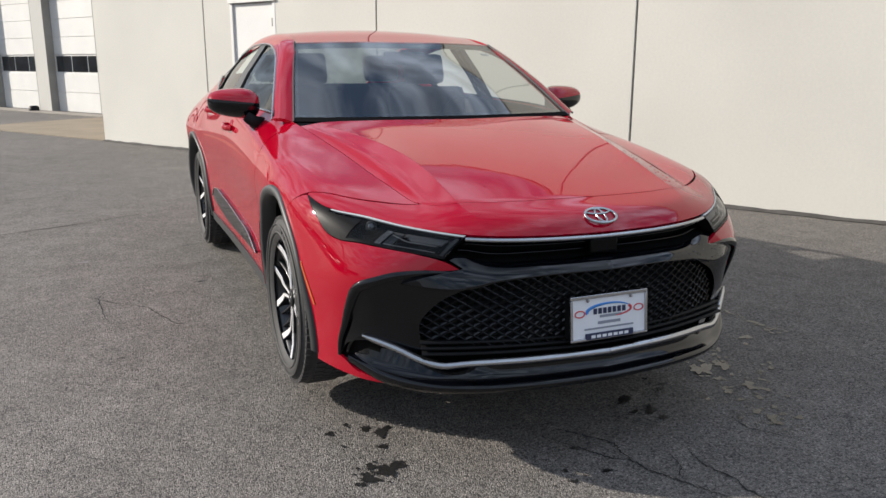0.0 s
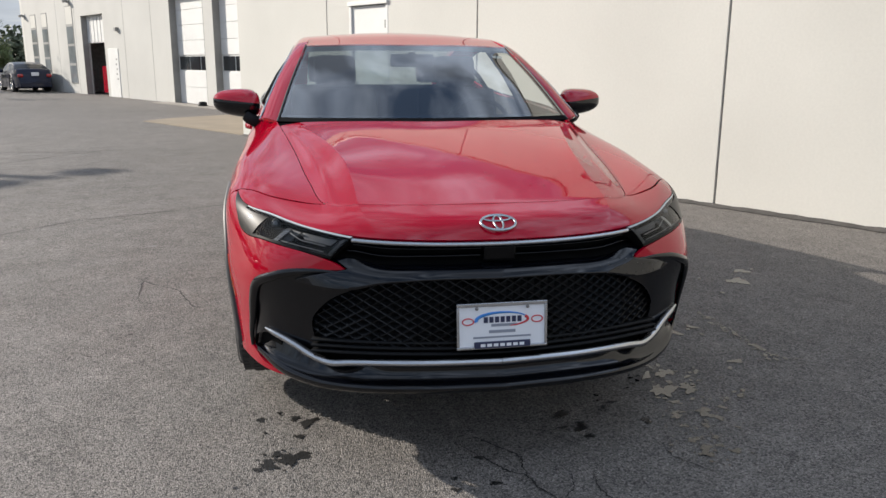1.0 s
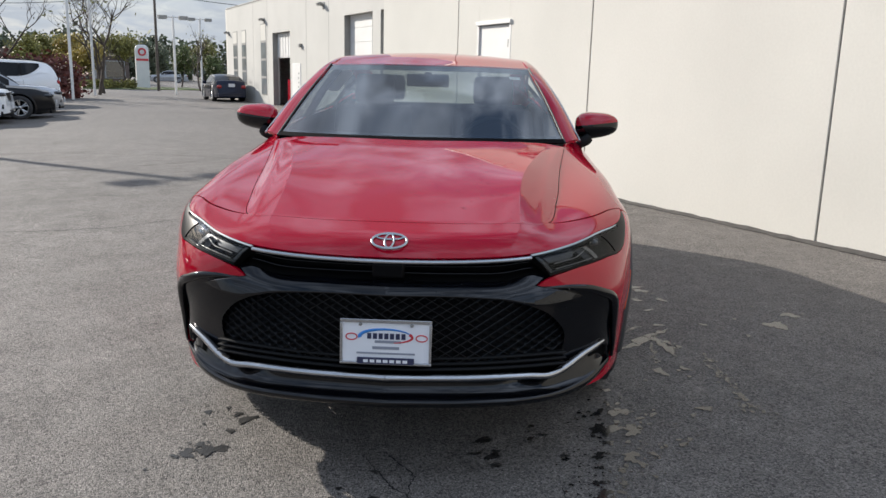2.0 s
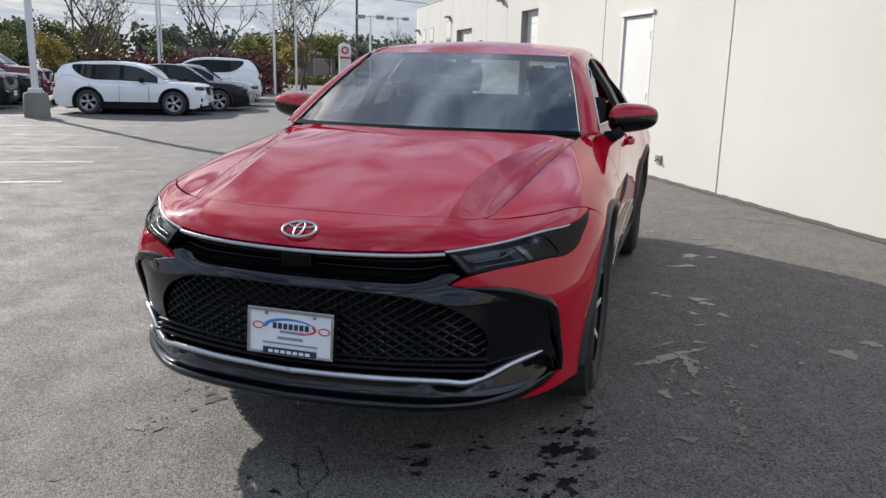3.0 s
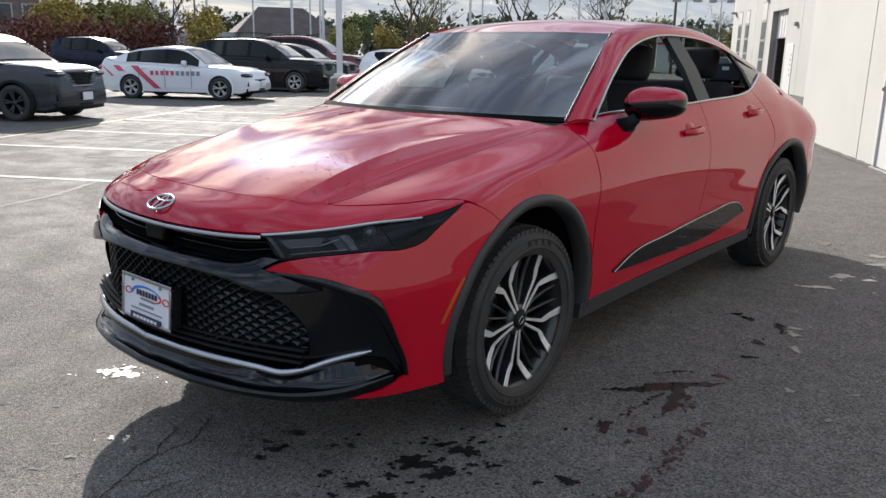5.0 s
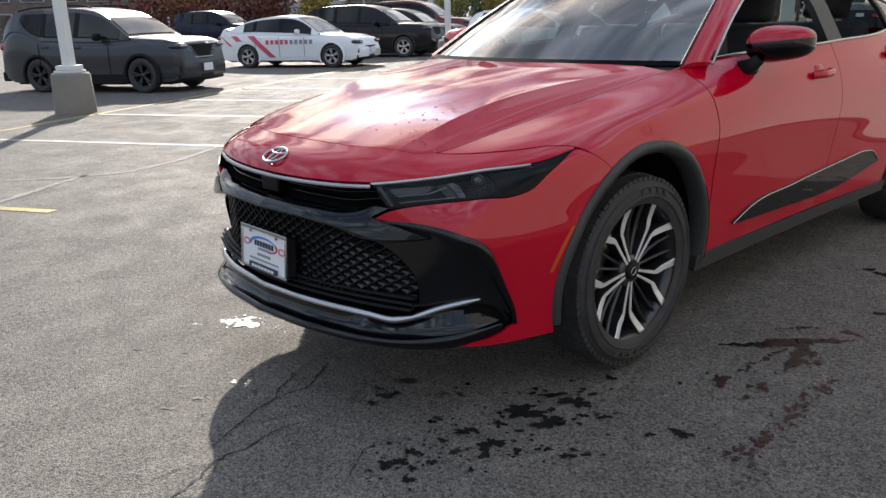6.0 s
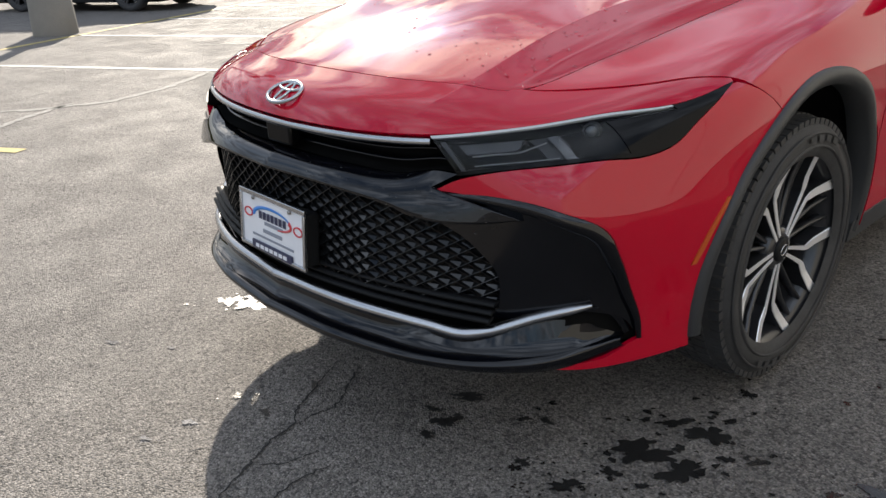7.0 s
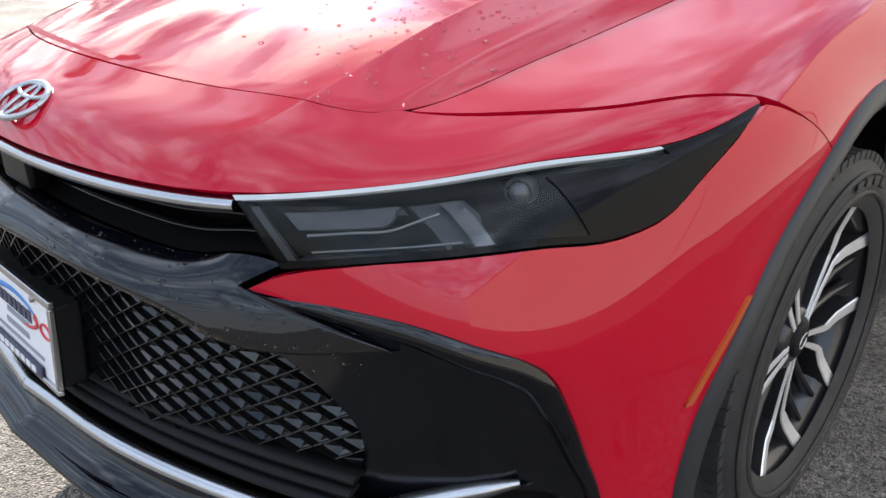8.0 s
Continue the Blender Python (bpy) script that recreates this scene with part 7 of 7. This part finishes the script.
    if kind == "suv":  # dark lower mouth with a satin skid strip under it
        p = np.array([(nose_x(y) + 0.010, y, 0.46) for y in np.linspace(-0.30 * W, 0.30 * W, 13)])
        Geo().sweep(p, [(-0.03, -0.07), (0.012, -0.06), (0.012, 0.05), (-0.03, 0.06)]).obj("lower_grille", VOID, c)
        p = np.array([(nose_x(y) + 0.030, y, 0.345) for y in np.linspace(-0.34 * W, 0.34 * W, 13)])
        Geo().sweep(p, [(-0.03, -0.02), (0.014, -0.016), (0.014, 0.016), (-0.03, 0.02)]).obj("skid_strip", GREY_TRIM, c)
    p = np.array([(nose_x(y) + 0.012, y, 0.27) for y in np.linspace(-0.42 * W, 0.42 * W, 15)])
    Geo().sweep(p, [(-0.03, -0.07), (0.03, -0.06), (0.025, 0.07), (-0.03, 0.07)]).obj("front_bumper", PLASTIC, c)
    Geo().box((-L * 0.512, -W * 0.40, 0.22), (-L * 0.475, W * 0.40, 0.42), 0.03).obj("rear_bumper", PLASTIC if clad else paint, c)
    if plate:
        Geo().box((L * 0.510, -0.15, 0.40), (L * 0.516, 0.15, 0.55), 0.003).obj("number_plate", PLATE_WHITE, c)
        Geo().box((-L * 0.505, -0.15, 0.70 * H * 0.8), (-L * 0.499, 0.15, 0.70 * H * 0.8 + 0.15), 0.003).obj("number_plate", PLATE_WHITE, c)
    Geo().box((-L * 0.42, -W * 0.40, 0.16), (L * 0.42, W * 0.40, 0.24)).obj("underbody", VOID, c)
    if stripes:
        for s in (-1, 1):
            for k, (x0, wd) in enumerate(((-0.47, 0.055), (-0.385, 0.085), (-0.265, 0.045))):
                V = []
                for z in np.linspace(0.30, 0.92, 24):
                    x = L * (x0 + 0.15 * (0.92 - z) / 0.62)
                    zt, z0 = lowf(x / L)[0] * H, zb(x / L)
                    fr = (z - z0) / (zt - z0)
                    w = wid(x / L) * float(np.interp(fr, [0, .10, .35, .60, .80, .94, 1], [.86, .965, .985, 1, .985, .945, .87]))
                    V += [(x, s * (w + 0.014), z), (x + L * wd, s * (w + 0.014), z)]
                clear_ = lambda i: all(math.hypot(V[j][0] - h, V[j][2] - wheel_r) > wheel_r + 0.10 for j in range(2 * i, 2 * i + 4) for h in hubs)
                Geo().add(V, [(2 * i, 2 * i + 1, 2 * i + 3, 2 * i + 2)[:: s] for i in range(23) if clear_(i)]).obj("red_stripe", STRIPE, c)
            g = [Geo(), Geo()]
            for k in range(10):
                x = -0.62 + k * 0.155
                w = wid(x / L) * 1.0 + 0.006
                g[0 if k < 5 else 1].box((x, s * w - 0.004, 0.67), (x + 0.095, s * w + 0.006, 0.79))
            g[0].obj("lettering_bars", STRIPE, c)
            g[1].obj("lettering_bars", GREY_INK, c)
    return c


def _mirror_y(self):
    g = Geo()
    g.v = [(x, -y, z) for x, y, z in self.v]
    g.f, g.m, g.s = [f[::-1] for f in self.f], list(self.m), list(self.s)
    return g


Geo.mirrored_y = _mirror_y
STRIPE = material("pink_red_stripe", (0.62, 0.07, 0.13), 0.4, coat=0.5)
WHITE_CAR = shade("white_car_paint", (0.84, 0.85, 0.86), 0.0)
BLACK_CAR = shade("black_car_paint", (0.004, 0.0043, 0.006), 0.0, 0.30)
GREY_CAR = shade("grey_car_paint", (0.036, 0.040, 0.047), 0.2, 0.7)
NAVY_CAR = shade("navy_car_paint", (0.006, 0.010, 0.030), 0.1, 0.35)
MAROON_CAR = shade("maroon_car_paint", (0.13, 0.012, 0.016), 0.3)
SILVER_CAR = shade("silver_car_paint", (0.42, 0.43, 0.45), 0.6)
lot_car(spot(-8.5, 11.0, 0, -8), "suv", 4.25, 1.78, 1.48, WHITE_CAR, "white compact crossover with black cladding, parked in the lot", rails=True)
lot_car(spot(-15.05, 7.75), "sedan", 4.63, 1.78, 1.44, WHITE_CAR, "white sedan with red slanted stripes and lettering on its side", clad=False, stripes=True, wheel_r=0.325, base=0.583)
lot_car(spot(-14.75, 12.9), "suv", 4.85, 1.93, 1.75, BLACK_CAR, "large black crossover with bright alloy wheels", rails=True, clad=False)
lot_car(spot(-15.75, 0.45), "suv", 4.6, 1.84, 1.69, GREY_CAR, "dark grey crossover with dark wheels, nose to the lane", rim=DARK_ALLOY, rails=True)
lot_car(spot(-14.6, 15.7), "suv", 4.6, 1.83, 1.62, BLACK_CAR, "black hatchback-like crossover in the row")
lot_car(spot(-15.0, 18.6), "suv", 4.9, 1.95, 1.95, MAROON_CAR, "tall maroon sport utility car in the row", rails=True)
lot_car(spot(-7.6, 13.0), "sedan", 4.7, 1.82, 1.44, BLACK_CAR, "dark sedan parked beyond the white crossover", clad=False)
lot_car(spot(-7.3, 15.9), "sedan", 4.8, 1.83, 1.45, SILVER_CAR, "silver sedan in the row", clad=False)
lot_car(spot(-7.2, 21.0, 0, 180), "suv", 4.9, 1.93, 1.76, WHITE_CAR, "white sport utility car parked tail out", rails=True)
lot_car(spot(-27.5, 23.0), "suv", 4.85, 1.9, 1.83, NAVY_CAR, "navy blue sport utility car farther back in the lot", rails=True, rim=DARK_ALLOY)
lot_car(spot(2.86, 26.6, 0, 88), "sedan", 4.15, 1.58, 1.26, NAVY_CAR, "dark blue sedan parked tail out beside the bay wall", clad=False)
lot_car(spot(10.0, 89.4, 0, 175), "sedan", 4.6, 1.8, 1.46, SILVER_CAR, "pale sedan parked far off by the road", clad=False)
lot_car(spot(13.0, 50.0, 0, 200), "sedan", 4.6, 1.8, 1.46, GREY_CAR, "grey sedan parked far off by the road", clad=False)


# ---- lamp posts, sign, utility poles ----
def lamp_post(m, h, foot=True, r=0.075):
    c = tagged(empty("lamp_post", m), "white lamp post with twin shoebox heads" + (" on a concrete foot" if foot else ""), "lamp post", "lot lamp posts")
    z = 0.0
    if foot:
        Geo().lathe([(0.0, 0.64), (0.27, 0.64), (0.30, 0.61), (0.32, 0.05), (0.32, -0.2)], 28, "z").obj("concrete_foot", CONCRETE, c)
        Geo().box((-0.17, -0.17, 0.64), (0.17, 0.17, 0.68), 0.005).box((-0.15, -0.15, 0.68), (0.15, 0.15, 0.76), 0.02).obj("base_plate", WHITE_PAINT, c)
        z = 0.66
    Geo().box((-r, -r, z), (r, r, h), 0.012).obj("pole", WHITE_PAINT, c)
    for s in (-1, 1):
        Geo().box((min(0, s * 0.55), -0.03, h - 0.12), (max(0, s * 0.55), 0.03, h - 0.05), 0.006).obj("arm", WHITE_PAINT, c)
        Geo().prism([(s * 0.35, -0.18), (s * 0.82, -0.18), (s * 0.88, 0), (s * 0.82, 0.18), (s * 0.35, 0.18)][::s], h - 0.20, h).obj("lamp_head", METAL_GREY, c)
        Geo().box((s * 0.60 - 0.18, -0.12, h - 0.215), (s * 0.60 + 0.18, 0.12, h - 0.20)).obj("lens", LAMP_WHITE, c)
    return c


lamp_post(spot(-13.27, -3.6), 5.7)
lamp_post(spot(-10.7, 8.75), 6.4)
for x, y, h in ((-9.5, 27.5, 5.2), (-4.0, 26.8, 5.0), (-20, 30, 5.6), (-18.5, 31, 5.4), (-2.6, 33, 5.2), (-11.2, 46, 6.8), (2.2, 36.5, 4.6), (-34, 40, 6.5), (-29, 38, 6), (-40, 36, 6), (-23, 44, 6.5), (5.8, 47, 5.2), (-30, 62, 7), (-35, 60, 7)):
    lamp_post(spot(x, y), h, False, 0.06)
sign = tagged(empty("pylon_sign", spot(2.75, 55.4)), "white pylon sign with a red oval mark", "sign")
Geo().prism([(-0.5, -0.22), (0.5, -0.22), (0.5, 0.22), (-0.5, 0.22)], 0, 2.75).obj("tower", WHITE_PAINT, sign)
Geo().blob((0, 0, 2.8), (0.54, 0.22, 0.62), 3.2, 14).obj("crown", WHITE_PAINT, sign)
g = Geo()
g.lathe([(0.18, -0.24), (0.20, -0.26), (0.30, -0.26), (0.32, -0.22)], 32, "y", (0, 0, 2.85)).obj("red_disc", RED_INK, sign)
Geo().box((-0.46, -0.25, 2.15), (0.46, -0.22, 2.32)).obj("red_bar", RED_INK, sign)
WOOD = material("weathered_pole", (0.10, 0.08, 0.062), 0.9, vary=0.25, scale=4, bump=0.004, bump_scale=30)
WIRE = material("black_cable", (0.02, 0.02, 0.02), 0.6)
tops = []
for x, y, h in ((2.5, 45.5, 8.5), (-20, 62, 9.0), (30, 40, 9.0), (-46, 70, 9)):
    c = tagged(empty("utility_pole", spot(x, y)), "weathered wooden utility pole with a crossarm", "pole", "utility poles")
    Geo().lathe([(0.11, -0.2), (0.075, h), (0.0, h + 0.02)], 12, "z").obj("shaft", WOOD, c)
    Geo().box((-1.1, -0.06, h - 0.55), (1.1, 0.06, h - 0.42), 0.01).obj("crossarm", WOOD, c)
    tops.append(WALL @ Vector((x, y, h - 0.4)))
for a, b in ((0, 1), (0, 2), (1, 3)):
    for k, dz in enumerate((0.0, -0.8, -1.5)):
        t = np.linspace(0, 1, 20)[:, None]
        p = np.array(tops[a]) * (1 - t) + np.array(tops[b]) * t + np.array((0, 0, dz)) - np.array((0, 0, 1.0)) * 4 * 1.0 * t * (1 - t)
        tagged(Geo().tube(p, 0.022, 5).obj("overhead_cable", WIRE), "black overhead cable between the poles", "cable", "overhead cables")

# ---- trees ----
BARK = material("bark", (0.075, 0.06, 0.048), 0.9, vary=0.3, scale=6, bump=0.006, bump_scale=25)
LEAF = {k: material("leaves_" + k, c, 0.65, vary=0.35, scale=0.8, island=0.4) for k, c in {"green": (0.105, 0.13, 0.035), "olive": (0.20, 0.185, 0.045), "yellow": (0.32, 0.24, 0.05), "dark": (0.11, 0.125, 0.07), "red": (0.135, 0.04, 0.03)}.items()}


def leaves(centres, spread, count, size, rnd):
    V, F = [], []
    for _ in range(count):
        c = rnd.choice(centres)
        p = [c[i] + rnd.gauss(0, spread) for i in range(3)]
        u = Vector((rnd.uniform(-1, 1), rnd.uniform(-1, 1), rnd.uniform(-1, 1))).normalized()
        w = u.orthogonal().normalized()
        s = size * rnd.uniform(0.6, 1.3)
        o = len(V)
        for a, b in ((-1, 0), (0, -0.6), (1, 0), (0, 0.6)):
            V.append((p[0] + s * (u.x * a + w.x * b), p[1] + s * (u.y * a + w.y * b), p[2] + s * (u.z * a + w.z * b)))
        F.append((o, o + 1, o + 2, o + 3))
    return V, F


def tree(m, h, kind, seed, count=3200, wide=0.38, label=""):
    """A tapered trunk, forking limbs and a broken crown of single leaves."""
    rnd = random.Random(seed)
    c = tagged(empty("tree", m), label, "tree", "trees round the lot")
    wood, ends = Geo(), []

    def limb(p, d, length, r, depth):
        q = [p]
        for i in range(4):
            d = (d + Vector((rnd.uniform(-.22, .22), rnd.uniform(-.22, .22), rnd.uniform(-.05, .18)))).normalized()
            q.append(q[-1] + d * length / 4)
        wood.tube(np.array([tuple(v) for v in q]), r, 6 if depth < 2 else 4, size=np.linspace(1, 0.55, 5))
        if depth >= 2:
            ends.extend(tuple(v) for v in q[2:])
        if depth < (4 if kind == "bare" else 3):
            for _ in range(3 if depth else 5):
                k = rnd.randint(2, 4)
                a = rnd.uniform(0, 6.28)
                out = Vector((math.cos(a), math.sin(a), rnd.uniform(0.25, 1.0))).normalized()
                limb(q[k], (d * 0.5 + out).normalized(), length * rnd.uniform(0.55, 0.75), r * 0.5, depth + 1)

    limb(Vector((0, 0, -0.1)), Vector((0, 0, 1)), h * (0.40 if kind != "bare" else 0.36), h * 0.02 if kind != "bare" else h * 0.014, 0)
    wood.obj("trunk", BARK, c)
    if kind != "bare":
        Geo().add(*leaves(ends, h * 0.052, count, h * 0.024, rnd), smooth=False).obj("crown", LEAF[kind], c)
    else:
        Geo().add(*leaves(ends, h * 0.03, 90, h * 0.012, rnd), smooth=False).obj("crown", LEAF["olive"], c)
    return c


TREES = [(-20.8, 43.5, 6.5, "olive"), (-18.2, 45, 6.0, "yellow"), (-15.5, 47, 8.0, "olive"), (-12.0, 52, 7.0, "green"), (-13.3, 76, 10, "dark"), (-9, 72, 9, "dark"), (-5.8, 56, 8, "olive"), (-1.5, 52, 7, "yellow"), (-23, 54, 9, "green"), (-20, 58, 9, "green"),
         (-36, 32, 8.5, "yellow"), (-32, 34, 8.0, "olive"), (-29, 37, 8.0, "yellow"), (-1.7, 58, 8, "yellow"), (2.4, 64, 9, "olive"), (-4, 66, 9, "olive"), (10.5, 101, 9.0, "dark"), (16, 98, 11.5, "olive"), (23, 104, 9.0, "dark"), (6.9, 62, 6.5, "green"), (10.5, 64, 6.0, "green"), (-44, 42, 9, "green"), (-40, 50, 9, "olive")]
for i, (x, y, h, k) in enumerate(TREES):
    tree(spot(x, y), h * 0.62, k, 100 + i, label={"green": "leafy green tree at the edge of the lot", "olive": "tree with olive autumn leaves", "yellow": "tree with yellow autumn leaves", "dark": "dark green tree in the distance"}[k])
for i, (x, y, h) in enumerate([(-13.5, 35, 9.0), (-7.0, 31, 8.6), (-2.3, 34, 7.8), (5.5, 46, 6.0), (-25.5, 27.5, 8.0), (-1.8, 37.0, 7.5), (-12.6, 27.0, 8)]):
    tree(spot(x, y), h, "bare", 300 + i, label="nearly bare tree with thin spreading branches")


def hedge(x0, y0, x1, y1, h, kind, seed, label, count=2600, size=0.12):
    rnd = random.Random(seed)
    n = 26
    cs = []
    for i in range(n):
        t = i / (n - 1)
        p = WALL @ Vector((x0 + (x1 - x0) * t, y0 + (y1 - y0) * t + rnd.uniform(-.5, .5), 0))
        for z in (0.25, 0.5, 0.8):
            cs.append((p.x, p.y, fall(x0, y0) + h * z * rnd.uniform(0.75, 1.1)))
    return tagged(Geo().add(*leaves(cs, min(0.15 * h, 0.9), count, size, rnd), smooth=False).obj("hedge", LEAF[kind]), label, "hedge", kind="stuff")


hedge(-33.5, 22.5, -26.0, 27.5, 2.6, "red", 501, "dense dark red autumn hedge", 7000)
hedge(-12.5, 27.5, -3.8, 28.5, 1.9, "red", 502, "dense dark red autumn hedge", 7000)
hedge(-4, 50, 1.5, 51, 0.6, "olive", 503, "low clipped shrubs by the sign")
hedge(-60, 106, 40, 116, 6.0, "dark", 504, "far line of dark woods", 16000, 0.5)
hedge(-120, 50, -60, 84, 7.0, "olive", 505, "far line of autumn woods", 14000, 0.5)
GRASS = material("verge_grass", (0.075, 0.10, 0.03), 0.9, vary=0.3, scale=1.5, fine=0.3, fine_scale=30, bump=0.02, bump_scale=40)
P = np.array([[tuple(WALL @ Vector((x, y, fall(x, y) + 0.05 + 0.03 * math.sin(x * 3 + y)))) for y in (48.5, 50, 53, 57)] for x in np.linspace(-14, 6.5, 22)])
tagged(Geo().grid(P, 0.2, out=(0, 0, 1)).obj("grass_verge", GRASS), "mown grass verge by the road", kind="structure")

# ---- far buildings ----
ROOF = material("brown_shingle", (0.11, 0.085, 0.075), 0.85, vary=0.2, scale=1)
BRICK = material("brown_brick", (0.17, 0.13, 0.11), 0.85, vary=0.2, scale=2, fine=0.2, fine_scale=12)
PALE = material("pale_siding", (0.42, 0.42, 0.41), 0.8, vary=0.08, scale=1)


def shop(m, w, d, h, roof_h, wall_mat, label, hip=True):
    c = tagged(empty("shop_building", m), label, "building", "far buildings")
    Geo().box((-w / 2, 0, -0.5), (w / 2, d, h)).obj("wall", wall_mat, c)
    o, r = 0.5, roof_h
    if hip:
        V = [(-w / 2 - o, -o, h), (w / 2 + o, -o, h), (w / 2 + o, d + o, h), (-w / 2 - o, d + o, h), (-w / 4, d * 0.45, h + r), (w / 4, d * 0.45, h + r)]
        Geo().add(V, [(0, 1, 5, 4), (1, 2, 5), (2, 3, 4, 5), (3, 0, 4), (3, 2, 1, 0)], 0, False).obj("roof", ROOF, c)
    else:
        Geo().box((-w / 2 - 0.2, -0.2, h), (w / 2 + 0.2, d, h + r)).obj("roof", wall_mat, c)
    n = max(3, int(w / 2.4))
    for i in range(n):
        x = -w / 2 + (i + 0.5) * w / n
        for z in ([1.0] if h < 4.5 else [1.0, 3.6, 6.2]):
            if z + 1.6 < h + 0.3:
                wn = Geo().box((x - 0.36 * w / n, -0.10, z - 0.4), (x + 0.36 * w / n, -0.02, z + 1.3), 0.01).obj("window", PALE, c)
                Geo().box((x - 0.31 * w / n, -0.13, z - 0.32), (x + 0.31 * w / n, -0.10, z + 1.22)).obj("pane", DARK_GLASS, wn)
    return c


shop(spot(-32.3, 62.0, 0, 30), 9.0, 9, 2.9, 2.6, PALE, "grey hip-roofed shop across the road")
Geo_sign = tagged(Geo().box((-1.6, -0.65, 2.45), (1.6, -0.55, 2.85)).obj("shop_sign", PALE, m=spot(-32.3, 62.0, 0, 30)), "pale sign board over the shop front", "sign")
for k in range(7):
    Geo().box((-1.4 + k * 0.4, -0.68, 2.55), (-1.12 + k * 0.4, -0.65, 2.76)).obj("sign_bar", DARK_INK, Geo_sign)
shop(spot(-40.5, 58.5, 0, 32), 14, 8, 2.4, 0.5, PALE, "long low pale building across the road", False)
shop(spot(-56, 46, 0, 50), 16, 10, 8.2, 0.6, BRICK, "brick office block with pale window bays", False)
shop(spot(-4.5, 70, 0, 5), 16, 8, 2.6, 0.5, BRICK, "low brown building beyond the trees", False)
